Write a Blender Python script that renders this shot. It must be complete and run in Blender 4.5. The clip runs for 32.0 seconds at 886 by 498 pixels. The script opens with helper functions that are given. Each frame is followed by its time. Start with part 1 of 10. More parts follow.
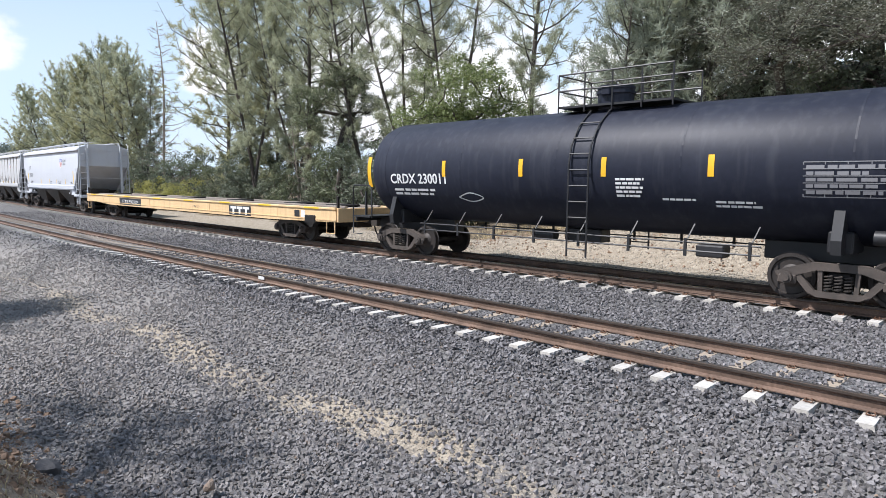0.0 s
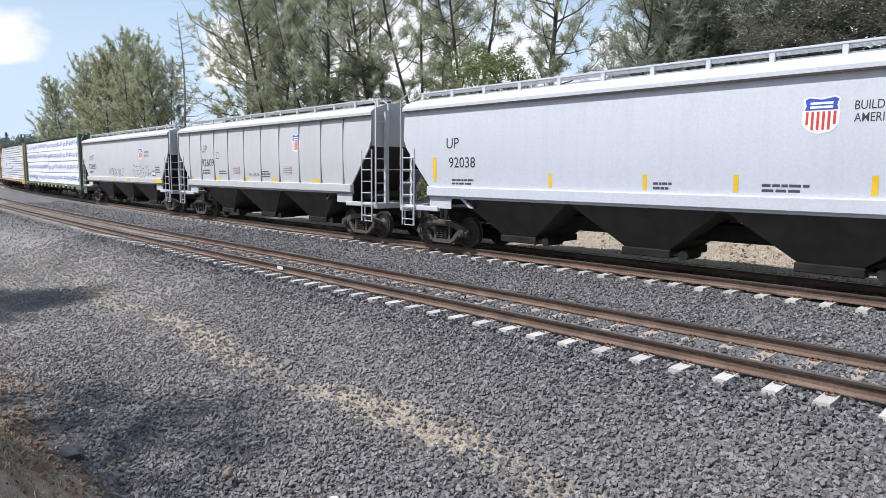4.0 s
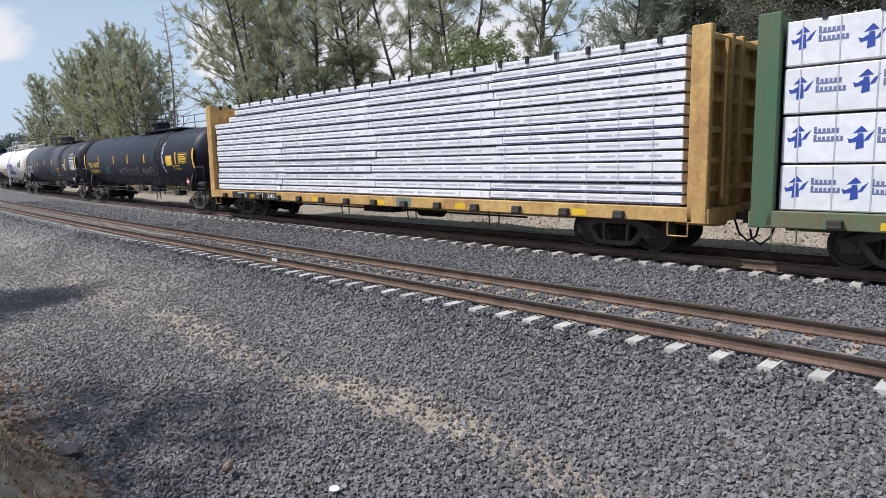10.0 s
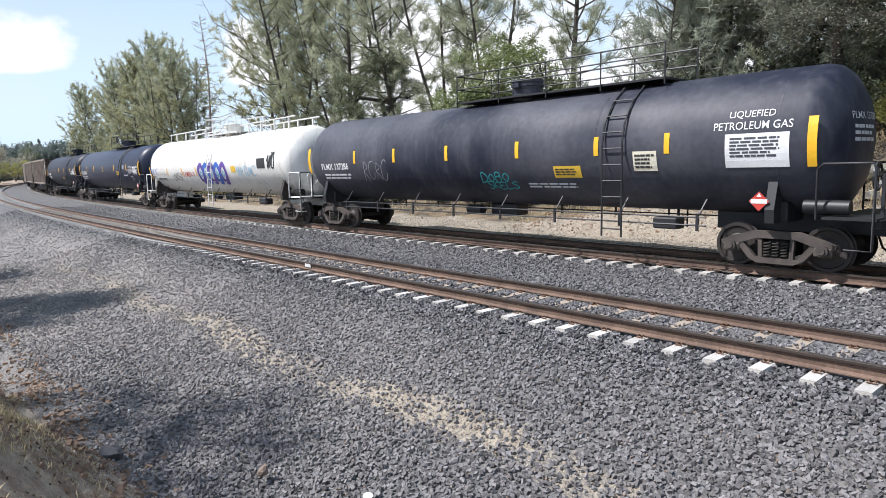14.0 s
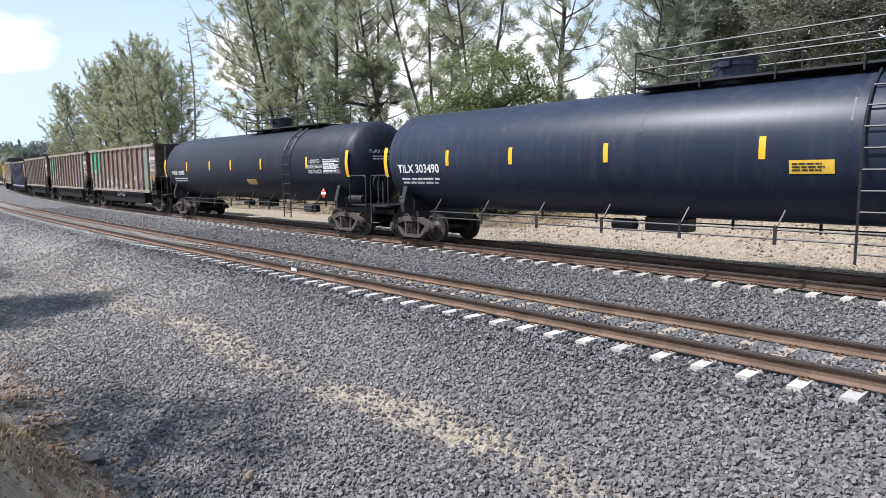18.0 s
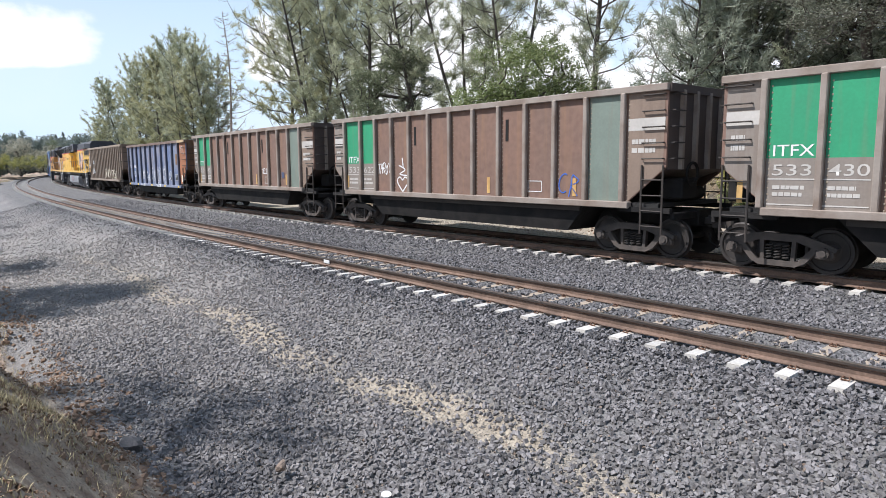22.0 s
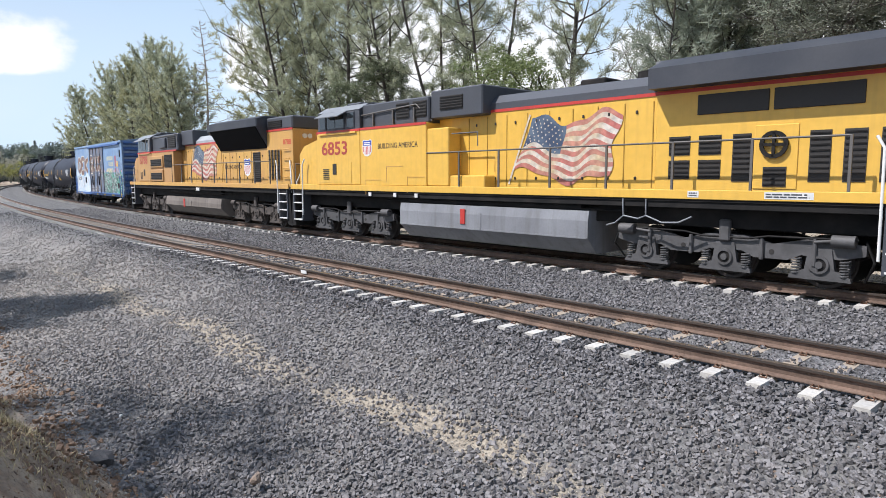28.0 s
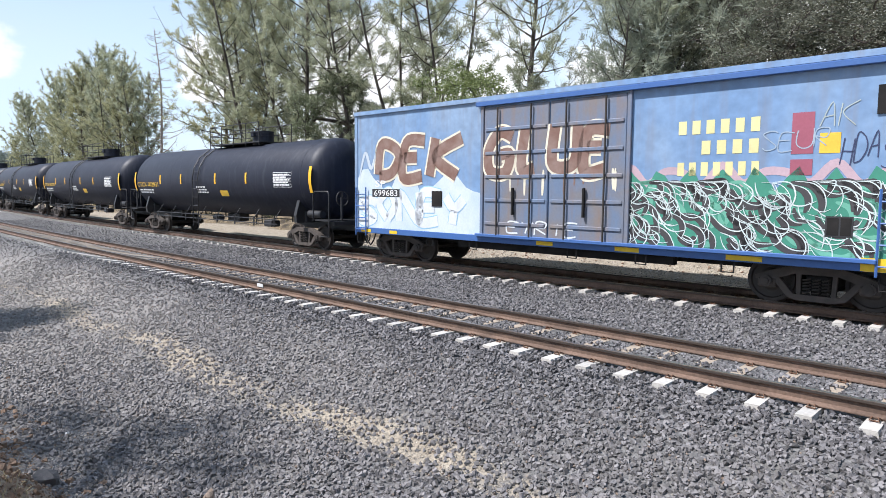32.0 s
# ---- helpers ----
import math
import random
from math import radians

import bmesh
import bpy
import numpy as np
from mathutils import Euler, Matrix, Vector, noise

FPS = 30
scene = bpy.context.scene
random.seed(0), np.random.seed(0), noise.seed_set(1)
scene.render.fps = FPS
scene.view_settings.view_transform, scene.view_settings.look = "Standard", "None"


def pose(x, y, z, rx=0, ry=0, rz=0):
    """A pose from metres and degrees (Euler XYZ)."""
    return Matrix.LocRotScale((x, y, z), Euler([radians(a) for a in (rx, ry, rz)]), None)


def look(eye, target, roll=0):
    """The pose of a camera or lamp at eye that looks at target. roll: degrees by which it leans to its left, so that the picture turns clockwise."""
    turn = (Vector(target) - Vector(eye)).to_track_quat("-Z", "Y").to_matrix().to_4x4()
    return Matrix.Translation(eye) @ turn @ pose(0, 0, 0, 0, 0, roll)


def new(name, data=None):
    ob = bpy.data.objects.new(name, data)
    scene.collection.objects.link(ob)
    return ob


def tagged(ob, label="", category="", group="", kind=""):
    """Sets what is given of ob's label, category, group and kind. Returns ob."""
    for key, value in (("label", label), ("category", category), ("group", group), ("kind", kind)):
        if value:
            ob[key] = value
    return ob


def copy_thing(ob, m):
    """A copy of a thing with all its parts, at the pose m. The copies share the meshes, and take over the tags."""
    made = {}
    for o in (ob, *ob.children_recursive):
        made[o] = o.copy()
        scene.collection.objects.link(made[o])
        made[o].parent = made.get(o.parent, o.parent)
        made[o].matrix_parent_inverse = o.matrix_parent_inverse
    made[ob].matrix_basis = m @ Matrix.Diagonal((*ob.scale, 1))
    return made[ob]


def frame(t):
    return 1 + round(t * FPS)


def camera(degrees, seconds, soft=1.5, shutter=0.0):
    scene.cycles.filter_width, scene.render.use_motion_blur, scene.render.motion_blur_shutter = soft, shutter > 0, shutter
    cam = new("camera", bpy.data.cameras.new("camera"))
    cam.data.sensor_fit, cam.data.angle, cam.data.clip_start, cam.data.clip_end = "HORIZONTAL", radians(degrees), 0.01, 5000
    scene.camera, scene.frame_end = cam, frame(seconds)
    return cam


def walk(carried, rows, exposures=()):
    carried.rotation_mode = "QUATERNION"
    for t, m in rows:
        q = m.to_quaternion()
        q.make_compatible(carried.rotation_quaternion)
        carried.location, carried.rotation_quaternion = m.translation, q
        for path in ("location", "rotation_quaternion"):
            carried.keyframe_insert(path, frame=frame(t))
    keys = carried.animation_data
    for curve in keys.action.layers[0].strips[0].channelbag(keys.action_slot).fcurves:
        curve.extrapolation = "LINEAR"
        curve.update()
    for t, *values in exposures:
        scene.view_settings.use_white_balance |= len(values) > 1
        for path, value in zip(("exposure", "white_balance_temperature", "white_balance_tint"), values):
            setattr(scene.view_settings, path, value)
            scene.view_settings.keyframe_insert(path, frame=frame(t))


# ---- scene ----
cam = camera(68.83, 32.0, 0.55)
PATH = [
    (0.0, pose(0.049, -0.097, 2.710, 82.99, 0.62, -5.65)),
    (0.5, pose(0.042, -0.077, 2.742, 83.11, 0.47, -4.30)),
    (1.0, pose(0.060, -0.065, 2.733, 82.91, 0.47, -3.52)),
    (1.5, pose(0.069, -0.072, 2.734, 82.72, 0.66, -3.82)),
    (2.0, pose(0.080, -0.083, 2.726, 82.79, 0.71, -3.62)),
    (2.5, pose(0.089, -0.086, 2.725, 82.71, 0.87, -4.03)),
    (3.0, pose(0.078, -0.079, 2.715, 82.64, 0.73, -4.00)),
    (3.5, pose(0.082, -0.083, 2.707, 82.23, 0.69, -3.99)),
    (5.5, pose(0.086, -0.069, 2.718, 82.07, 1.28, -3.88)),
    (6.0, pose(0.085, -0.075, 2.710, 82.04, 1.30, -3.75)),
    (6.5, pose(0.108, -0.069, 2.701, 81.66, 1.50, -3.74)),
    (7.0, pose(0.113, -0.067, 2.705, 81.47, 1.76, -4.08)),
    (7.5, pose(0.123, -0.054, 2.715, 81.26, 1.83, -3.98)),
    (8.0, pose(0.121, -0.062, 2.706, 81.24, 1.87, -4.58)),
    (8.5, pose(0.102, -0.055, 2.714, 80.98, 2.03, -4.23)),
    (9.0, pose(0.110, -0.061, 2.717, 81.08, 2.18, -4.22)),
    (9.5, pose(0.103, -0.057, 2.722, 81.07, 2.24, -4.39)),
    (10.0, pose(0.114, -0.063, 2.703, 80.98, 2.42, -4.63)),
    (10.5, pose(0.122, -0.068, 2.705, 80.68, 2.48, -4.65)),
    (11.0, pose(0.119, -0.057, 2.716, 80.65, 2.37, -4.59)),
    (11.5, pose(0.120, -0.067, 2.711, 80.61, 2.19, -4.12)),
    (12.0, pose(0.090, -0.063, 2.729, 80.83, 2.02, -3.11)),
    (12.5, pose(0.078, -0.064, 2.715, 81.44, 1.83, -2.72)),
    (13.0, pose(0.080, -0.050, 2.722, 82.00, 2.11, -1.48)),
    (13.5, pose(0.071, -0.052, 2.720, 81.96, 2.21, -1.27)),
    (14.0, pose(0.063, -0.040, 2.723, 81.61, 2.51, -1.97)),
    (14.5, pose(0.015, -0.043, 2.710, 82.80, 2.94, -1.96)),
    (16.5, pose(-0.000, 0.005, 2.707, 82.67, 1.70, -3.47)),
    (17.0, pose(-0.011, -0.012, 2.703, 82.54, 1.59, -3.31)),
    (17.5, pose(0.003, 0.001, 2.707, 81.98, 1.61, -3.24)),
    (18.0, pose(-0.005, -0.009, 2.705, 82.08, 1.77, -3.24)),
    (18.5, pose(-0.008, -0.008, 2.707, 81.88, 1.82, -2.26)),
    (19.0, pose(-0.005, 0.008, 2.719, 81.86, 2.11, -0.55)),
    (19.5, pose(-0.019, 0.006, 2.725, 82.28, 2.13, 0.19)),
    (20.0, pose(-0.019, 0.010, 2.727, 82.46, 2.21, 0.32)),
    (20.5, pose(-0.015, 0.019, 2.724, 82.22, 2.19, 0.56)),
    (21.0, pose(-0.011, 0.026, 2.720, 82.03, 2.35, 1.05)),
    (21.5, pose(-0.001, 0.030, 2.727, 81.84, 2.08, 0.63)),
    (22.0, pose(-0.002, 0.026, 2.717, 81.50, 1.78, -0.39)),
    (22.5, pose(0.003, 0.019, 2.727, 82.05, 2.13, -0.41)),
    (23.0, pose(-0.001, 0.001, 2.720, 82.12, 2.13, -0.00)),
    (23.5, pose(-0.006, 0.006, 2.724, 82.35, 2.15, -0.24)),
    (24.0, pose(-0.025, -0.000, 2.717, 82.56, 1.90, -0.55)),
    (24.5, pose(-0.011, 0.001, 2.709, 82.14, 2.10, -0.30)),
    (25.0, pose(0.007, 0.025, 2.722, 81.87, 2.31, -0.16)),
    (25.5, pose(-0.014, 0.005, 2.715, 82.31, 2.31, -0.43)),
    (27.5, pose(0.003, 0.001, 2.718, 82.29, 1.93, -0.97)),
    (28.0, pose(0.018, 0.000, 2.714, 82.40, 1.45, -2.26)),
    (28.5, pose(-0.020, -0.025, 2.715, 82.63, 1.26, -2.78)),
    (29.0, pose(-0.005, -0.016, 2.721, 82.64, 1.43, -2.72)),
    (29.5, pose(-0.016, -0.023, 2.717, 83.07, 1.30, -2.79)),
    (30.0, pose(-0.008, -0.027, 2.719, 83.08, 1.34, -2.94)),
    (30.5, pose(0.004, -0.026, 2.713, 83.12, 1.30, -3.00)),
    (31.0, pose(0.009, -0.030, 2.720, 83.21, 1.02, -4.04)),
    (31.5, pose(0.009, -0.047, 2.724, 83.29, 0.97, -4.76)),
    (32.0, pose(0.016, -0.062, 2.711, 83.55, 0.81, -5.87)),
]
EXPOSURE = [(0.0, 0.2), (3.0, 0.12), (6.0, -0.22), (10.0, -0.28), (12.0, 0.0), (13.0, 0.2), (14.0, 0.2), (15.5, 0.02), (17.0, -0.2), (18.0, 0.25), (20.0, 0.22), (25.0, 0.18), (28.0, 0.1), (30.0, 0.22), (32.0, 0.28)]
walk(cam, PATH, [(t, e, 6330.0, 13.0) for t, e in EXPOSURE])

# ---- daylight ----
SUN_AZ, SUN_EL = 262.0, 56.0     # compass from +y clockwise, towards the sun
world = bpy.data.worlds.new("sky")
scene.world = world
world.use_nodes = True
wn = world.node_tree.nodes
sky = wn.new("ShaderNodeTexSky")
sky.sky_type = "NISHITA"
sky.sun_disc = False
sky.sun_elevation, sky.sun_rotation = radians(SUN_EL), radians(SUN_AZ)
sky.air_density, sky.dust_density, sky.ozone_density = 1.0, 1.0, 1.0


def sky_clouds():
    """Haze towards the horizon all round, broken thin cloud over the whole sky, and the cumulus banks beyond the wood."""
    L = world.node_tree.links
    co = wn.new("ShaderNodeTexCoord").outputs["Generated"]

    def value(op, *ins, clamp=False):
        n = wn.new("ShaderNodeMath")
        n.operation, n.use_clamp = op, clamp
        for k, x in enumerate(ins):
            if isinstance(x, (int, float)):
                n.inputs[k].default_value = x
            else:
                L.new(x, n.inputs[k])
        return n.outputs[0]

    def noise(scale, detail, squash):
        mp, n = wn.new("ShaderNodeMapping"), wn.new("ShaderNodeTexNoise")
        mp.inputs["Scale"].default_value = (1, 1, squash)
        n.inputs["Scale"].default_value, n.inputs["Detail"].default_value, n.inputs["Roughness"].default_value = scale, detail, 0.55
        L.new(co, mp.inputs[0])
        L.new(mp.outputs[0], n.inputs["Vector"])
        return n.outputs["Fac"]

    def between(x, lo, hi, top):
        r = wn.new("ShaderNodeMapRange")
        r.interpolation_type = "SMOOTHSTEP"
        for k, v in (("From Min", lo), ("From Max", hi), ("To Min", 0.0), ("To Max", top)):
            r.inputs[k].default_value = v
        L.new(x, r.inputs["Value"])
        return r.outputs[0]

    def mixed(fac, under, colour):
        x = wn.new("ShaderNodeMix")
        x.data_type = "RGBA"
        L.new(fac, x.inputs[0])
        L.new(under, x.inputs[6])
        x.inputs[7].default_value = (*colour, 1)
        return x.outputs[2]

    height = wn.new("ShaderNodeSeparateXYZ")
    L.new(co, height.inputs[0])
    out = mixed(between(height.outputs[2], 0.46, 0.04, 0.88), sky.outputs[0], (6.9, 8.0, 9.0))
    out = mixed(between(noise(2.4, 6.0, 1.8), 0.2, 0.72, 0.5), out, (4.9, 7.0, 9.2))
    billow = value("MULTIPLY_ADD", noise(7.5, 8.0, 1.6), 1.5, -0.75)
    heap = None
    # cumulus: degrees left of north, height of its flat base, half width, half height
    for az, base, wide, high in CLOUDS:
        a, e = radians(az), radians(base)
        off = wn.new("ShaderNodeVectorMath")
        off.operation = "SUBTRACT"
        off.inputs[1].default_value = (-math.sin(a) * math.cos(e), math.cos(a) * math.cos(e), math.sin(e))
        L.new(co, off.inputs[0])
        parts = wn.new("ShaderNodeSeparateXYZ")
        L.new(off.outputs[0], parts.inputs[0])
        side = value("MULTIPLY_ADD", parts.outputs[0], math.cos(a), value("MULTIPLY", parts.outputs[1], math.sin(a)))
        up = value("MAXIMUM", value("MULTIPLY", parts.outputs[2], 1 / radians(high)), value("MULTIPLY", parts.outputs[2], -1 / radians(high * 0.28)))
        side = value("MULTIPLY", side, 1 / radians(wide))
        r = value("SQRT", value("ADD", value("MULTIPLY", side, side), value("MULTIPLY", up, up)))
        lump = value("ADD", value("SUBTRACT", 1.0, r), billow)
        heap = lump if heap is None else value("MAXIMUM", heap, lump)
    out = mixed(between(heap, 0.02, 0.36, 1.0), out, (9.2, 9.3, 9.5))
    L.new(out, wn["Background"].inputs[0])


CLOUDS = [(32.0, 7.9, 6.0, 3.8), (-4.0, 4.0, 15.0, 11.0), (-22.0, 5.0, 9.0, 7.0), (13.5, 7.0, 3.5, 4.5), (62.0, 12.0, 11.0, 7.0), (140.0, 10.0, 20.0, 9.0), (-110.0, 12.0, 16.0, 8.0)]
sky_clouds()
wn["Background"].inputs[1].default_value = 0.112
sun = new("sun", bpy.data.lights.new("sun", "SUN"))
sun.data.energy, sun.data.angle, sun.data.color = 5.7, radians(0.6), (1.0, 0.985, 0.965)
toward = Vector((math.sin(radians(SUN_AZ)) * math.cos(radians(SUN_EL)), math.cos(radians(SUN_AZ)) * math.cos(radians(SUN_EL)), math.sin(radians(SUN_EL))))
sun.matrix_world = look((0, 0, 60), Vector((0, 0, 60)) - toward)

# ---- the track's line: arc length s grows away from the camera's right hand to its left ----
TH0, D0, K0, K1 = 0.71151, 9.4685, 0.00073985, 8.065e-06
GAUGE = 1.505                    # between the rail heads' middles
CANT = 0.0475                    # outer rail above inner rail
GAP, RISE = 5.43, 0.03           # far track's middle from the near one's, and its height above it
SS = np.linspace(-460.0, 460.0, 1841)
SK = np.clip(SS, 0, 150)
THETA = TH0 - (K0 * SS + K1 * SK * SK / 2 + K1 * 150 * np.clip(SS - 150, 0, None))
_dx, _dy = -np.sin(THETA), np.cos(THETA)
_h = SS[1] - SS[0]
TX = np.concatenate([[0], np.cumsum((_dx[1:] + _dx[:-1]) / 2 * _h)])
TY = np.concatenate([[0], np.cumsum((_dy[1:] + _dy[:-1]) / 2 * _h)])
TX += D0 * math.cos(TH0) - np.interp(0, SS, TX)
TY += D0 * math.sin(TH0) - np.interp(0, SS, TY)


def at(s, off=0.0, z=0.0):
    """The place at arc length s of the near track, off metres beyond it, z above its rail heads."""
    th = float(np.interp(s, SS, THETA))
    return Vector((float(np.interp(s, SS, TX)) + off * math.cos(th), float(np.interp(s, SS, TY)) + off * math.sin(th), z))


def at_many(s, off, z):
    th = np.interp(s, SS, THETA)
    return np.stack([np.interp(s, SS, TX) + off * np.cos(th), np.interp(s, SS, TY) + off * np.sin(th), z], 1)


# far track: its own arc length
FX = TX + GAP * np.cos(THETA)
FY = TY + GAP * np.sin(THETA)
FS = np.concatenate([[0], np.cumsum(np.hypot(np.diff(FX), np.diff(FY)))])
FS -= np.interp(0, SS, FS)


def far_s(f):
    return float(np.interp(f, FS, SS))


# ---- mesh building ----
def mesh_from(name, verts, faces, mat=None, smooth=False):
    me = bpy.data.meshes.new(name)
    me.from_pydata(verts, [], faces)
    if smooth:
        me.polygons.foreach_set("use_smooth", [True] * len(me.polygons))
    if mat:
        me.materials.append(mat)
    return me


def mesh_np(name, verts, faces, mat=None, smooth=False):
    """A mesh from an (n, 3) array of places and an (m, k) array of corners."""
    verts, faces = np.asarray(verts, np.float32), np.asarray(faces, np.int32)
    me = bpy.data.meshes.new(name)
    m, k = faces.shape
    me.vertices.add(len(verts))
    me.vertices.foreach_set("co", verts.ravel())
    me.loops.add(m * k)
    me.loops.foreach_set("vertex_index", faces.ravel())
    me.polygons.add(m)
    me.polygons.foreach_set("loop_start", np.arange(0, m * k, k, dtype=np.int32))
    me.polygons.foreach_set("use_smooth", np.full(m, smooth))
    me.update(calc_edges=True)
    if mat:
        me.materials.append(mat)
    return me


class Shape:
    """Collects boxes, bars, tubes and prisms into one mesh."""

    def __init__(self):
        self.v, self.f, self.smooth = [], [], []

    def add(self, verts, faces, smooth=False):
        n = len(self.v)
        self.v += [tuple(p) for p in verts]
        self.f += [tuple(i + n for i in f) for f in faces]
        self.smooth += [smooth] * len(faces)
        return self

    def box(self, x0, x1, y0, y1, z0, z1, c=0.0):
        if x1 < x0: x0, x1 = x1, x0
        if y1 < y0: y0, y1 = y1, y0
        if z1 < z0: z0, z1 = z1, z0
        c = min(c, (x1 - x0) * 0.4, (y1 - y0) * 0.4, (z1 - z0) * 0.4)
        if c <= 0:
            v = [(x, y, z) for z in (z0, z1) for y in (y0, y1) for x in (x0, x1)]
            return self.add(v, [(0, 2, 3, 1), (4, 5, 7, 6), (0, 1, 5, 4), (2, 6, 7, 3), (0, 4, 6, 2), (1, 3, 7, 5)])
        v, idx = [], {}
        for i, x in enumerate((x0, x1)):
            for j, y in enumerate((y0, y1)):
                for k, z in enumerate((z0, z1)):
                    sx, sy, sz = c * (1 - 2 * i), c * (1 - 2 * j), c * (1 - 2 * k)
                    for a, p in enumerate(((x, y + sy, z + sz), (x + sx, y, z + sz), (x + sx, y + sy, z))):
                        idx[i, j, k, a] = len(v)
                        v.append(p)
        g = lambda i, j, k, a: idx[i, j, k, a]
        f = []
        for i in (0, 1):
            q = [g(i, 0, 0, 0), g(i, 1, 0, 0), g(i, 1, 1, 0), g(i, 0, 1, 0)]
            f.append(q if i else q[::-1])
            q = [g(0, i, 0, 1), g(1, i, 0, 1), g(1, i, 1, 1), g(0, i, 1, 1)]
            f.append(q[::-1] if i else q)
            q = [g(0, 0, i, 2), g(1, 0, i, 2), g(1, 1, i, 2), g(0, 1, i, 2)]
            f.append(q if i else q[::-1])
            for j in (0, 1):
                f.append([g(i, j, 0, 0), g(i, j, 1, 0), g(i, j, 1, 1), g(i, j, 0, 1)])
                f.append([g(i, 0, j, 0), g(i, 1, j, 0), g(i, 1, j, 2), g(i, 0, j, 2)])
                f.append([g(0, i, j, 1), g(1, i, j, 1), g(1, i, j, 2), g(0, i, j, 2)])
                for k in (0, 1):
                    f.append([g(i, j, k, 0), g(i, j, k, 1), g(i, j, k, 2)])
        return self.add(v, f)

    def tube(self, pts, r, seg=6, caps=True, r1=None):
        """A round bar along a line of points; r may fall to r1."""
        pts = [Vector(p) for p in pts]
        n, v, f = len(pts), [], []
        up = None
        for i, p in enumerate(pts):
            d = (pts[min(i + 1, n - 1)] - pts[max(i - 1, 0)]).normalized()
            if up is None:
                up = d.orthogonal().normalized()
            up = (up - d * up.dot(d)).normalized()
            side = d.cross(up)
            rr = r if r1 is None else r + (r1 - r) * i / max(n - 1, 1)
            for k in range(seg):
                a = 2 * math.pi * k / seg
                v.append(p + (up * math.cos(a) + side * math.sin(a)) * rr)
        for i in range(n - 1):
            for k in range(seg):
                k2 = (k + 1) % seg
                f.append((i * seg + k, i * seg + k2, (i + 1) * seg + k2, (i + 1) * seg + k))
        self.add(v, f, seg > 5)
        if caps:
            self.add([v[k] for k in range(seg)], [tuple(range(seg))[::-1]])
            self.add([v[(n - 1) * seg + k] for k in range(seg)], [tuple(range(seg))])
        return self

    def prism(self, profile, a0, a1, axis="x", smooth=False, caps=True):
        """A closed profile pulled along an axis. Profile points are (y, z) for x, (x, z) for y, (x, y) for z."""
        n = len(profile)
        put = {"x": lambda p, a: (a, p[0], p[1]), "y": lambda p, a: (p[0], a, p[1]), "z": lambda p, a: (p[0], p[1], a)}[axis]
        v = [put(p, a) for a in (a0, a1) for p in profile]
        self.add(v, [(i, (i + 1) % n, n + (i + 1) % n, n + i) for i in range(n)], smooth)
        if caps:
            self.add(v[:n], [tuple(range(n))[::-1]])
            self.add(v[n:], [tuple(range(n))])
        return self

    def loft(self, rings, smooth=True, caps=True):
        """Skin over equal rings of points."""
        n, v, f = len(rings[0]), [], []
        for r in rings:
            v += [tuple(p) for p in r]
        for i in range(len(rings) - 1):
            for k in range(n):
                k2 = (k + 1) % n
                f.append((i * n + k, i * n + k2, (i + 1) * n + k2, (i + 1) * n + k))
        self.add(v, f, smooth)
        if caps:
            self.add(rings[0], [tuple(range(n))[::-1]])
            self.add(rings[-1], [tuple(range(n))])
        return self

    def disc(self, centre, r, a0, a1, axis="y", seg=20, hole=0.0):
        """A solid wheel about an axis."""
        prof = [(hole, a0), (r, a0), (r, a1), (hole, a1)]
        c = Vector(centre)
        rings = []
        for k in range(seg):
            a = 2 * math.pi * k / seg
            ring = []
            for rr, w in prof:
                p = {"y": (rr * math.cos(a), w, rr * math.sin(a)), "x": (w, rr * math.cos(a), rr * math.sin(a)), "z": (rr * math.cos(a), rr * math.sin(a), w)}[axis]
                ring.append(c + Vector(p))
            rings.append(ring)
        rings.append(rings[0])
        return self.loft(rings, smooth=False, caps=False)

    def mesh(self, name, mat=None):
        me = bpy.data.meshes.new(name)
        me.from_pydata(self.v, [], self.f)
        me.polygons.foreach_set("use_smooth", self.smooth)
        bm = bmesh.new()
        bm.from_mesh(me)
        bmesh.ops.recalc_face_normals(bm, faces=bm.faces)
        bm.to_mesh(me)
        bm.free()
        if mat:
            me.materials.append(mat)
        return me


def part(name, shape, mat, parent, label="", m=None):
    """One mesh object under a thing or a part."""
    me = shape.mesh(name, mat) if isinstance(shape, Shape) else shape
    ob = new(name, me)
    ob.parent = parent
    if m is not None:
        ob.matrix_basis = m
    if label:
        ob["label"] = label
    return ob


def thing(name, label, category, group="", kind="", m=None):
    ob = tagged(new(name), label, category, group, kind)
    ob.empty_display_size = 0.2
    if m is not None:
        ob.matrix_basis = m
    return ob


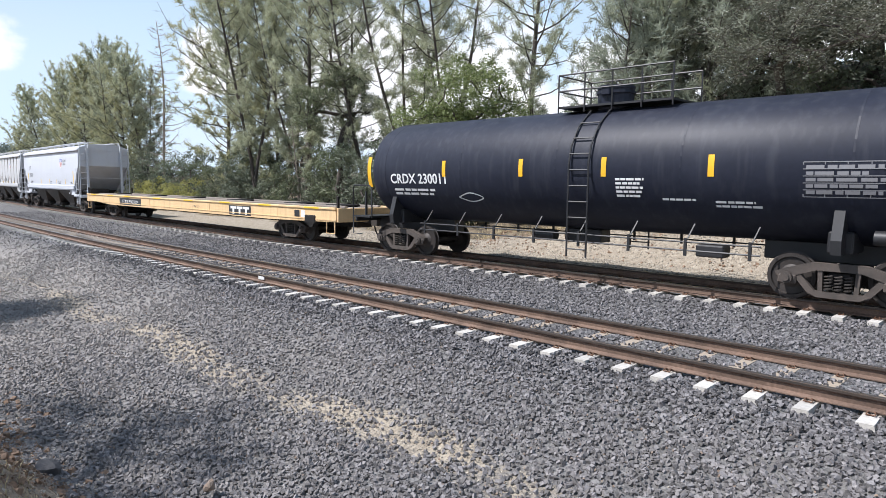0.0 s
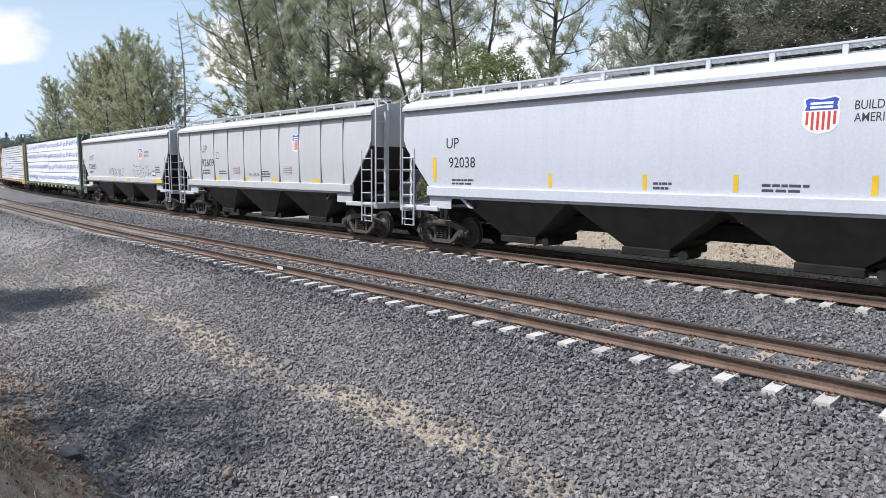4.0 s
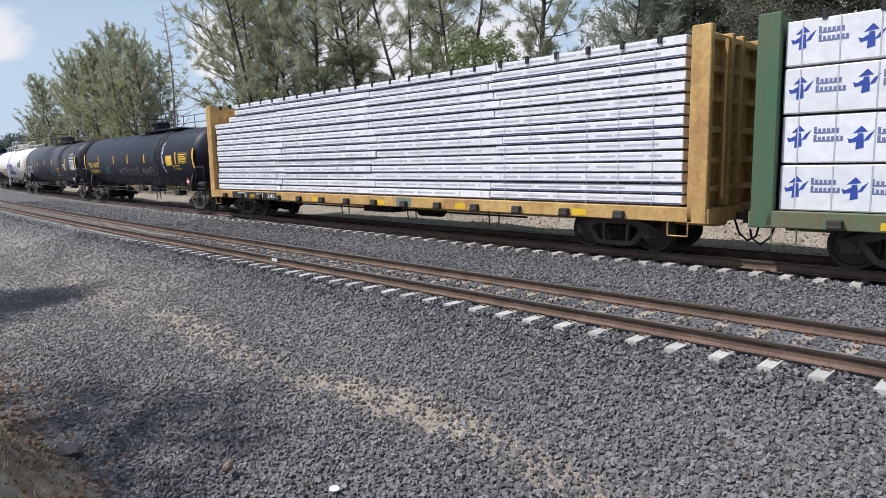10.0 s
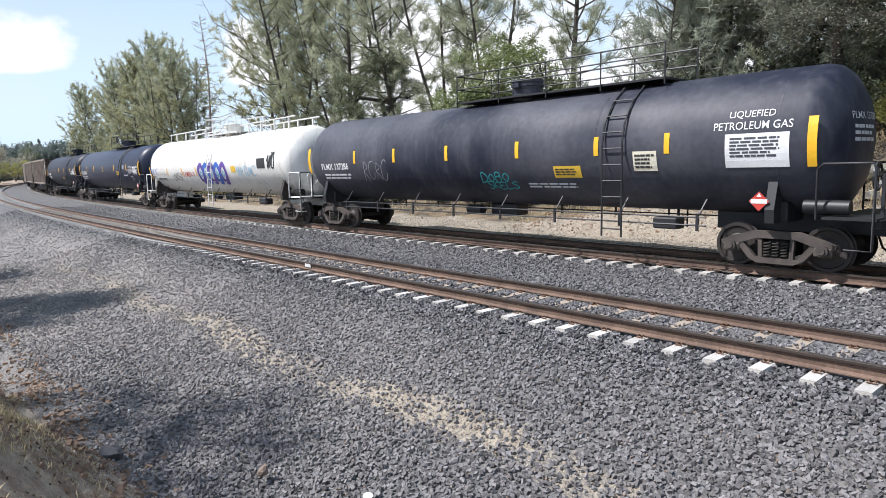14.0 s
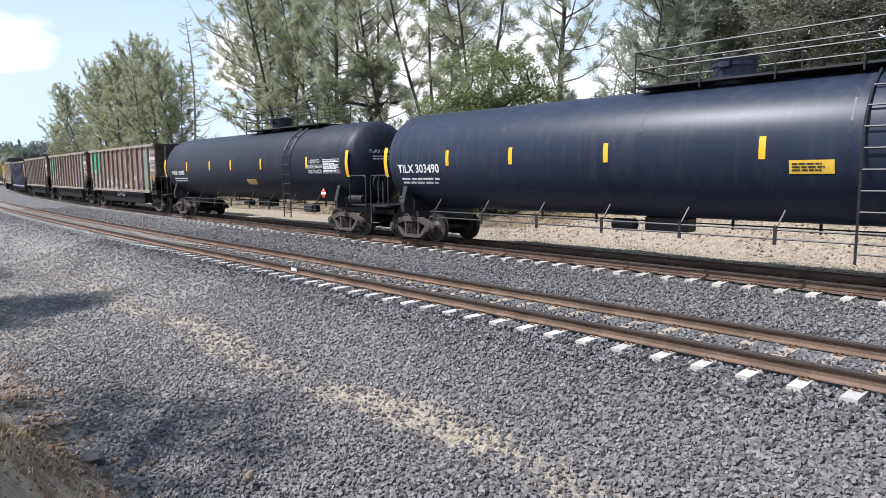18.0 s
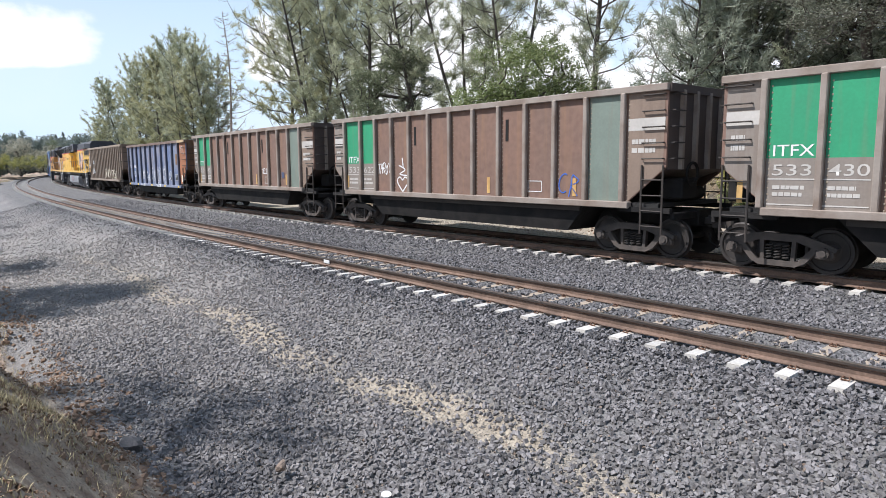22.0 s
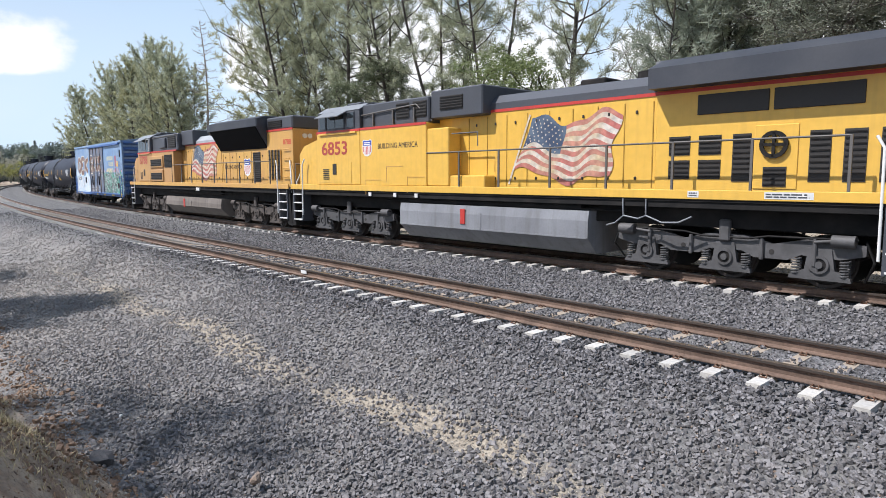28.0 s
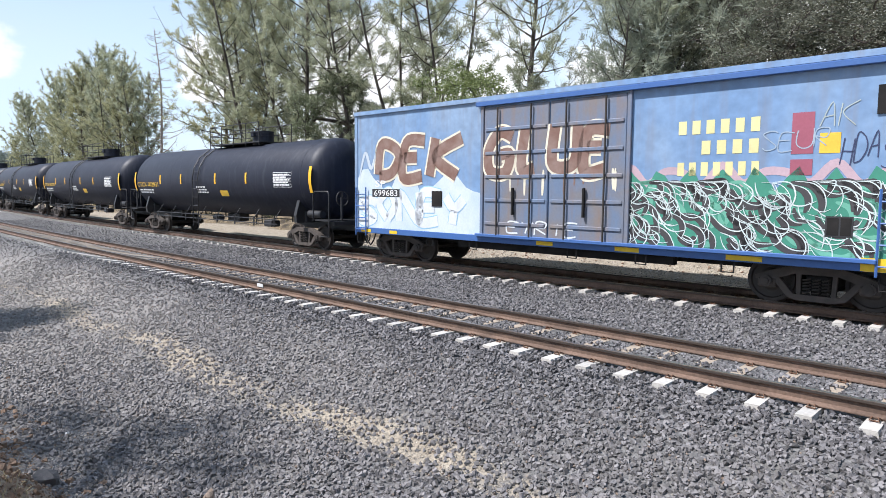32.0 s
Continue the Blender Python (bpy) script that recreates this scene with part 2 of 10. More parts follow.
# ---- materials ----
def surface(name, col, rough=0.6, metal=0.0, col2=None, scale=1.5, amount=0.35, fine=18.0, fine_amount=0.05, bump=0.15, bump_scale=60.0,
            streak=None, streak_amount=0.0, pieces=0.0, islands=0.0, spec=0.5, stretch=(1, 1, 1)):
    """Paint, soil or metal: a base colour, a second one in large patches, fine grain, hanging streaks, relief."""
    m = bpy.data.materials.new(name)
    m.use_nodes = True
    nt = m.node_tree
    N, L = nt.nodes, nt.links
    b = N["Principled BSDF"]
    b.inputs["Roughness"].default_value, b.inputs["Metallic"].default_value = rough, metal
    b.inputs["Specular IOR Level"].default_value = spec
    tc = N.new("ShaderNodeTexCoord")
    co = tc.outputs["Object"]
    if stretch != (1, 1, 1):
        mp = N.new("ShaderNodeMapping")
        mp.inputs["Scale"].default_value = stretch
        L.new(co, mp.inputs[0])
        co = mp.outputs[0]

    def noise_of(sc, detail=4.0, vec=None, dist=0.0):
        n = N.new("ShaderNodeTexNoise")
        n.inputs["Scale"].default_value, n.inputs["Detail"].default_value = sc, detail
        n.inputs["Distortion"].default_value = dist
        L.new(vec if vec is not None else co, n.inputs["Vector"])
        return n.outputs["Fac"]

    def ramp(fac, lo, hi, gain=1.0):
        r = N.new("ShaderNodeMapRange")
        r.inputs["From Min"].default_value, r.inputs["From Max"].default_value = lo, hi
        r.inputs["To Max"].default_value = gain
        L.new(fac, r.inputs["Value"])
        return r.outputs[0]

    def mix(fac, a, c, kind="MIX"):
        x = N.new("ShaderNodeMix")
        x.data_type, x.blend_type = "RGBA", kind
        for k, val in ((0, fac), (6, a), (7, c)):
            if isinstance(val, (int, float)):
                x.inputs[k].default_value = val
            elif isinstance(val, tuple):
                x.inputs[k].default_value = (*val[:3], 1)
            else:
                L.new(val, x.inputs[k])
        return x.outputs[2]

    col2 = col2 or tuple(c * 0.6 for c in col)
    out = mix(ramp(noise_of(scale, 5.0, dist=0.4), 0.38, 0.68, amount), col, col2)
    g = ramp(noise_of(fine, 3.0), 0.3, 0.7)
    shade = N.new("ShaderNodeMapRange")
    shade.inputs["To Min"].default_value, shade.inputs["To Max"].default_value = 1 - fine_amount, 1 + fine_amount
    L.new(g, shade.inputs["Value"])
    v = N.new("ShaderNodeVectorMath")
    v.operation = "SCALE"
    L.new(out, v.inputs[0])
    L.new(shade.outputs[0], v.inputs["Scale"])
    out = v.outputs[0]
    if streak:
        mp = N.new("ShaderNodeMapping")
        mp.inputs["Scale"].default_value = (2.6, 2.6, 0.16)
        L.new(tc.outputs["Object"], mp.inputs[0])
        st = noise_of(2.2, 5.0, mp.outputs[0])
        out = mix(ramp(st, 0.5, 0.72, streak_amount), out, streak)
    for kind, amt in (("o", pieces), ("i", islands)):
        if amt:
            if kind == "o":
                rnd = N.new("ShaderNodeObjectInfo").outputs["Random"]
            else:
                rnd = N.new("ShaderNodeNewGeometry").outputs["Random Per Island"]
            s2 = N.new("ShaderNodeMapRange")
            s2.inputs["To Min"].default_value, s2.inputs["To Max"].default_value = 1 - amt, 1 + amt
            L.new(rnd, s2.inputs["Value"])
            v2 = N.new("ShaderNodeVectorMath")
            v2.operation = "SCALE"
            L.new(out, v2.inputs[0])
            L.new(s2.outputs[0], v2.inputs["Scale"])
            out = v2.outputs[0]
    L.new(out, b.inputs["Base Color"])
    if bump:
        bp = N.new("ShaderNodeBump")
        bp.inputs["Strength"].default_value, bp.inputs["Distance"].default_value = bump, 0.02
        L.new(noise_of(bump_scale, 3.0), bp.inputs["Height"])
        L.new(bp.outputs[0], b.inputs["Normal"])
    return m


def leaf_material(name, col, col2, trans=0.35):
    m = bpy.data.materials.new(name)
    m.use_nodes = True
    N, L = m.node_tree.nodes, m.node_tree.links
    b = N["Principled BSDF"]
    b.inputs["Roughness"].default_value = 0.55
    geo = N.new("ShaderNodeNewGeometry")
    tc = N.new("ShaderNodeTexCoord")
    nz = N.new("ShaderNodeTexNoise")
    nz.inputs["Scale"].default_value = 0.5
    L.new(tc.outputs["Object"], nz.inputs["Vector"])
    add = N.new("ShaderNodeMath")
    add.operation = "MULTIPLY_ADD"
    add.inputs[1].default_value, add.inputs[2].default_value = 0.55, 0.0
    L.new(geo.outputs["Random Per Island"], add.inputs[0])
    ad2 = N.new("ShaderNodeMath")
    ad2.operation = "MULTIPLY_ADD"
    ad2.inputs[1].default_value = 0.5
    L.new(nz.outputs["Fac"], ad2.inputs[0])
    L.new(add.outputs[0], ad2.inputs[2])
    x = N.new("ShaderNodeMix")
    x.data_type = "RGBA"
    x.inputs[6].default_value, x.inputs[7].default_value = (*col, 1), (*col2, 1)
    L.new(ad2.outputs[0], x.inputs[0])
    L.new(x.outputs[2], b.inputs["Base Color"])
    tr = N.new("ShaderNodeBsdfTranslucent")
    L.new(x.outputs[2], tr.inputs[0])
    ms = N.new("ShaderNodeMixShader")
    ms.inputs[0].default_value = trans
    L.new(b.outputs[0], ms.inputs[1])
    L.new(tr.outputs[0], ms.inputs[2])
    L.new(ms.outputs[0], N["Material Output"].inputs["Surface"])
    return m

SOIL = surface("dry_soil", (0.28, 0.19, 0.13), 0.95, col2=(0.17, 0.105, 0.07), scale=0.9, amount=0.7, fine=9, fine_amount=0.25, bump=0.7, bump_scale=30)
STONE = surface("ballast_stone", (0.15, 0.14, 0.14), 0.72, col2=(0.09, 0.088, 0.094), scale=9, amount=0.6, fine=40, fine_amount=0.2, bump=0.4, bump_scale=70, islands=0.62)


def dusty(m, colour=(0.385, 0.35, 0.315)):
    """Pale road dust and the far ballast's sunlit paleness, laid over a surface as much as the mesh's 'dust' layer
    says.
    """
    N, L = m.node_tree.nodes, m.node_tree.links
    b = N["Principled BSDF"]
    old = b.inputs["Base Color"].links[0].from_socket
    a, x = N.new("ShaderNodeAttribute"), N.new("ShaderNodeMix")
    a.attribute_name = "dust"
    x.data_type = "RGBA"
    x.inputs[7].default_value = (*colour, 1)
    L.new(a.outputs["Fac"], x.inputs[0])
    L.new(old, x.inputs[6])
    L.new(x.outputs[2], b.inputs["Base Color"])


def dust_and_sun_at(s, off):
    """More dust along the disused wheel track, none close to the rails; paler out towards the bend, where grazing
    sunlight is put into the colour.
    """
    far = np.clip((s - 5.0) / 15.0, 0, 1)
    patch = 0.5 + 0.3 * np.sin(s * 0.9 + 1.3 * np.sin(off * 1.1)) + 0.2 * np.sin(off * 2.3 - s * 0.5)
    return np.clip((0.16 + 0.5 * far) * (0.55 + 0.45 * patch) * np.clip((-1.5 - off) / 1.6, 0, 1) - 0.3 * np.clip((s - 30) / 25, 0, 1), 0, 0.8)


dusty(STONE)
PEBBLE = surface("tan_pebble", (0.37, 0.33, 0.275), 0.9, col2=(0.26, 0.23, 0.19), scale=2.5, amount=0.6, fine=30, fine_amount=0.2, bump=0.3, islands=0.4)
ROCK_DARK = surface("dark_rock", (0.075, 0.073, 0.076), 0.85, col2=(0.14, 0.13, 0.125), scale=6, amount=0.6, bump=0.6, bump_scale=25)
ROCK_TAN = surface("tan_rock", (0.27, 0.2, 0.15), 0.85, col2=(0.19, 0.155, 0.13), scale=6, amount=0.7, bump=0.5, bump_scale=25)
LITTER = surface("dead_leaf", (0.20, 0.12, 0.07), 0.85, col2=(0.11, 0.07, 0.045), scale=5, amount=0.8, bump=0.1, islands=0.6)
ROCK_WHITE = surface("white_stone", (0.7, 0.69, 0.66), 0.8, bump=0.2)
TIE = surface("concrete_tie", (0.47, 0.45, 0.42), 0.85, col2=(0.42, 0.38, 0.32), scale=3, amount=0.6, fine=20, fine_amount=0.12, bump=0.3, pieces=0.12)
RAIL_SIDE = surface("rusty_rail", (0.185, 0.122, 0.09), 0.75, 0.2, col2=(0.075, 0.05, 0.038), scale=2, amount=0.7, fine=25, fine_amount=0.2, bump=0.2)
RAIL_TOP = surface("worn_rail_head", (0.33, 0.30, 0.28), 0.3, 0.85, col2=(0.2, 0.165, 0.14), scale=4, amount=0.4, bump=0.05)
RAIL_FLANK = surface("shaded_rail_flank", (0.05, 0.041, 0.036), 0.6, 0.3, col2=(0.09, 0.066, 0.052), scale=2, amount=0.6, bump=0.1)
CLIP = surface("rusty_clip", (0.15, 0.075, 0.045), 0.8, 0.3, bump=0.2)
CLIP_PAINT = surface("white_mark_paint", (0.7, 0.7, 0.68), 0.7, bump=0.1)
STRAW = surface("dry_grass", (0.46, 0.38, 0.22), 0.9, col2=(0.33, 0.27, 0.16), scale=3, amount=0.6, bump=0, islands=0.35)
ROCK_SLOPE = surface("slope_rock", (0.22, 0.195, 0.17), 0.85, col2=(0.13, 0.115, 0.105), scale=2.5, amount=0.9, fine=9, fine_amount=0.3, bump=0.9, bump_scale=9)
PAINT_YELLOW_ROCK = surface("yellow_painted_rock", (0.20, 0.18, 0.16), 0.8, col2=(0.62, 0.60, 0.44), scale=1.6, amount=1.0, fine=12, fine_amount=0.25, bump=0.5, bump_scale=20)
PAINT_BLUE_ROCK = surface("blue_painted_rock", (0.22, 0.2, 0.18), 0.8, col2=(0.24, 0.42, 0.58), scale=1.5, amount=1.0, fine=10, fine_amount=0.3, bump=0.5, bump_scale=20)
PAINT_PINK_ROCK = surface("pink_painted_rock", (0.22, 0.2, 0.18), 0.8, col2=(0.36, 0.22, 0.17), scale=1.5, amount=1.0, fine=10, fine_amount=0.3, bump=0.5, bump_scale=20)
TIE_FAR = TIE
TIE = TIE_FAR.copy()
TIE.name = "concrete_tie_with_dirt"


def dirt_between_rails():
    """Tan dirt worn into the ties' middle part, between the rails."""
    N, L = TIE.node_tree.nodes, TIE.node_tree.links
    b = N["Principled BSDF"]
    old = b.inputs["Base Color"].links[0].from_socket
    tc, sep, ab, mr, x = N.new("ShaderNodeTexCoord"), N.new("ShaderNodeSeparateXYZ"), N.new("ShaderNodeMath"), N.new("ShaderNodeMapRange"), N.new("ShaderNodeMix")
    ab.operation = "ABSOLUTE"
    mr.inputs["From Min"].default_value, mr.inputs["From Max"].default_value = 0.95, 0.72
    x.data_type = "RGBA"
    x.inputs[7].default_value = (0.33, 0.27, 0.21, 1)
    for a, c in ((tc.outputs["Object"], sep.inputs[0]), (sep.outputs[0], ab.inputs[0]), (ab.outputs[0], mr.inputs["Value"]), (mr.outputs[0], x.inputs[0]), (old, x.inputs[6]), (x.outputs[2], b.inputs["Base Color"])):
        L.new(a, c)


dirt_between_rails()

# ---- ground ----
PROFILE_OFF = [-400, -60, -16, -11.5, -9.8, -9.2, -8.5, -7.95, -7.55, -6.6, -5.2, -4.0, -2.6, -1.75, 0, 1.75, 2.7, 3.8, 5.43, 7.3, 8.3, 10.0, 11.8, 30, 400]
PROFILE_Z = [1.5, 1.5, 1.5, 1.25, 1.08, 0.85, 0.1, -0.62, -0.98, -0.95, -0.86, -0.78, -0.45, -0.235, -0.225, -0.215, -0.3, -0.2, -0.195, -0.2, -0.38, -0.4, -0.3, 0.2, 2.0]


def hill(s, off):
    """The cut slope beyond the tracks, that rises where s is small."""
    w = np.clip((19.0 - s) / 8.0, 0, 1)
    w = w * w * (3 - 2 * w)
    d = np.clip(off - 10.0, 0, 16)
    return w * (d * 0.62 - 0.012 * d * d) + np.clip((40 - s) / 60, 0, 1) * np.clip(off - 18, 0, 60) * 0.12


def bank_off(s, off):
    """The bank's foot draws back from the track towards the bend."""
    return off + np.clip((s - 5) * 0.065, -0.1, 0.6) * np.clip((-6.6 - off) / 1.4, 0, 1)


def ground_z(s, off):
    s, off = np.asarray(s, float), np.asarray(off, float)
    off_ = bank_off(s, off)
    z = np.interp(off_, PROFILE_OFF, PROFILE_Z)
    z = np.where(off_ < -7.55, -0.98 + (z + 0.98) * (1 - 0.7 * np.clip((s - 22) / 30, 0, 1)), z) + hill(s, off)
    wob = 0.05 * np.sin(s * 1.3 + 2 * np.sin(off)) + 0.04 * np.sin(off * 2.1 + s * 0.7) + 0.03 * np.sin(s * 3.1 - off * 2.7)
    flat = np.clip((np.abs(off + 0.2) - 2.2) / 2.5, 0, 1) * np.clip((np.abs(off - GAP) - 2.2) / 2.0, 0, 1)
    bank = np.clip((-7.4 - off) / 0.6, 0, 1) + np.clip((off - 11.3) / 2, 0, 1) * 2.0
    return z + wob * flat * (0.4 + 2.6 * bank) + 0.16 * np.sin(s * 0.9 + 1.4 * np.sin(s * 0.37)) * np.clip((-7.3 - off) / 0.4, 0, 1) * np.clip((off + 9.6) / 0.6, 0, 1)


def strip(name, s_list, off_list, mat, lift=0.0, smooth=True):
    s_list, off_list = np.array(s_list, float), np.array(off_list, float)
    A, B = np.meshgrid(s_list, off_list, indexing="ij")
    p = at_many(A.ravel(), B.ravel(), ground_z(A.ravel(), B.ravel()) + lift)
    ni, nj = A.shape
    i, j = np.meshgrid(np.arange(ni - 1), np.arange(nj - 1), indexing="ij")
    a = (i * nj + j).ravel()
    return mesh_np(name, p, np.stack([a, a + nj, a + nj + 1, a + 1], 1)[:, ::-1], mat, smooth)


def spread(*runs):
    out = []
    for a, b, step in runs:
        out += list(np.arange(a, b, step))
    return out + [runs[-1][1]]


S_LINE = spread((-450, -60, 30), (-60, -12, 3), (-12, 40, 0.5), (40, 100, 2), (100, 450, 15))
ground = tagged(new("ground", strip("ground", S_LINE, spread((-300, -30, 45), (-30, -12, 2), (-12, -6.8, 0.2), (-6.8, 12, 0.4), (12, 40, 1.0), (40, 300, 20)), None)),
                "earth under ballast, bank and sandy road beside the railway", "ground", kind="structure")


def sand_weight(s, off):
    """A narrow, broken stripe of tan sand along the ballast's foot."""
    broken = 0.85 + 0.2 * np.sin(s * 0.95 + 2.0) + 0.12 * np.sin(s * 2.9 + off * 2.0)
    return np.exp(-((off + 4.12 + 0.14 * np.sin(s * 0.8)) / 0.46) ** 2) * np.clip(1.25 - np.abs(s - 12) / 22, 0, 1) * np.clip(broken, 0.5, 1)


def ground_material():
    """Soil of the bank, grey ballast, tan sand lanes: laid by the distance from the track, kept in the vertex layer 'lane'."""
    me = ground.data
    n = len(me.vertices)
    lane = me.attributes.new("lane", "FLOAT_COLOR", "POINT")
    A, B = np.meshgrid(np.array(S_LINE), np.array(spread((-300, -30, 45), (-30, -12, 2), (-12, -6.8, 0.2), (-6.8, 12, 0.4), (12, 40, 1.0), (40, 300, 20))), indexing="ij")
    s, off = A.ravel(), B.ravel()
    sand = sand_weight(s, off)
    sand = np.maximum(sand, np.clip((off - 7.4) / 0.7, 0, 1))
    soil = np.clip((-7.25 - bank_off(s, off)) / 0.35, 0, 1)
    brush = np.clip((off - 10.5) / 2.0, 0, 1)
    c = np.stack([sand, soil, brush, np.ones(n)], 1).astype(np.float32)
    lane.data.foreach_set("color", c.ravel())
    me.attributes.new("dust", "FLOAT", "POINT").data.foreach_set("value", (dust_and_sun_at(s, off) * (1 - soil) * (1 - sand)).astype(np.float32))
    m = bpy.data.materials.new("ground")
    m.use_nodes = True
    N, L = m.node_tree.nodes, m.node_tree.links
    b = N["Principled BSDF"]
    b.inputs["Roughness"].default_value = 0.95
    tc = N.new("ShaderNodeTexCoord")
    at_ = N.new("ShaderNodeAttribute")
    at_.attribute_name = "lane"
    sp = N.new("ShaderNodeSeparateColor")
    L.new(at_.outputs["Color"], sp.inputs[0])

    def nz(sc, det=6.0):
        x = N.new("ShaderNodeTexNoise")
        x.inputs["Scale"].default_value, x.inputs["Detail"].default_value = sc, det
        L.new(tc.outputs["Object"], x.inputs["Vector"])
        return x.outputs["Fac"]

    def rng(f, lo, hi):
        r = N.new("ShaderNodeMapRange")
        r.inputs["From Min"].default_value, r.inputs["From Max"].default_value = lo, hi
        L.new(f, r.inputs["Value"])
        return r.outputs[0]

    def two(f, a, c2):
        x = N.new("ShaderNodeMix")
        x.data_type = "RGBA"
        for k, val in ((0, f), (6, a), (7, c2)):
            if isinstance(val, tuple):
                x.inputs[k].default_value = (*val, 1)
            else:
                L.new(val, x.inputs[k])
        return x.outputs[2]

    def edge(ch, sc, k):
        """A lane's weight with a ragged edge."""
        a = N.new("ShaderNodeMath")
        a.operation = "MULTIPLY_ADD"
        a.inputs[1].default_value, a.inputs[2].default_value = k, -k / 2
        L.new(nz(sc), a.inputs[0])
        c2 = N.new("ShaderNodeMath")
        c2.operation = "ADD"
        L.new(sp.outputs[ch], c2.inputs[0])
        L.new(a.outputs[0], c2.inputs[1])
        return rng(c2.outputs[0], 0.35, 0.65)

    vor = N.new("ShaderNodeTexVoronoi")
    vor.inputs["Scale"].default_value = 17.0
    L.new(tc.outputs["Object"], vor.inputs["Vector"])
    bw = N.new("ShaderNodeSeparateColor")
    L.new(vor.outputs["Color"], bw.inputs[0])
    grey = two(bw.outputs[0], (0.058, 0.057, 0.059), (0.215, 0.21, 0.208))
    grey = two(rng(nz(0.8), 0.45, 0.7), grey, (0.145, 0.139, 0.131))
    sandc = two(rng(nz(5), 0.3, 0.7), (0.27, 0.225, 0.17), (0.40, 0.345, 0.27))
    soilc = two(rng(nz(3.5, 9.0), 0.38, 0.62), (0.27, 0.19, 0.135), (0.45, 0.365, 0.27))
    soilc = two(rng(nz(38.0, 3.0), 0.5, 0.8), soilc, (0.15, 0.108, 0.08))
    brushc = two(rng(nz(1.6, 9.0), 0.38, 0.62), (0.06, 0.048, 0.034), (0.23, 0.175, 0.11))
    out = two(edge(0, 7, 0.9), grey, sandc)
    out = two(edge(1, 5, 0.7), out, soilc)
    out = two(edge(2, 0.8, 0.8), out, brushc)
    L.new(out, b.inputs["Base Color"])
    bp = N.new("ShaderNodeBump")
    bp.inputs["Strength"].default_value, bp.inputs["Distance"].default_value = 0.9, 0.05
    rough_bed = N.new("ShaderNodeMapRange")
    rough_bed.inputs["To Min"].default_value, rough_bed.inputs["To Max"].default_value = 0.9, 0.0
    L.new(sp.outputs[1], rough_bed.inputs["Value"])
    L.new(rough_bed.outputs[0], bp.inputs["Strength"])
    L.new(vor.outputs["Distance"], bp.inputs["Height"])
    b2 = N.new("ShaderNodeBump")
    b2.inputs["Strength"].default_value, b2.inputs["Distance"].default_value = 0.6, 0.06
    L.new(nz(9), b2.inputs["Height"])
    L.new(bp.outputs[0], b2.inputs["Normal"])
    b3 = N.new("ShaderNodeBump")
    b3.inputs["Strength"].default_value, b3.inputs["Distance"].default_value = 0.8, 0.03
    L.new(nz(34, 5.0), b3.inputs["Height"])
    L.new(b2.outputs[0], b3.inputs["Normal"])
    L.new(b3.outputs[0], b.inputs["Normal"])
    dusty(m)
    me.materials.append(m)


ground_material()


# ---- tracks ----
RAIL_MARK = 14.85
def rail_profile():
    """Half head, web and foot of a rail 0.18 m high, head top at 0."""
    half = [(0.037, -0.002), (0.037, -0.035), (0.009, -0.055), (0.009, -0.14), (0.075, -0.165), (0.075, -0.18)]
    return [(-0.030, 0.0), (0.030, 0.0)] + half + [(-a, b) for a, b in half[::-1]]


def make_track(name, label, off, rise):
    t = thing(name, label, "track", "railway tracks", "structure")
    ss = np.array(spread((-440, -60, 10), (-60, 160, 1.0), (160, 440, 8)))
    prof = rail_profile()
    for side in (-1, 1):
        o = off + side * GAUGE / 2
        z = rise - side * CANT / 2
        rings = [[tuple(at(s, o + a, z + b)) for a, b in prof] for s in ss]
        sh = Shape().loft(rings, smooth=False, caps=False)
        r = part("rail", sh, RAIL_SIDE, t, "rust-brown steel rail")
        head = Shape().loft([[tuple(at(s, o - 0.031, z + 0.003)), tuple(at(s, o + 0.031, z + 0.003)), tuple(at(s, o + 0.031, z - 0.001)), tuple(at(s, o - 0.031, z - 0.001))] for s in ss], False, False)
        part("rail_head", head, RAIL_TOP, r, "rail head worn shiny by wheels")
        # Dark skin on the head's flanks; their shade is put into the colour.
        for d in (-1, 1):
            flank = Shape().loft([[tuple(at(s, o + d * 0.0375, z - 0.001)), tuple(at(s, o + d * 0.0405, z - 0.002)), tuple(at(s, o + d * 0.0405, z - 0.034)), tuple(at(s, o + d * 0.0375, z - 0.035))] for s in ss], False, False)
            part("head_flank", flank, RAIL_FLANK, r, "rail head flank coloured dark for shade")
    return t


near_track = make_track("near_track", "empty railway track of rusty rails on concrete ties", 0.0, 0.0)
far_track = make_track("far_track", "curved railway track of rusty rails under the train", GAP, RISE)


def tie_mesh():
    sh = Shape()
    prof = [(-0.125, -0.2), (0.125, -0.2), (0.09, -0.0), (-0.09, 0.0)]
    sh.prism(prof, -1.25, 1.25, "x")
    return sh.mesh("tie", TIE)


def clip_mesh():
    """Bent spring clips on both sides of both rails."""
    sh = Shape()
    for r in (-1, 1):
        for d in (-1, 1):
            x = r * GAUGE / 2 + d * 0.115
            for y in (-0.05, 0.05):
                sh.tube([(x - d * 0.05, y, 0.012), (x + d * 0.03, y * 0.6, 0.05), (x + d * 0.075, y, 0.02), (x + d * 0.04, -y * 0.2, 0.01)], 0.011, 4)
    return sh.mesh("clip", CLIP)


part("paint_mark", Shape().box(-0.012, 0.006, -0.14, 0.14, -0.12, -0.03), CLIP_PAINT, near_track, "white paint mark on the rail's web",
     Matrix.Translation(at(RAIL_MARK, -GAUGE / 2 - 0.03, CANT / 2)) @ Matrix.Rotation(float(np.interp(RAIL_MARK, SS, THETA)), 4, "Z"))

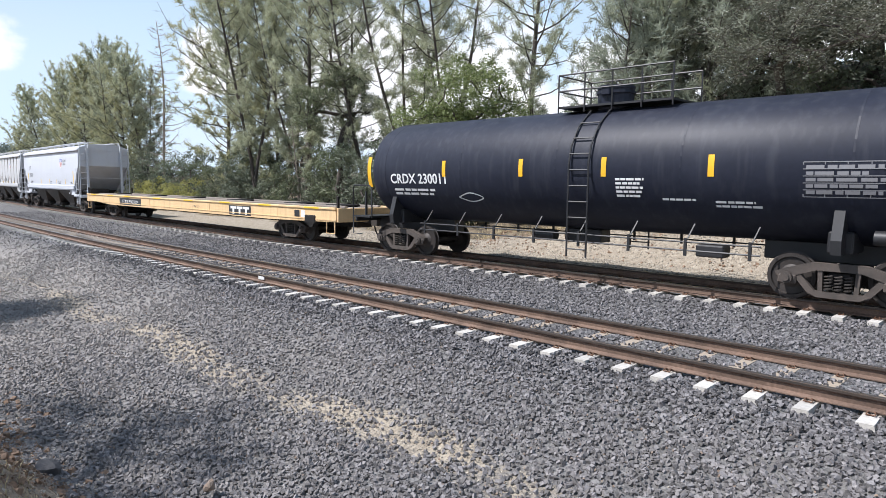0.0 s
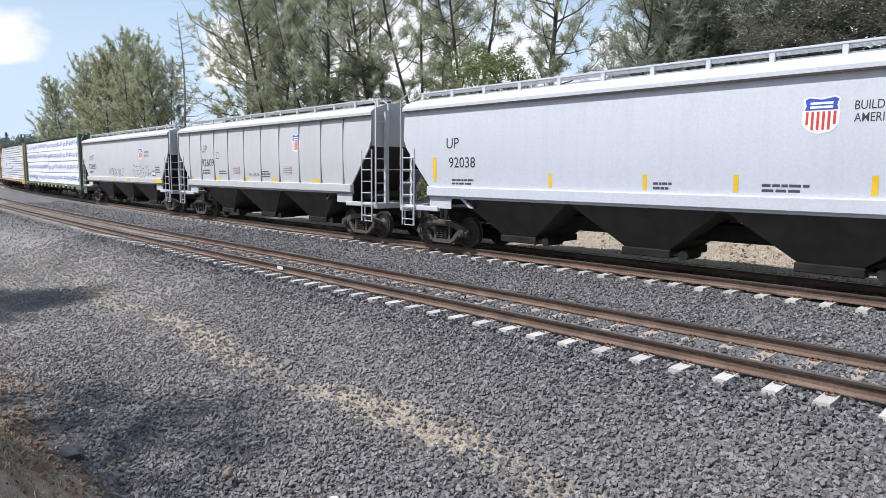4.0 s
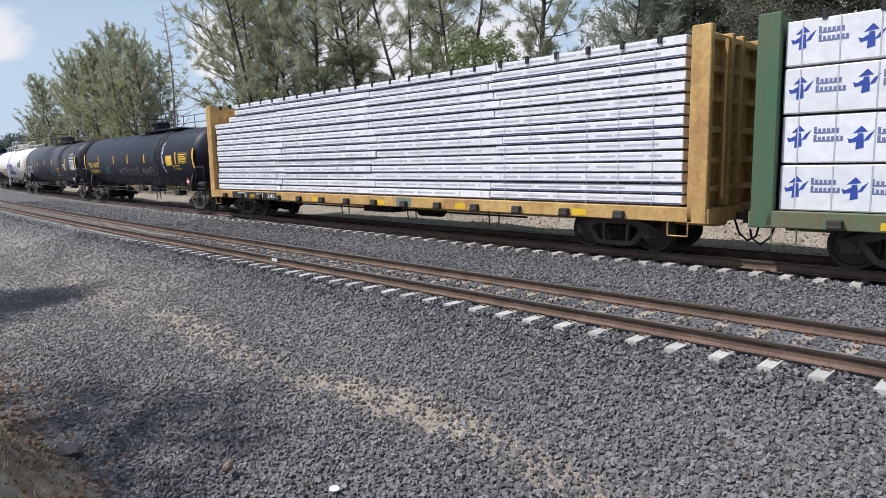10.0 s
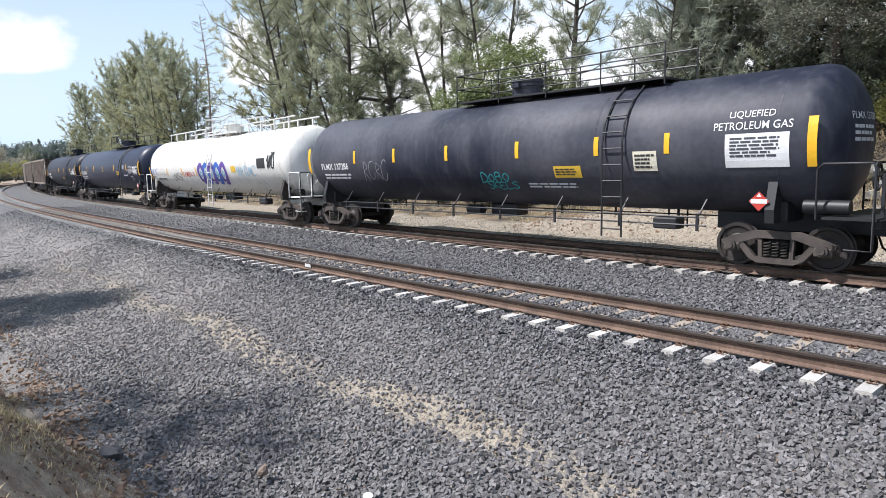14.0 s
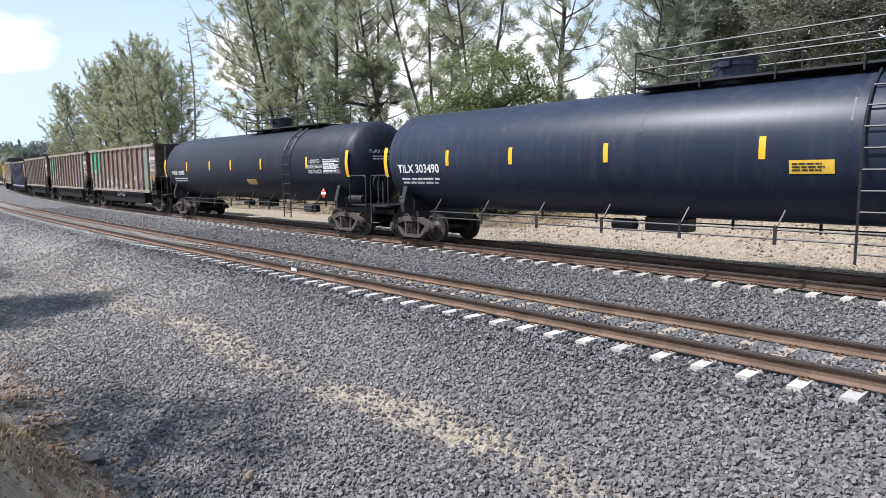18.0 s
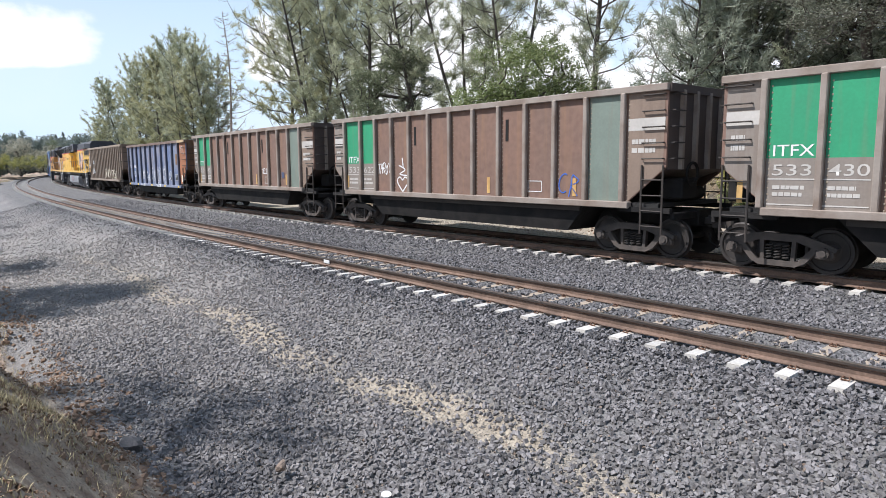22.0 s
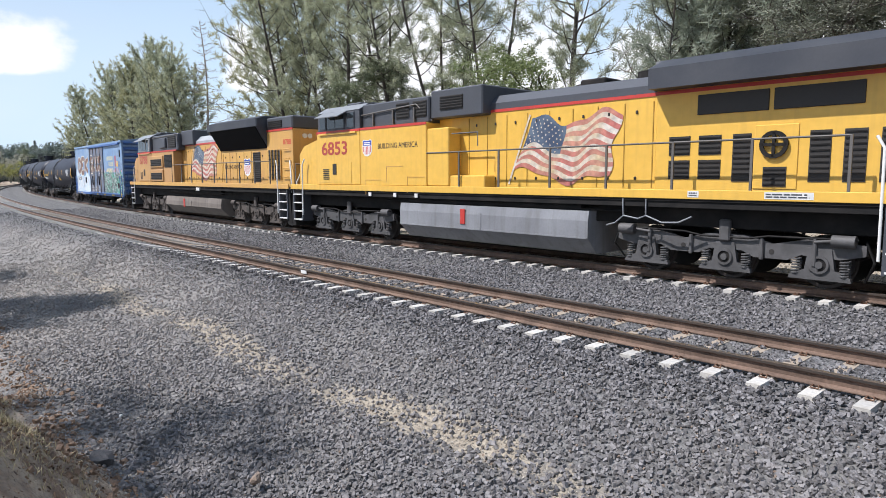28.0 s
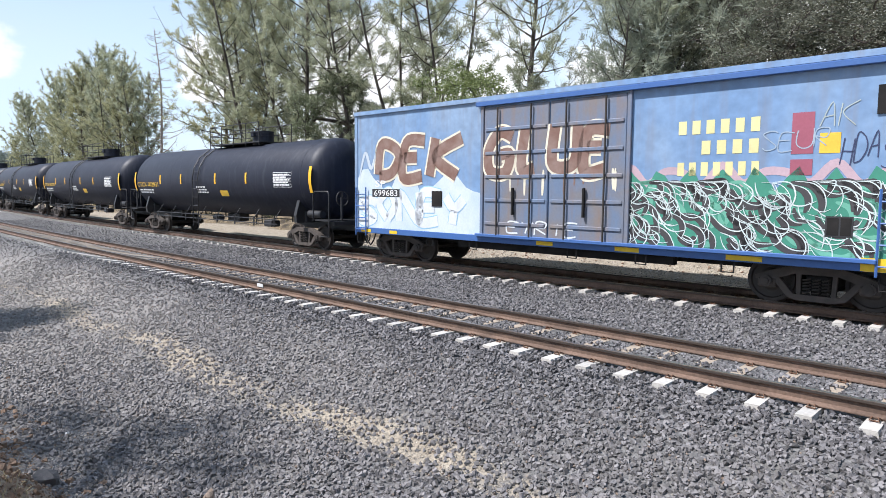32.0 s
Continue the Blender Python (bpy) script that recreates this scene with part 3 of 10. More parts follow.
TIE_MESH, CLIP_MESH = tie_mesh(), clip_mesh()


def lay_ties(track, off, rise, s0, s1, start):
    """Ties as pieces between s0 and s1, each with its clips; farther ones joined."""
    verts, faces = [], []
    base = [v.co.copy() for v in TIE_MESH.vertices]
    polys = [tuple(p.vertices) for p in TIE_MESH.polygons]
    k = -60
    rnd = random.Random(5)
    while True:
        s = start + 0.61 * k
        k += 1
        if s < -40:
            continue
        if s > 170:
            break
        th = float(np.interp(s, SS, THETA))
        m = Matrix.Translation(at(s + rnd.uniform(-.02, .02), off, rise - 0.198)) @ Matrix.Rotation(th + rnd.uniform(-.015, .015), 4, "Z") @ Matrix.Rotation(math.atan(CANT / GAUGE), 4, "Y")
        if s0 <= s <= s1:
            o = part("tie", TIE_MESH, None, track, m=m)
            part("spring_clip", CLIP_MESH, None, o)
        else:
            n = len(verts)
            verts += [tuple(m @ v) for v in base]
            faces += [tuple(i + n for i in p) for p in polys]
    ob = part("far_ties", mesh_from("far_ties", verts, faces, TIE_FAR), None, track, "light concrete ties in the distance")
    ob["kind"] = "stuff"

# ---- paints of the train ----
BLACK = surface("black_tank_paint", (0.011, 0.0135, 0.025), 0.52, col2=(0.022, 0.0255, 0.04), scale=0.5, amount=0.6, fine=8, fine_amount=0.1, bump=0.03, streak=(0.08, 0.083, 0.095), streak_amount=0.2, spec=0.3)
BLACK_FADED = surface("chalky_black_tank_paint", (0.012, 0.015, 0.028), 0.55, col2=(0.12, 0.12, 0.135), scale=0.3, amount=0.75, fine=7, fine_amount=0.15, bump=0.03, streak=(0.09, 0.09, 0.1), streak_amount=0.3, spec=0.3)
NAVY = surface("blue_black_tank_paint", (0.014, 0.02, 0.042), 0.42, col2=(0.024, 0.032, 0.058), scale=0.5, amount=0.5, bump=0.03, streak=(0.09, 0.09, 0.1), streak_amount=0.22, spec=0.32)
WHITE_TANK = surface("white_tank_paint", (0.78, 0.77, 0.73), 0.5, col2=(0.62, 0.57, 0.47), scale=0.4, amount=0.4, bump=0.03, streak=(0.42, 0.34, 0.25), streak_amount=0.4)
GREY_HOPPER = surface("grey_hopper_paint", (0.54, 0.56, 0.60), 0.5, col2=(0.49, 0.505, 0.535), scale=0.45, amount=0.5, bump=0.02, streak=(0.36, 0.34, 0.32), streak_amount=0.14)
GREY_HOPPER2 = surface("pale_hopper_paint", (0.50, 0.50, 0.505), 0.52, col2=(0.43, 0.43, 0.42), scale=0.45, amount=0.55, bump=0.02, streak=(0.36, 0.33, 0.30), streak_amount=0.22)
GREY_LINE = surface("grey_ladder_paint", (0.5, 0.51, 0.53), 0.5, bump=0.02)
GRIME = surface("dark_grime", (0.013, 0.0125, 0.0125), 0.8, col2=(0.035, 0.031, 0.028), scale=2, amount=0.6, bump=0.2, spec=0.2)
GRIME_BROWN = surface("brown_grime", (0.05, 0.04, 0.033), 0.8, col2=(0.025, 0.022, 0.02), scale=2, amount=0.7, bump=0.2)
TRUCK_STEEL = surface("truck_casting", (0.088, 0.071, 0.06), 0.8, 0.0, col2=(0.036, 0.031, 0.028), scale=3, amount=0.7, bump=0.25)
WHEEL_STEEL = surface("wheel_steel", (0.05, 0.042, 0.038), 0.6, 0.3, col2=(0.02, 0.018, 0.017), scale=3, amount=0.6, bump=0.1)
LADDER_BLACK = surface("black_rail_paint", (0.022, 0.022, 0.024), 0.5, bump=0.03)
YELLOW_MARK = surface("yellow_reflector", (0.85, 0.46, 0.02), 0.5, bump=0.0, fine_amount=0.05)
WHITE_INK = surface("white_lettering", (0.75, 0.75, 0.74), 0.6, bump=0.0)
YELLOW_INK = surface("yellow_lettering", (0.80, 0.50, 0.05), 0.6, bump=0.0)
DARK_INK = surface("dark_lettering", (0.03, 0.03, 0.032), 0.6, bump=0.0)
BLUE_INK = surface("blue_print", (0.03, 0.07, 0.36), 0.6, bump=0.0)
RED_INK = surface("red_print", (0.55, 0.05, 0.035), 0.6, bump=0.0)
PALE_BLUE_INK = surface("pale_blue_spray", (0.30, 0.52, 0.68), 0.6, bump=0.0)
TEAL_INK = surface("teal_spray", (0.03, 0.33, 0.34), 0.6, bump=0.0)
PURPLE_INK = surface("purple_spray", (0.13, 0.07, 0.33), 0.6, bump=0.0)
COBALT_INK = surface("blue_spray", (0.04, 0.13, 0.48), 0.6, bump=0.0)
CREAM_INK = surface("cream_spray", (0.72, 0.66, 0.52), 0.6, bump=0.0)
GREEN_INK = surface("green_spray", (0.05, 0.25, 0.17), 0.6, bump=0.0)
SAFETY_YELLOW = surface("safety_yellow", (0.78, 0.5, 0.02), 0.55, bump=0.02)
FLAT_YELLOW = surface("faded_yellow_sill", (0.75, 0.52, 0.275), 0.6, col2=(0.67, 0.45, 0.23), scale=0.6, amount=0.6, bump=0.05, streak=(0.34, 0.23, 0.13), streak_amount=0.25)
DECK = surface("weathered_deck", (0.27, 0.235, 0.2), 0.85, col2=(0.17, 0.15, 0.135), scale=1.2, amount=0.7, bump=0.3)
OLIVE = surface("faded_green_frame", (0.11, 0.145, 0.075), 0.65, col2=(0.16, 0.15, 0.09), scale=0.8, amount=0.7, bump=0.08, streak=(0.18, 0.1, 0.05), streak_amount=0.5)
GREEN_POST = surface("green_bulkhead", (0.05, 0.13, 0.07), 0.6, col2=(0.1, 0.12, 0.06), scale=0.8, amount=0.6, bump=0.06, streak=(0.14, 0.09, 0.05), streak_amount=0.4)
OCHRE = surface("faded_orange_yellow", (0.58, 0.375, 0.13), 0.65, col2=(0.38, 0.19, 0.07), scale=1.6, amount=0.8, fine=9, fine_amount=0.15, bump=0.06, streak=(0.2, 0.1, 0.045), streak_amount=0.3)
WRAP = surface("white_lumber_wrap", (0.80, 0.80, 0.82), 0.42, col2=(0.70, 0.71, 0.74), scale=1.8, amount=0.6, fine=6, fine_amount=0.06, bump=0.5, bump_scale=5, pieces=0.04)
WRAP_BLUE = surface("blue_grey_wrap_stripe", (0.075, 0.095, 0.19), 0.5, bump=0.1)
RUST_BROWN = surface("rusty_brown_side", (0.195, 0.115, 0.084), 0.75, col2=(0.15, 0.10, 0.08), scale=0.5, amount=0.7, fine=6, fine_amount=0.12, bump=0.08, streak=(0.27, 0.15, 0.08), streak_amount=0.45)
RUST_POST = surface("pale_rusty_post", (0.275, 0.235, 0.20), 0.75, col2=(0.17, 0.12, 0.09), scale=1.5, amount=0.8, bump=0.1)
RUST_BROWN2 = surface("taupe_side", (0.225, 0.165, 0.125), 0.75, col2=(0.17, 0.12, 0.09), scale=0.5, amount=0.7, bump=0.08, streak=(0.13, 0.09, 0.07), streak_amount=0.5)
PANEL_GREEN = surface("green_panel", (0.02, 0.28, 0.13), 0.6, col2=(0.03, 0.21, 0.11), scale=0.8, amount=0.5, bump=0.04, streak=(0.2, 0.14, 0.1), streak_amount=0.25)
PANEL_GREYGREEN = surface("grey_green_panel", (0.17, 0.21, 0.175), 0.65, bump=0.05, streak=(0.2, 0.15, 0.11), streak_amount=0.4)
PANEL_GREY = surface("warm_grey_panel", (0.235, 0.2, 0.17), 0.7, bump=0.05, streak=(0.15, 0.1, 0.07), streak_amount=0.4)
SLATE = surface("slate_blue_side", (0.115, 0.155, 0.265), 0.65, col2=(0.225, 0.235, 0.275), scale=0.7, amount=0.9, fine=5, fine_amount=0.14, bump=0.06, streak=(0.23, 0.125, 0.07), streak_amount=0.38)
RUST_CHORD = surface("rust_dark_chord", (0.13, 0.085, 0.068), 0.8, col2=(0.20, 0.15, 0.125), scale=1.1, amount=0.9, bump=0.12)
RUST_END = surface("burnt_rust_end", (0.10, 0.058, 0.04), 0.85, col2=(0.26, 0.13, 0.065), scale=0.9, amount=0.9, bump=0.2, streak=(0.34, 0.24, 0.15), streak_amount=0.4)
ORANGE_RUST = surface("orange_rust", (0.33, 0.13, 0.06), 0.8, col2=(0.14, 0.07, 0.045), scale=1.2, amount=0.8, bump=0.15)
PANEL_ORANGE = surface("orange_panel", (0.62, 0.31, 0.085), 0.65, col2=(0.5, 0.25, 0.08), scale=1, amount=0.5, bump=0.05)
LOCO_YELLOW = surface("locomotive_yellow", (0.71, 0.425, 0.075), 0.36, col2=(0.66, 0.375, 0.055), scale=0.6, amount=0.45, fine=5, fine_amount=0.05, bump=0.03, streak=(0.42, 0.24, 0.06), streak_amount=0.25)
LOCO_YELLOW2 = surface("weathered_locomotive_yellow", (0.60, 0.345, 0.085), 0.5, col2=(0.47, 0.245, 0.09), scale=0.45, amount=0.8, bump=0.03, streak=(0.3, 0.17, 0.08), streak_amount=0.22)
LOCO_YELLOW3 = surface("dull_orange_cab_paint", (0.47, 0.27, 0.10), 0.55, col2=(0.40, 0.205, 0.085), scale=0.5, amount=0.7, bump=0.03, streak=(0.26, 0.15, 0.08), streak_amount=0.35)
NUMBER_RED = surface("number_red", (0.40, 0.06, 0.045), 0.5, bump=0.0)
VISOR_GREY = surface("visor_grey", (0.22, 0.23, 0.245), 0.5, bump=0.03)
LOCO_GREY = surface("locomotive_grey", (0.062, 0.066, 0.078), 0.5, col2=(0.05, 0.052, 0.06), scale=0.7, amount=0.6, bump=0.04)
TANK_GREY = surface("fuel_tank_grey", (0.25, 0.255, 0.27), 0.5, col2=(0.14, 0.14, 0.15), scale=0.8, amount=0.6, bump=0.05, streak=(0.1, 0.09, 0.08), streak_amount=0.4)
TANK_BROWN = surface("dusty_fuel_tank", (0.205, 0.175, 0.15), 0.78, col2=(0.13, 0.108, 0.092), scale=0.9, amount=0.8, bump=0.06, streak=(0.05, 0.045, 0.04), streak_amount=0.4)
# Bluish near-black with greyer patches, for the radiator wings.
RADIATOR_DARK = surface("dark_radiator_grey", (0.03, 0.034, 0.045), 0.55, col2=(0.06, 0.062, 0.07), scale=0.8, amount=0.7, bump=0.04)
TRUCK_GREY = surface("locomotive_truck_grey", (0.10, 0.096, 0.096), 0.65, 0.1, col2=(0.045, 0.043, 0.042), scale=2.5, amount=0.7, bump=0.2)
RED_BAND = surface("red_band", (0.5, 0.045, 0.035), 0.5, bump=0.0)
GRILLE = surface("dark_grille", (0.03, 0.026, 0.023), 0.6, bump=0.1)
GLASS = surface("cab_glass", (0.02, 0.025, 0.03), 0.06, bump=0.0, fine_amount=0.0, spec=0.9)
HANDRAIL = surface("white_handrail", (0.7, 0.69, 0.66), 0.5, bump=0.02)
# Near-black for the radiator's downward-facing side; its shade is put into the colour.
SHADE_BLACK = surface("shade_black", (0.006, 0.006, 0.007), 0.9, bump=0.1, spec=0.1)
RAIL_GREY = surface("grey_handrail", (0.115, 0.105, 0.095), 0.55, bump=0.03)
BOX_BLUE = surface("boxcar_blue", (0.155, 0.265, 0.44), 0.55, col2=(0.25, 0.34, 0.46), scale=0.6, amount=0.7, fine=5, fine_amount=0.12, bump=0.04, streak=(0.2, 0.2, 0.22), streak_amount=0.4)
BOX_DOOR = surface("boxcar_door_blue", (0.13, 0.18, 0.27), 0.65, col2=(0.2, 0.17, 0.15), scale=1.2, amount=0.9, bump=0.06, streak=(0.24, 0.15, 0.1), streak_amount=0.5)
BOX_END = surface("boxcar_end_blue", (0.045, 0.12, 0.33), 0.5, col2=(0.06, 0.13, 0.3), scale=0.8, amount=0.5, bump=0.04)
BOX_PALE = surface("pale_blue_overspray", (0.58, 0.64, 0.68), 0.6, col2=(0.36, 0.48, 0.6), scale=0.9, amount=0.8, bump=0.03)
COAL = surface("coal_dust", (0.02, 0.019, 0.018), 0.9, bump=0.6)

# ---- drawing on sides ----


def flat(y):
    return lambda x, z: (x, y, z)


def on_tank(r, zc, eps=0.008):
    return lambda x, z: (x, -math.sqrt(max((r + eps) ** 2 - (z - zc) ** 2, 0.02)), z)


def decal(name, parent, polys, mat, where, label=""):
    """Thin paint: quads and triangles given in (x, z), laid on a side."""
    v, f = [], []
    for p in polys:
        n = len(v)
        v += [where(x, z) for x, z in p]
        f.append(tuple(range(n, n + len(p))))
    return part(name, mesh_from(name, v, f, mat), None, parent, label)


def quads(x0, x1, z0, z1, nx=1, nz=1):
    xs, zs = np.linspace(x0, x1, nx + 1), np.linspace(z0, z1, nz + 1)
    return [[(xs[i], zs[j]), (xs[i + 1], zs[j]), (xs[i + 1], zs[j + 1]), (xs[i], zs[j + 1])] for i in range(nx) for j in range(nz)]


def ribbon(pts, w, taper=False):
    """A stroke of width w along a smooth line through pts."""
    out, line = [], []
    p = [pts[0]] + list(pts) + [pts[-1]]
    for i in range(1, len(p) - 2):
        for k in range(6):
            t = k / 6
            line.append(tuple(0.5 * (2 * p[i][a] + (p[i + 1][a] - p[i - 1][a]) * t + (2 * p[i - 1][a] - 5 * p[i][a] + 4 * p[i + 1][a] - p[i + 2][a]) * t * t
                                     + (3 * p[i][a] - p[i - 1][a] - 3 * p[i + 1][a] + p[i + 2][a]) * t ** 3) for a in (0, 1)))
    line.append(pts[-1])
    edges = []
    for i, q in enumerate(line):
        a, b = line[max(i - 1, 0)], line[min(i + 1, len(line) - 1)]
        d = math.hypot(b[0] - a[0], b[1] - a[1]) or 1
        ww = w / 2 * (math.sin(math.pi * (i + 0.5) / len(line)) ** 0.5 if taper else 1)
        nx, nz = -(b[1] - a[1]) / d * ww, (b[0] - a[0]) / d * ww
        edges.append(((q[0] + nx, q[1] + nz), (q[0] - nx, q[1] - nz)))
    for (a, b), (c, d) in zip(edges, edges[1:]):
        out.append([a, b, d, c])
    return out


def scribble(name, parent, x0, x1, z0, z1, mat, where, seed, w=0.05, letters=None, label="", passes=1):
    """Spray-can tags: stems, bowls, loops and zigzags in one flowing hand, letter by letter."""
    rnd = random.Random(seed)
    h = z1 - z0
    n = letters or max(2, int((x1 - x0) / (h * 0.75)))
    polys = []
    for i in range(n):
        cw = (x1 - x0) / n
        a = x0 + cw * i
        for _ in range(passes):
            kind = rnd.choice("bowl stem zig loop bowl stem".split())
            jx, jz = rnd.uniform(-0.06, 0.06) * cw, rnd.uniform(-0.08, 0.08) * h
            cx, cz, rx, rz = a + cw * 0.5 + jx, z0 + h * 0.5 + jz, cw * 0.46, h * rnd.uniform(0.38, 0.5)
            slant = rnd.uniform(0.05, 0.22) * h
            if kind == "bowl":
                s, e = rnd.uniform(0.3, 1.2), rnd.uniform(4.6, 6.6)
                pts = [(cx + rx * math.cos(s + (e - s) * k / 11), cz + rz * math.sin(s + (e - s) * k / 11)) for k in range(12)]
            elif kind == "stem":
                pts = [(cx - rx * 0.8, cz - rz), (cx - rx * 0.7, cz), (cx - rx * 0.75, cz + rz)]
                pts += [(cx - rx * 0.7 + rx * 1.3 * math.sin(math.pi * k / 6), cz + rz - rz * 0.95 * k / 6) for k in range(1, 7)]
                pts += [(cx + rx * 0.2, cz - rz * 0.5), (cx + rx * 0.9, cz - rz * rnd.uniform(0.9, 1.2))]
            elif kind == "loop":
                pts = [(cx - rx + 2 * rx * k / 12 + rx * 0.3 * math.sin(k), cz + rz * math.sin(k * 0.95 + i)) for k in range(13)]
            else:
                q = [(cx - rx, cz - rz), (cx - rx * 0.3, cz + rz), (cx + rx * 0.2, cz - rz * 0.4), (cx + rx * 0.6, cz + rz), (cx + rx, cz - rz)]
                pts = []
                for (ax, az), (bx, bz) in zip(q, q[1:]):
                    pts += [(ax + (bx - ax) * k / 3, az + (bz - az) * k / 3) for k in range(3)]
                pts.append(q[-1])
            pts = [(px + slant * (pz - cz) / h, pz) for px, pz in pts]
            polys += ribbon(pts, w * rnd.uniform(0.5, 0.75))
    return decal(name, parent, polys, mat, where, label)


STROKES = {"A": "00 59 90|24 74", "B": "00 09 79 76 05 85 81 00", "C": "98 59 06 02 50 91", "D": "00 09 68 95 61 00", "E": "99 09 00 90|05 65", "F": "99 09 00|05 65", "G": "98 49 05 10 70 94 54", "H": "00 09|90 99|05 95",
           "I": "50 59", "K": "00 09|99 15 90", "L": "09 00 90", "M": "00 09 54 99 90", "N": "00 09 90 99", "O": "50 05 59 95 50", "P": "00 09 89 85 05", "R": "00 09 89 75 05 90", "S": "98 59 07 92 40 01", "T": "09 99|59 50",
           "U": "09 02 50 92 99", "V": "09 50 99", "W": "09 20 56 80 99", "Y": "09 55 99|55 40", "Z": "09 99 00 90"}


def tag(words, name, parent, x0, x1, z0, z1, mat, where, w=0.05, seed=1, label="", halo=None, halo_w=0.0, slant=0.12, bounce=0.1):
    """Sprayed capitals in round strokes, each a little off its line; a halo underneath makes them outlined letters."""
    rnd = random.Random(seed)
    cw, h = (x1 - x0) / len(words), z1 - z0
    deeper = lambda x, z: tuple(np.add(where(x, z), (0, -0.003, 0)))
    lines = []

    def spray():
        under = None
        if halo:
            under = decal(name, parent, [q for p in lines for q in ribbon(p, halo_w)], halo, where, label)
        ob = decal(name if not halo else "letter_fill", under or parent, [q for p in lines for q in ribbon(p, w)], mat, deeper if halo else where, "" if halo else label)
        lines.clear()
        return ob

    for i, c in enumerate(words):
        if c not in STROKES:
            continue
        dz, k, wide = rnd.uniform(-bounce, bounce) * h, rnd.uniform(0.85, 1.1), cw * rnd.uniform(0.74, 0.9)
        for run in STROKES[c].split("|"):
            pts = []
            for p in run.split():
                u, v = int(p[0]) / 9 + rnd.uniform(-0.05, 0.05), int(p[1]) / 9 + rnd.uniform(-0.05, 0.05)
                pts.append((x0 + cw * i + wide * u + slant * h * (v - 0.5), z0 + dz + h * k * v))
            lines.append(pts)
        if h >= 0.3:        # large letters are pieces of their own
            spray()
    if lines:
        spray()


def on_head(half, r=1.53, zc=2.62, head=0.75):
    """Places on a tank's dished end: across and up."""
    return lambda u, z: (half - head + head * math.sqrt(max(1 - (u * u + (z - zc) ** 2) / (r * r), 0.02)) + 0.012, u, z)


def text(words, parent, x0, z0, z1, mat, where, x1=None, name="lettering", bold=0.002):
    """Words in the built-in font between z0 and z1, from x0 on (to x1 if given)."""
    cu = bpy.data.curves.new(name, "FONT")
    cu.body = words
    cu.offset = bold
    cu.resolution_u = 3
    ob = bpy.data.objects.new(name, cu)
    me = bpy.data.meshes.new_from_object(ob)
    bpy.data.objects.remove(ob)
    bpy.data.curves.remove(cu)
    n = len(me.vertices)
    co = np.empty(n * 3, np.float32)
    me.vertices.foreach_get("co", co)
    co = co.reshape(-1, 3)
    lo, hi = co.min(0), co.max(0)
    sz = (z1 - z0) / max(hi[1] - lo[1], 1e-6)
    sx = sz if x1 is None else (x1 - x0) / (hi[0] - lo[0])
    for v in me.vertices:
        v.co = where(x0 + (v.co.x - lo[0]) * sx, z0 + (v.co.y - lo[1]) * sz)
    me.materials.clear()
    me.materials.append(mat)
    return part(name, me, None, parent, label="")


def bars(parent, x0, x1, z0, z1, rows, mat, where, seed=1, name="small_print"):
    """Lines of print too small to read."""
    rnd = random.Random(seed)
    polys, h = [], (z1 - z0) / rows
    for r in range(rows):
        x = x0
        end = x1 - (x1 - x0) * rnd.uniform(0, 0.25)
        while x < end:
            w = min(rnd.uniform(0.1, 0.3) * (x1 - x0), end - x)
            polys += quads(x, x + w * 0.85, z0 + h * r + h * 0.2, z0 + h * r + h * 0.75)
            x += w
    return decal(name, parent, polys, mat, where)


def stripe(parent, x, z0, z1, w, mat, where, name="reflector_stripe"):
    return decal(name, parent, quads(x - w / 2, x + w / 2, z0, z1, 1, 6), mat, where, "yellow reflector stripe" if mat is YELLOW_MARK else "")


def shield(parent, x0, x1, z0, z1, where):
    """A shield: blue head, red and white stripes below."""
    w, h = x1 - x0, z1 - z0
    out = lambda g: [(x0 + w * (0.5 + (a - 0.5) * g), z0 + h * (0.5 + (b - 0.5) * g)) for a, b in ((0.5, 0), (0.8, 0.07), (0.98, 0.25), (1, 0.6), (0.95, 0.72), (1, 0.9), (0.85, 0.97), (0.5, 0.92), (0.15, 0.97), (0, 0.9), (0.05, 0.72), (0, 0.6), (0.02, 0.25), (0.2, 0.07))]
    near = lambda k: (lambda x, z: tuple(np.add(where(x, z), (0, -0.002 * k, 0))))
    e = decal("shield_emblem", parent, [out(1.0)], WHITE_INK, where, "shield emblem in blue, red and white")
    decal("shield_head", e, [[(x0 + w * a, z0 + h * b) for a, b in ((0.06, 0.62), (0.94, 0.62), (0.9, 0.73), (0.94, 0.88), (0.83, 0.93), (0.5, 0.88), (0.17, 0.93), (0.06, 0.88), (0.1, 0.73))]], BLUE_INK, near(1))
    decal("shield_stripes", e, [q for k in range(6) for q in quads(x0 + w * (0.1 + k * 0.145), x0 + w * (0.17 + k * 0.145), z0 + h * (0.12 if 0 < k < 5 else 0.25), z0 + h * 0.58)], RED_INK, near(1))
    decal("shield_bars", e, [q for k in range(2) for q in quads(x0 + w * 0.2, x0 + w * 0.8, z0 + h * (0.66 + k * 0.1), z0 + h * (0.72 + k * 0.1))], WHITE_INK, near(2))


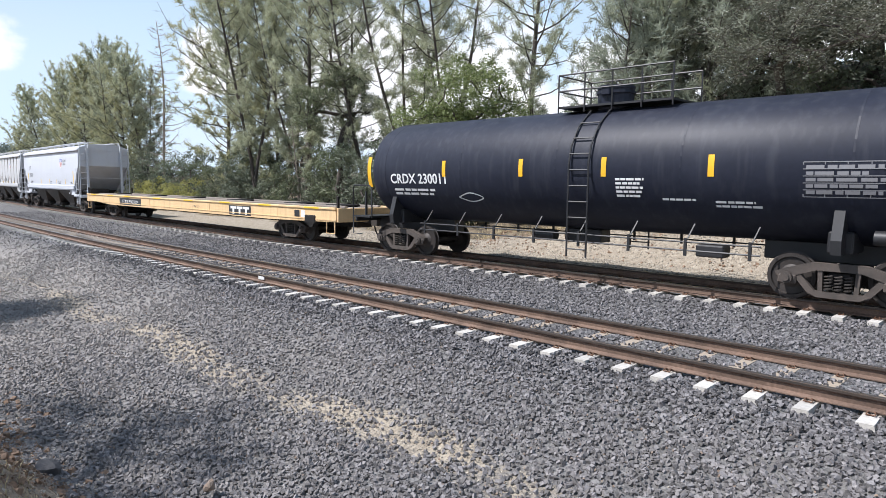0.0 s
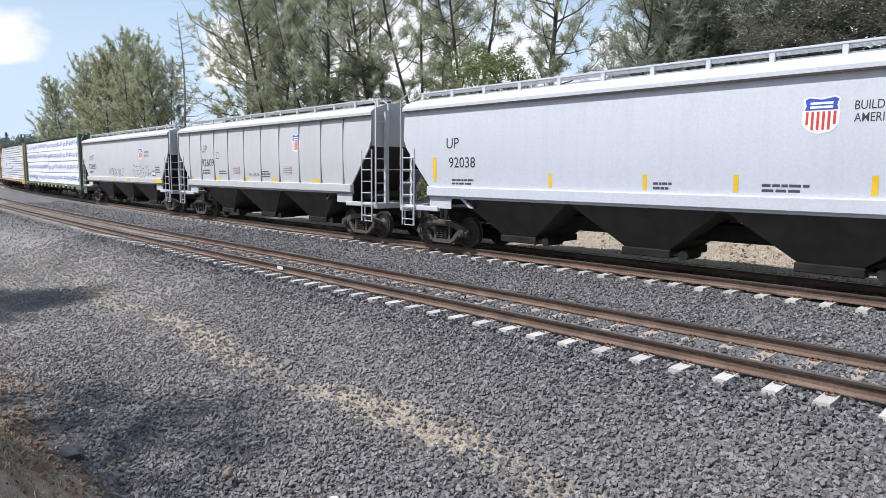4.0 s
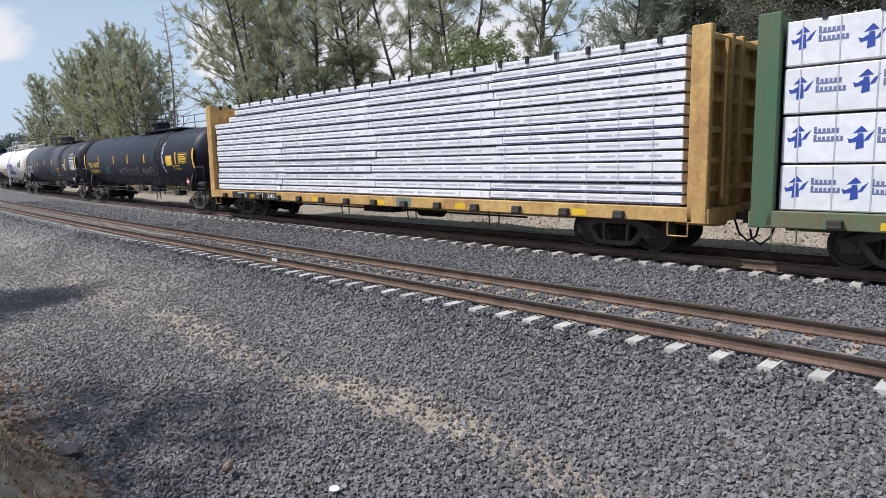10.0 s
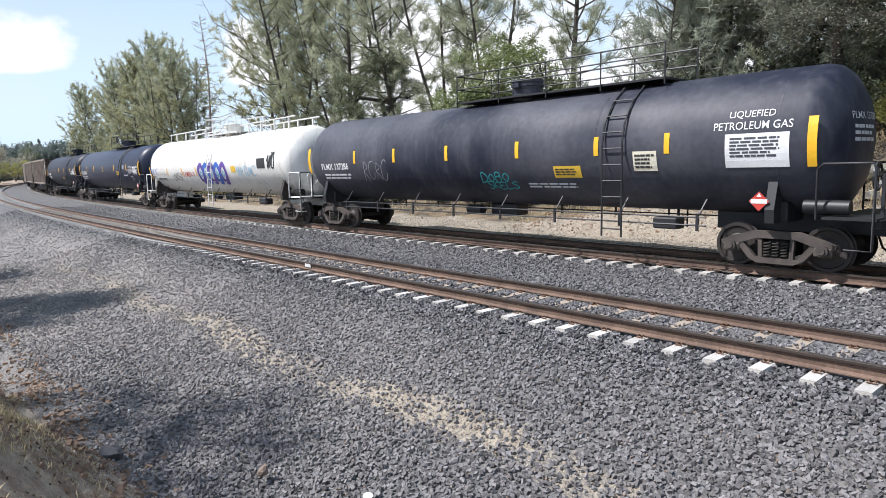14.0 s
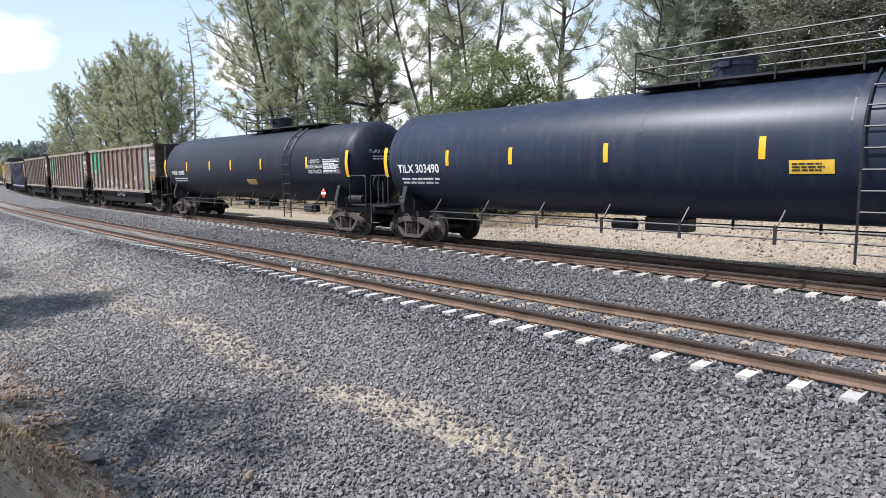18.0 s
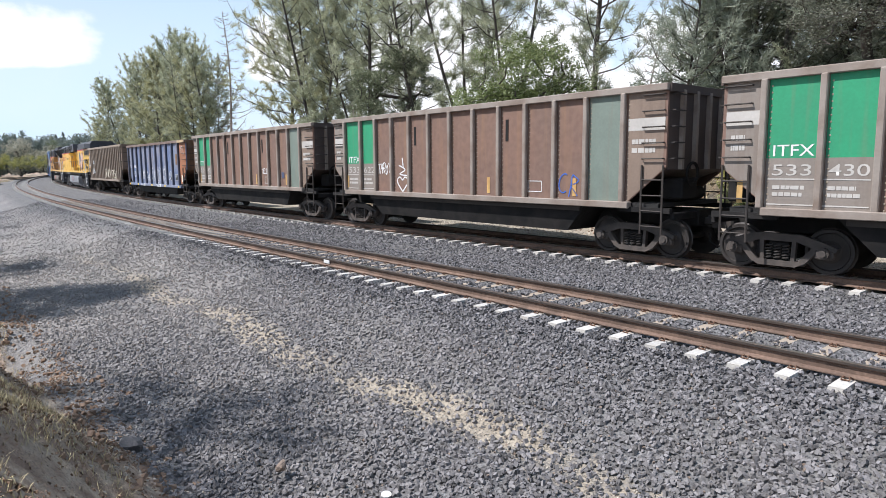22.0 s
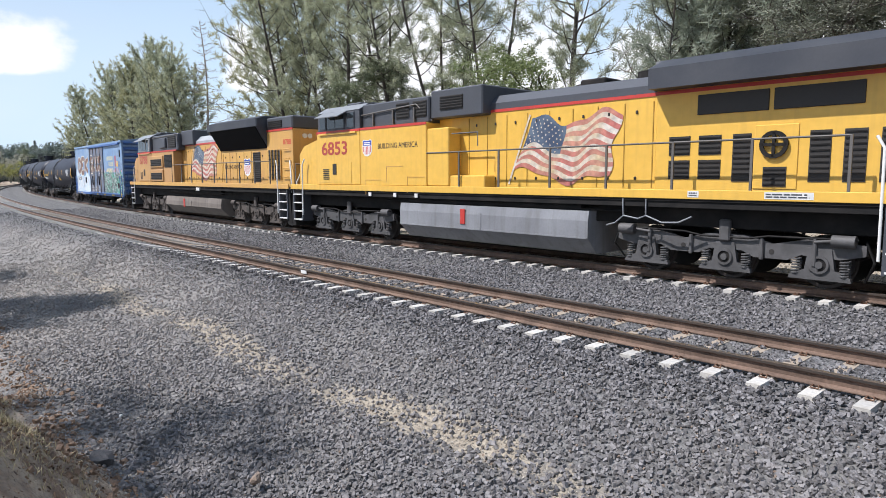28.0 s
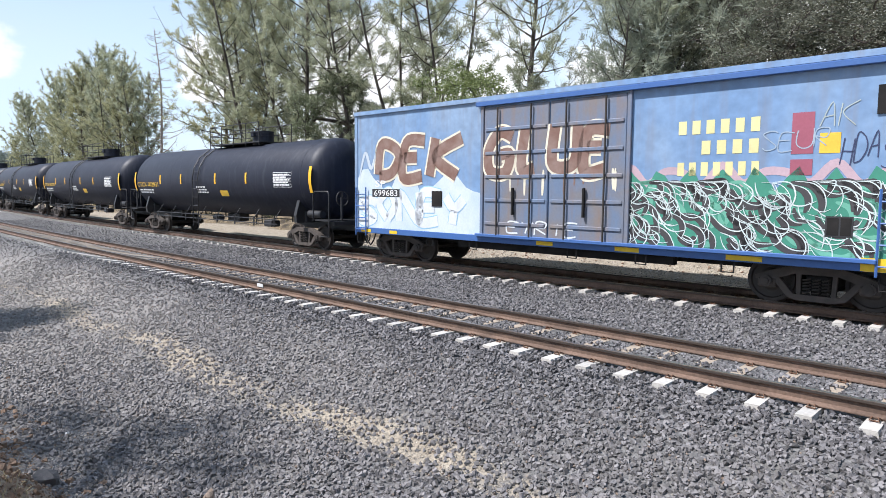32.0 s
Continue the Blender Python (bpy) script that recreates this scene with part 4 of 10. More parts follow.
# ---- running gear ----
def side_frame_mesh():
    sh = Shape()
    y0, y1 = -0.075, 0.075
    sh.prism([(-1.12, 0.10), (-1.10, 0.02), (-0.82, 0.02), (-0.72, 0.06), (-0.38, 0.18), (0.38, 0.18), (0.72, 0.06), (0.82, 0.02), (1.10, 0.02), (1.12, 0.10), (0.9, 0.19), (0.45, 0.33), (-0.45, 0.33), (-0.9, 0.19)], y0, y1, "y")
    for d in (-1, 1):
        sh.prism([(d * 0.80, 0.06), (d * 0.66, 0.08), (d * 0.34, -0.30), (d * 0.50, -0.30)], y0 * 0.8, y1 * 0.8, "y")
        sh.prism([(d * 0.36, 0.2), (d * 0.28, 0.2), (d * 0.26, -0.25), (d * 0.34, -0.25)], y0 * 0.7, y1 * 0.7, "y")
        sh.box(d * 0.89 - 0.17, d * 0.89 + 0.17, -0.10, 0.06, -0.13, 0.06, 0.03)
        sh.disc((d * 0.89, 0, 0), 0.115, -0.17, -0.08, "y", 14)
        sh.disc((d * 0.89, 0, 0), 0.07, -0.2, -0.16, "y", 10)
    sh.prism([(-0.55, -0.24), (-0.36, -0.34), (0.36, -0.34), (0.55, -0.24), (0.36, -0.22), (-0.36, -0.22)], y0, y1, "y")
    return sh.mesh("side_frame", TRUCK_STEEL)


def spring_mesh(r, z0, z1, turns, mat):
    """A coil spring, one wound bar."""
    n = turns * 9
    pts = [(r * math.cos(2 * math.pi * k / 9), r * math.sin(2 * math.pi * k / 9), z0 + (z1 - z0) * k / n) for k in range(n + 1)]
    return Shape().tube(pts, 0.018, 5).mesh("coil_spring", mat)


def wheelset_mesh(r):
    sh = Shape()
    for d in (-1, 1):
        y = d * 0.74
        rings = []
        for k in range(28):
            a = 2 * math.pi * k / 28
            ring = []
            for rr, w in ((0.06, d * 0.09), (0.12, d * 0.09), (r * 0.5, d * 0.02), (r - 0.09, d * 0.03), (r - 0.07, d * 0.065), (r - 0.005, d * 0.065), (r, d * 0.05), (r, d * -0.045), (r + 0.028, d * -0.06), (r + 0.02, d * -0.075), (r - 0.08, d * -0.07), (r * 0.5, d * -0.03), (0.06, d * -0.09)):
                ring.append((rr * math.cos(a), y + w, rr * math.sin(a)))
            rings.append(ring)
        rings.append(rings[0])
        sh.loft(rings, smooth=False, caps=False)
    sh.tube([(0, -0.95, 0), (0, 0.95, 0)], 0.075, 10)
    for k in range(3):          # cap bolts, that show the turning
        a = 2 * math.pi * k / 3
        sh.box(0.04 * math.cos(a) - 0.012, 0.04 * math.cos(a) + 0.012, -1.02, -0.94, 0.04 * math.sin(a) - 0.012, 0.04 * math.sin(a) + 0.012)
    return sh.mesh("wheelset", WHEEL_STEEL)


SIDE_FRAME, SPRING = side_frame_mesh(), spring_mesh(0.062, -0.21, 0.1, 5, GRIME_BROWN)
WHEEL_R = 0.457
WHEELSET = wheelset_mesh(WHEEL_R)
BOLSTER = Shape().box(-0.2, 0.2, -1.0, 1.0, 0.32, 0.62, 0.03).box(-0.12, 0.12, -0.9, 0.9, 0.2, 0.34).box(-0.75, -0.62, -0.7, 0.7, 0.3, 0.42).box(0.62, 0.75, -0.7, 0.7, 0.3, 0.42).disc((0, 0, 0), 0.22, 0.6, 0.78, "z", 14).mesh("bolster", GRIME)
SPIN = []                        # wheelsets that roll: object, place, car


def truck(car, x):
    b = part("truck", BOLSTER, None, car, "four-wheel freight truck", m=pose(x, 0, 0))
    for d in (-1, 1):
        part("side_frame", SIDE_FRAME, None, b, m=pose(0, d * 1.0, WHEEL_R) if d < 0 else pose(0, 1.0, WHEEL_R, 0, 0, 180))
        for u in (-0.17, 0.0, 0.17):
            part("coil_spring", SPRING, None, b, m=pose(u, d * 1.03, WHEEL_R))
        w = part("wheelset", WHEELSET, None, b, m=pose(d * 0.89, 0, WHEEL_R))
        SPIN.append((w, (d * 0.89, 0, WHEEL_R), car, x + d * 0.89))
    return b


COUPLER = Shape().box(-0.75, 0.1, -0.075, 0.075, 0.78, 0.95, 0.02).prism([(0.1, -0.13), (0.42, -0.15), (0.45, 0.02), (0.3, 0.05), (0.28, 0.14), (0.1, 0.13)], 0.72, 1.0, "z").mesh("coupler", GRIME_BROWN)
HOSE = Shape().tube([(0, 0.25, 0.75), (0.1, 0.28, 0.45), (0.3, 0.25, 0.28), (0.5, 0.2, 0.4), (0.55, 0.18, 0.6)], 0.025, 6).mesh("air_hose", GRIME)


def couplers(car, half):
    """Couplers and air hoses, their faces `half` metres from the car's middle."""
    for d in (-1, 1):
        rot = 0 if d > 0 else 180
        part("coupler", COUPLER, None, car, m=pose(d * (half - 0.32), 0, 0, 0, 0, rot))
        part("air_hose", HOSE, None, car, m=pose(d * (half - 0.55), 0, 0, 0, 0, rot))


def ladder(parent, x0, x1, z0, z1, y, mat, step=0.38, r=0.018, name="ladder", lean=None):
    """Two stiles and rungs in a plane of y; lean(z) moves it in y."""
    lean = lean or (lambda z: 0)
    sh = Shape()
    zs = np.linspace(z0, z1, 9)
    for x in (x0, x1):
        sh.tube([(x, y + lean(z), z) for z in zs], r * 1.4, 5)
    z = z0 + step * 0.5
    while z < z1:
        sh.tube([(x0, y + lean(z), z), (x1, y + lean(z), z)], r, 5)
        z += step
    return part(name, sh, mat, parent)


def rail_line(parent, pts, mat, r=0.018, name="handrail", label=""):
    return part(name, Shape().tube(pts, r, 6), mat, parent, label)


# ---- tank cars ----
def tank_body(r, zc, half, head=0.75):
    """A long cylinder with dished ends."""
    rings = []
    seg = 40
    for x, rr in [(-half, 0.02)] + [(-half + head * (1 - math.cos(math.radians(a))), r * math.sin(math.radians(a))) for a in (20, 40, 60, 75, 90)] + \
            [(half - head * (1 - math.cos(math.radians(a))), r * math.sin(math.radians(a))) for a in (90, 75, 60, 40, 20)] + [(half, 0.02)]:
        rings.append([(x, rr * math.cos(2 * math.pi * k / seg), zc + rr * math.sin(2 * math.pi * k / seg)) for k in range(seg)])
    return Shape().loft(rings)


def tank_car(label, paint, half, spacing, coupled, lad_x, plat, dome_x, line=LADDER_BLACK, r=1.53, zc=2.62, far_detail=False):
    """A tank on two trucks: bolsters, running boards, side rails, ladder, platform, valve housing."""
    car = thing("tank_car", label, "tank car", "cars of the train")
    t = part("tank", tank_body(r, zc, half), paint, car)
    for x in np.linspace(-half + 1.2, half - 1.2, 5):
        part("weld_seam", Shape().loft([[(x + dx, (r + 0.004) * math.cos(2 * math.pi * k / 40), zc + (r + 0.004) * math.sin(2 * math.pi * k / 40)) for k in range(40)] for dx in (-0.02, 0.02)], False, False), paint, t)
    for d in (-1, 1):
        truck(car, d * spacing / 2)
        x = d * spacing / 2
        part("stub_sill", Shape().box(d * (half + 0.55), x - d * 1.6, -0.25, 0.25, 0.72, 1.12, 0.02).box(d * (half + 0.6), d * (half + 0.48), -1.3, 1.3, 0.95, 1.12, 0.02), LADDER_BLACK if line is not HANDRAIL else line, car)
        part("bolster_saddle", Shape().prism([(-1.42, 0.98), (1.42, 0.98), (1.45, 1.25), (1.28, 1.85), (1.2, 1.85), (0.9, 1.3), (-0.9, 1.3), (-1.2, 1.85), (-1.28, 1.85), (-1.45, 1.25)], x - 0.09, x + 0.09, "x").box(x - 0.22, x + 0.22, -1.12, 1.12, 0.98, 1.4, 0.03), GRIME_BROWN if line is HANDRAIL else LADDER_BLACK, car)
        part("end_platform", Shape().box(d * (half - 0.35), d * (half + 0.55), -1.45, 1.45, 1.10, 1.15), line, car)
        for s in (-1, 1):
            e = d * (half + 0.5)
            part("end_handrail", Shape().tube([(e - d * 0.95, s * 1.45, 1.1), (e - d * 0.95, s * 1.45, 2.05), (e - d * 0.85, s * 1.45, 2.15), (e - d * 0.05, s * 1.45, 2.15), (e, s * 1.45, 2.05), (e, s * 1.45, 0.55), (e - d * 0.45, s * 1.45, 0.55)], 0.025, 6), line, car)
            part("end_post", Shape().box(e - d * 0.03, e + d * 0.03, s * 0.9 - 0.03, s * 0.9 + 0.03, 1.1, 1.95), line, car)
    # side safety rails below the tank
    if not far_detail:
        for s in (-1, 1):
            sh = Shape()
            for z in (0.86, 1.04):
                sh.tube([(-spacing / 2 + 1.3, s * 1.42, z), (spacing / 2 - 1.3, s * 1.42, z)], 0.02, 5)
            part("side_rail", sh, line if line is not HANDRAIL else LADDER_BLACK, car)
            for x in np.linspace(-spacing / 2 + 1.5, spacing / 2 - 1.5, 8):
                part("rail_post", Shape().box(x - 0.03, x + 0.03, s * 1.42 - 0.02, s * 1.42 + 0.02, 0.74, 1.12), LADDER_BLACK, car)
                part("rail_bracket", Shape().tube([(x, s * 1.42, 1.02), (x + 0.1, s * 1.2, 1.42)], 0.018, 4), LADDER_BLACK, car)
    curve = lambda z: (1.52 - math.sqrt(max(r * r - (z - zc) ** 2, 0.35))) if z > zc else 0.0
    for s in (-1, 1):
        lean = (lambda z: curve(z)) if s < 0 else (lambda z: -curve(z))
        ladder(car, lad_x - 0.27, lad_x + 0.27, 0.5, zc + r * 0.95, s * 1.6, line, lean=lean)
    # top platform, railing and valve housing
    top = zc + r
    p = part("top_platform", Shape().box(plat[0], plat[1], -0.75, 0.75, top + 0.02, top + 0.07), line, car)
    for s in (-1, 1):
        for x in np.linspace(plat[0], plat[1], 5):
            part("platform_post", Shape().tube([(x, s * 0.78, top - 0.1), (x, s * 0.78, top + 0.85)], 0.02, 5), line, p)
        for z in (top + 0.45, top + 0.85):
            part("platform_rail", Shape().tube([(plat[0], s * 0.78, z), (plat[1], s * 0.78, z)], 0.02, 5), line, p)
    for x in (plat[0],):
        for z in (top + 0.45, top + 0.85):
            part("platform_rail", Shape().tube([(x, -0.78, z), (x, 0.78, z)], 0.02, 5), line, p)
    d = part("valve_housing", Shape().disc((dome_x, 0, 0), 0.45, top - 0.05, top + 0.48, "z", 20).disc((dome_x, 0, 0), 0.49, top + 0.36, top + 0.42, "z", 20), paint, car)
    part("housing_lid", Shape().disc((dome_x, 0, 0), 0.47, top + 0.48, top + 0.55, "z", 20).box(dome_x - 0.12, dome_x + 0.12, -0.55, -0.44, top + 0.3, top + 0.52, 0.02), paint, d)
    part("brake_cylinder", Shape().tube([(spacing / 2 + 0.55, -1.15, 1.32), (spacing / 2 + 1.35, -1.15, 1.32)], 0.14, 12), line if line is not HANDRAIL else GRIME, car)
    part("brake_wheel", Shape().disc((half + 0.35, -0.75, 1.9), 0.28, -0.02, 0.02, "x", 18, hole=0.24).box(half + 0.33, half + 0.37, -1.0, -0.5, 1.88, 1.92).box(half + 0.33, half + 0.37, -0.77, -0.73, 1.65, 2.15), line, car)
    part("bottom_outlet", Shape().box(-0.5, 0.6, -0.25, 0.25, 0.75, 1.1, 0.03), LADDER_BLACK, car)
    part("air_reservoir", Shape().disc((-0.9, -0.5, 0.9), 0.15, -0.3, 0.3, "x", 12), LADDER_BLACK, car)
    part("control_valve", Shape().box(spacing / 2 - 2.7, spacing / 2 - 2.1, -1.2, -0.8, 0.72, 0.98, 0.03), LADDER_BLACK, car)
    couplers(car, coupled)
    return car, t


def placard(parent, x, z, where):
    """A hazard diamond on its holder."""
    a = 0.2
    e = decal("placard", parent, [[(x - a, z), (x, z - a), (x + a, z), (x, z + a)]], RED_INK, where, "red and white diamond placard")
    near = lambda xx, zz: tuple(np.add(where(xx, zz), (0, -0.003, 0)))
    decal("placard_band", e, [[(x - a * 0.8, z - 0.045), (x + a * 0.8, z - 0.045), (x + a * 0.8, z + 0.045), (x - a * 0.8, z + 0.045)], [(x - 0.05, z + 0.09), (x + 0.05, z + 0.09), (x, z + 0.17)]], WHITE_INK, near)


def data_table(parent, x0, x1, z0, z1, where, mat=WHITE_INK):
    polys = []
    for z in np.linspace(z0, z1, 6):
        polys += quads(x0, x1, z - 0.008, z + 0.008)
    for x in np.linspace(x0, x1, 5):
        polys += quads(x - 0.008, x + 0.008, z0, z1)
    decal("data_table", parent, polys, mat, where)
    bars(parent, x0 + 0.05, x1 - 0.05, z0 + 0.03, z1 - 0.03, 5, mat, where, 7)


TANK_W = on_tank(1.53, 2.62)



def lpg_marks(t, half, marks, ink, name, name_x, number_size=0.26):
    """Yellow stripes along the waist, owner's mark, loading lines."""
    for x in marks:
        stripe(t, x, 2.43, 2.88, 0.13, YELLOW_MARK, TANK_W)
    for x in (-half + 0.42, half - 0.55):
        stripe(t, x, 2.1, 3.05, 0.17, YELLOW_MARK, on_tank(1.50, 2.62, 0.03))
    if name:
        text(name, t, name_x, 2.22, 2.22 + number_size, ink, TANK_W, bold=0.02)
        bars(t, name_x + 0.1, name_x + 1.9, 1.86, 2.1, 2, ink, TANK_W, 3)


def tank_first():
    car, t = tank_car("black cylindrical tank car with white lettering and yellow reflector stripes", BLACK, 7.55, 12.3, 8.2, 0.72, (-0.45, 2.6), 0.75)
    lpg_marks(t, 7.55, (-3.8, -1.05, 1.35, 3.83), WHITE_INK, "CRDX 230011", -6.1, 0.3)
    bars(t, 1.65, 2.45, 1.95, 2.42, 5, WHITE_INK, TANK_W, 2)
    bars(t, 2.75, 3.55, 1.9, 1.98, 1, WHITE_INK, TANK_W, 3)
    bars(t, 3.9, 4.9, 1.78, 1.95, 2, WHITE_INK, TANK_W, 4)
    data_table(t, 5.55, 7.0, 2.05, 2.7, TANK_W, surface("dim_white_print", (0.22, 0.22, 0.23), bump=0.0))
    decal("emblem", t, ribbon([(-3.35, 1.85), (-2.9, 1.98), (-2.45, 1.85), (-2.9, 1.74), (-3.35, 1.85)], 0.03), WHITE_INK, TANK_W)
    return car


def tank_orange_letters():
    car, t = tank_car("black tank car with orange lettering, chalky streaks and white graffiti", BLACK, 9.5, 16.6, 10.2, 4.45, (-0.6, 5.6), 1.2)
    lpg_marks(t, 9.5, (-5.95, -2.9, -0.35, 2.4), YELLOW_INK, "TEIX 153307", -8.15, 0.3)
    stripe(t, -6.05 + 12.9, 2.3, 2.9, 0.13, YELLOW_MARK, TANK_W)
    tag("NIKZ", "teal_graffiti", t, -4.95, -3.9, 1.8, 2.2, TEAL_INK, TANK_W, 0.04, 4, "teal spray-paint tag")
    tag("WKTERAODAGE ANMOENT", "white_graffiti", t, -2.3, 3.9, 1.72, 2.12, surface("thin_white_spray_line", (0.33, 0.33, 0.34)), TANK_W, 0.03, 8, "white spray-paint tag along the tank")
    text("TEIX 153307", t, -0.8, 2.95, 3.08, YELLOW_INK, on_head(9.5), 0.2)
    bars(t, -0.7, 0.1, 2.65, 2.88, 2, YELLOW_INK, on_head(9.5), 17)
    decal("yellow_placard", t, quads(5.55, 6.35, 2.25, 2.75, 1, 5), YELLOW_INK, TANK_W, "yellow notice panel")
    data_table(t, 7.2, 8.3, 2.35, 2.85, TANK_W, YELLOW_INK)
    text("NON-ODORIZED", t, 6.38, 2.16, 2.27, YELLOW_INK, TANK_W, 7.3)
    text("LIQUEFIED PETROLEUM GAS", t, 6.42, 2.02, 2.11, YELLOW_INK, TANK_W, 7.4)
    for k in range(6):
        z = 3.3 - 0.24 * k
        decal("white_graffiti", t, ribbon([(5.0, z), (5.22, z + 0.1 * (-1) ** k), (5.02, z - 0.14), (5.26, z - 0.2)], 0.05), surface_strap, TANK_W, "white tag running down the tank")
    rnd = random.Random(31)
    chalk = surface("chalk", (0.075, 0.078, 0.085), 0.8)
    for x, n in ((-8.2, 7), (-5.4, 6), (7.6, 4)):
        decal("chalk_scuff", t, ribbon([(x + 0.42 * k, 3.6 + rnd.uniform(-0.16, 0.16)) for k in range(n)], 0.05, True), chalk, TANK_W, "pale chalky scuff on the tank's shoulder")
    placard(car, 8.1, 1.45, flat(-1.46))
    return car


def tank_white_letters():
    car, t = tank_car("black petroleum gas tank car with white panels", BLACK_FADED, 9.6, 16.6, 10.3, 4.75, (-1.4, 5.6), 0.8)
    lpg_marks(t, 9.6, (-6.05, -3.75, -1.15, 1.7, 4.25, 6.1), WHITE_INK, "PLMX 137286", -8.3, 0.24)
    text("LIQUEFIED", t, 7.45, 3.08, 3.24, WHITE_INK, TANK_W, 8.35)
    text("PETROLEUM GAS", t, 7.15, 2.86, 3.02, WHITE_INK, TANK_W, 8.7)
    decal("notice_panel", t, quads(7.4, 8.65, 2.1, 2.78, 1, 5), WHITE_INK, TANK_W, "white notice panel")
    bars(t, 7.5, 8.5, 2.3, 2.72, 6, LOCO_GREY, on_tank(1.53, 2.62, 0.014), 4)
    decal("notice_panel", t, quads(5.25, 5.85, 2.05, 2.5, 1, 4), CREAM_INK, TANK_W)
    bars(t, 5.3, 5.8, 2.1, 2.45, 4, DARK_INK, on_tank(1.53, 2.62, 0.014), 5)
    decal("yellow_placard", t, quads(2.9, 3.75, 1.9, 2.2, 1, 4), YELLOW_INK, TANK_W, "yellow notice panel")
    bars(t, 2.95, 3.7, 1.95, 2.15, 3, DARK_INK, on_tank(1.53, 2.62, 0.014), 6)
    bars(t, 1.9, 3.6, 1.62, 1.78, 2, WHITE_INK, TANK_W, 8)
    tag("DOBO", "teal_graffiti", t, 0.2, 1.3, 1.78, 2.05, TEAL_INK, TANK_W, 0.035, 21, "teal spray-paint tag")
    tag("SKELS", "teal_graffiti", t, 0.35, 1.55, 1.6, 1.8, TEAL_INK, TANK_W, 0.03, 25)
    text("PLMX 137286", t, -0.75, 3.0, 3.14, WHITE_INK, on_head(9.6), 0.35)
    bars(t, -0.7, 0.2, 2.55, 2.92, 3, WHITE_INK, on_head(9.6), 14)
    scribble("white_graffiti", t, -5.6, -4.2, 1.75, 2.5, surface("thin_white_marker", (0.35, 0.36, 0.38)), TANK_W, 22, 0.03, 4)
    placard(car, 8.1, 1.42, flat(-1.46))
    return car


def tank_white():
    car, t = tank_car("white tank car stained along its belly, with coloured graffiti", WHITE_TANK, 9.5, 16.6, 10.25, 0.8, (-1.3, 2.6), 0.6, HANDRAIL, 1.52, 2.64)
    W = on_tank(1.52, 2.64)
    text("G A T X  9 4 6 5", t, -8.1, 2.08, 2.26, surface("grey_stencil", (0.2, 0.2, 0.2)), W, -6.1)
    bars(t, -8.0, -6.4, 1.78, 1.94, 2, LOCO_GREY, W, 3)
    for x in (-5.95, -3.5, -1.35):
        stripe(t, x, 2.05, 2.5, 0.12, YELLOW_MARK, W)
    stripe(t, -9.05, 1.85, 2.6, 0.16, YELLOW_MARK, on_tank(1.49, 2.64, 0.03))
    text("SAMBA II", t, -3.35, 2.0, 2.28, RED_INK, W, -1.7)
    tag("VOWSER", "dark_graffiti", t, -5.2, -3.7, 1.8, 2.15, DARK_INK, W, 0.028, 3, "thin dark sprayed tag")
    tag("SPOE YC", "blue_graffiti", t, -9.0, -7.7, 2.2, 2.5, COBALT_INK, W, 0.035, 5, "blue sprayed tag")
    tag("WN", "dark_graffiti", t, -8.8, -8.2, 1.85, 2.1, DARK_INK, W, 0.03, 6)
    for i, (m, a, b) in enumerate(((PURPLE_INK, -1.15, -0.2), (COBALT_INK, -0.45, 0.5), (PURPLE_INK, 0.3, 1.2), (COBALT_INK, 1.0, 2.0), (PURPLE_INK, 1.8, 2.7))):
        cx = (a + b) / 2
        decal("bubble_letter", t, ribbon([(cx - 0.25, 1.75), (cx - 0.32, 2.3), (cx + 0.1, 2.62), (cx + 0.36, 2.2), (cx + 0.1, 1.75), (cx - 0.25, 1.75)], 0.26), m, W, "puffy purple and blue sprayed letter")
        decal("bubble_light", t, ribbon([(cx - 0.12, 2.0), (cx, 2.3), (cx + 0.15, 2.1), (cx - 0.1, 2.0)], 0.09), PALE_BLUE_INK, on_tank(1.52, 2.64, 0.013))
    decal("yellow_placard", t, quads(3.3, 3.8, 2.2, 2.5, 1, 3), YELLOW_INK, W)
    scribble("blue_graffiti", t, 3.9, 6.0, 1.95, 2.5, PALE_BLUE_INK, W, 44, 0.07, 5)
    decal("dark_panel", t, quads(6.2, 7.0, 2.35, 2.8, 1, 4), DARK_INK, W, "dark stencil panel")
    scribble("dark_graffiti", t, 7.2, 8.0, 2.35, 3.0, DARK_INK, W, 9, 0.12, 2, passes=2)
    # long top handrail
    for s in (-1, 1):
        for a, b in ((-7.4, -1.3), (2.6, 8.3)):
            rail_line(car, [(a, s * 0.6, 4.05), (a, s * 0.6, 4.5), (b, s * 0.6, 4.58)], HANDRAIL, 0.03, "top_handrail")
            for x in np.linspace(a + 1, b - 0.6, 4):
                part("handrail_post", Shape().box(x - 0.04, x + 0.04, s * 0.6 - 0.03, s * 0.6 + 0.03, 4.05, 4.55), HANDRAIL, car)
    return car


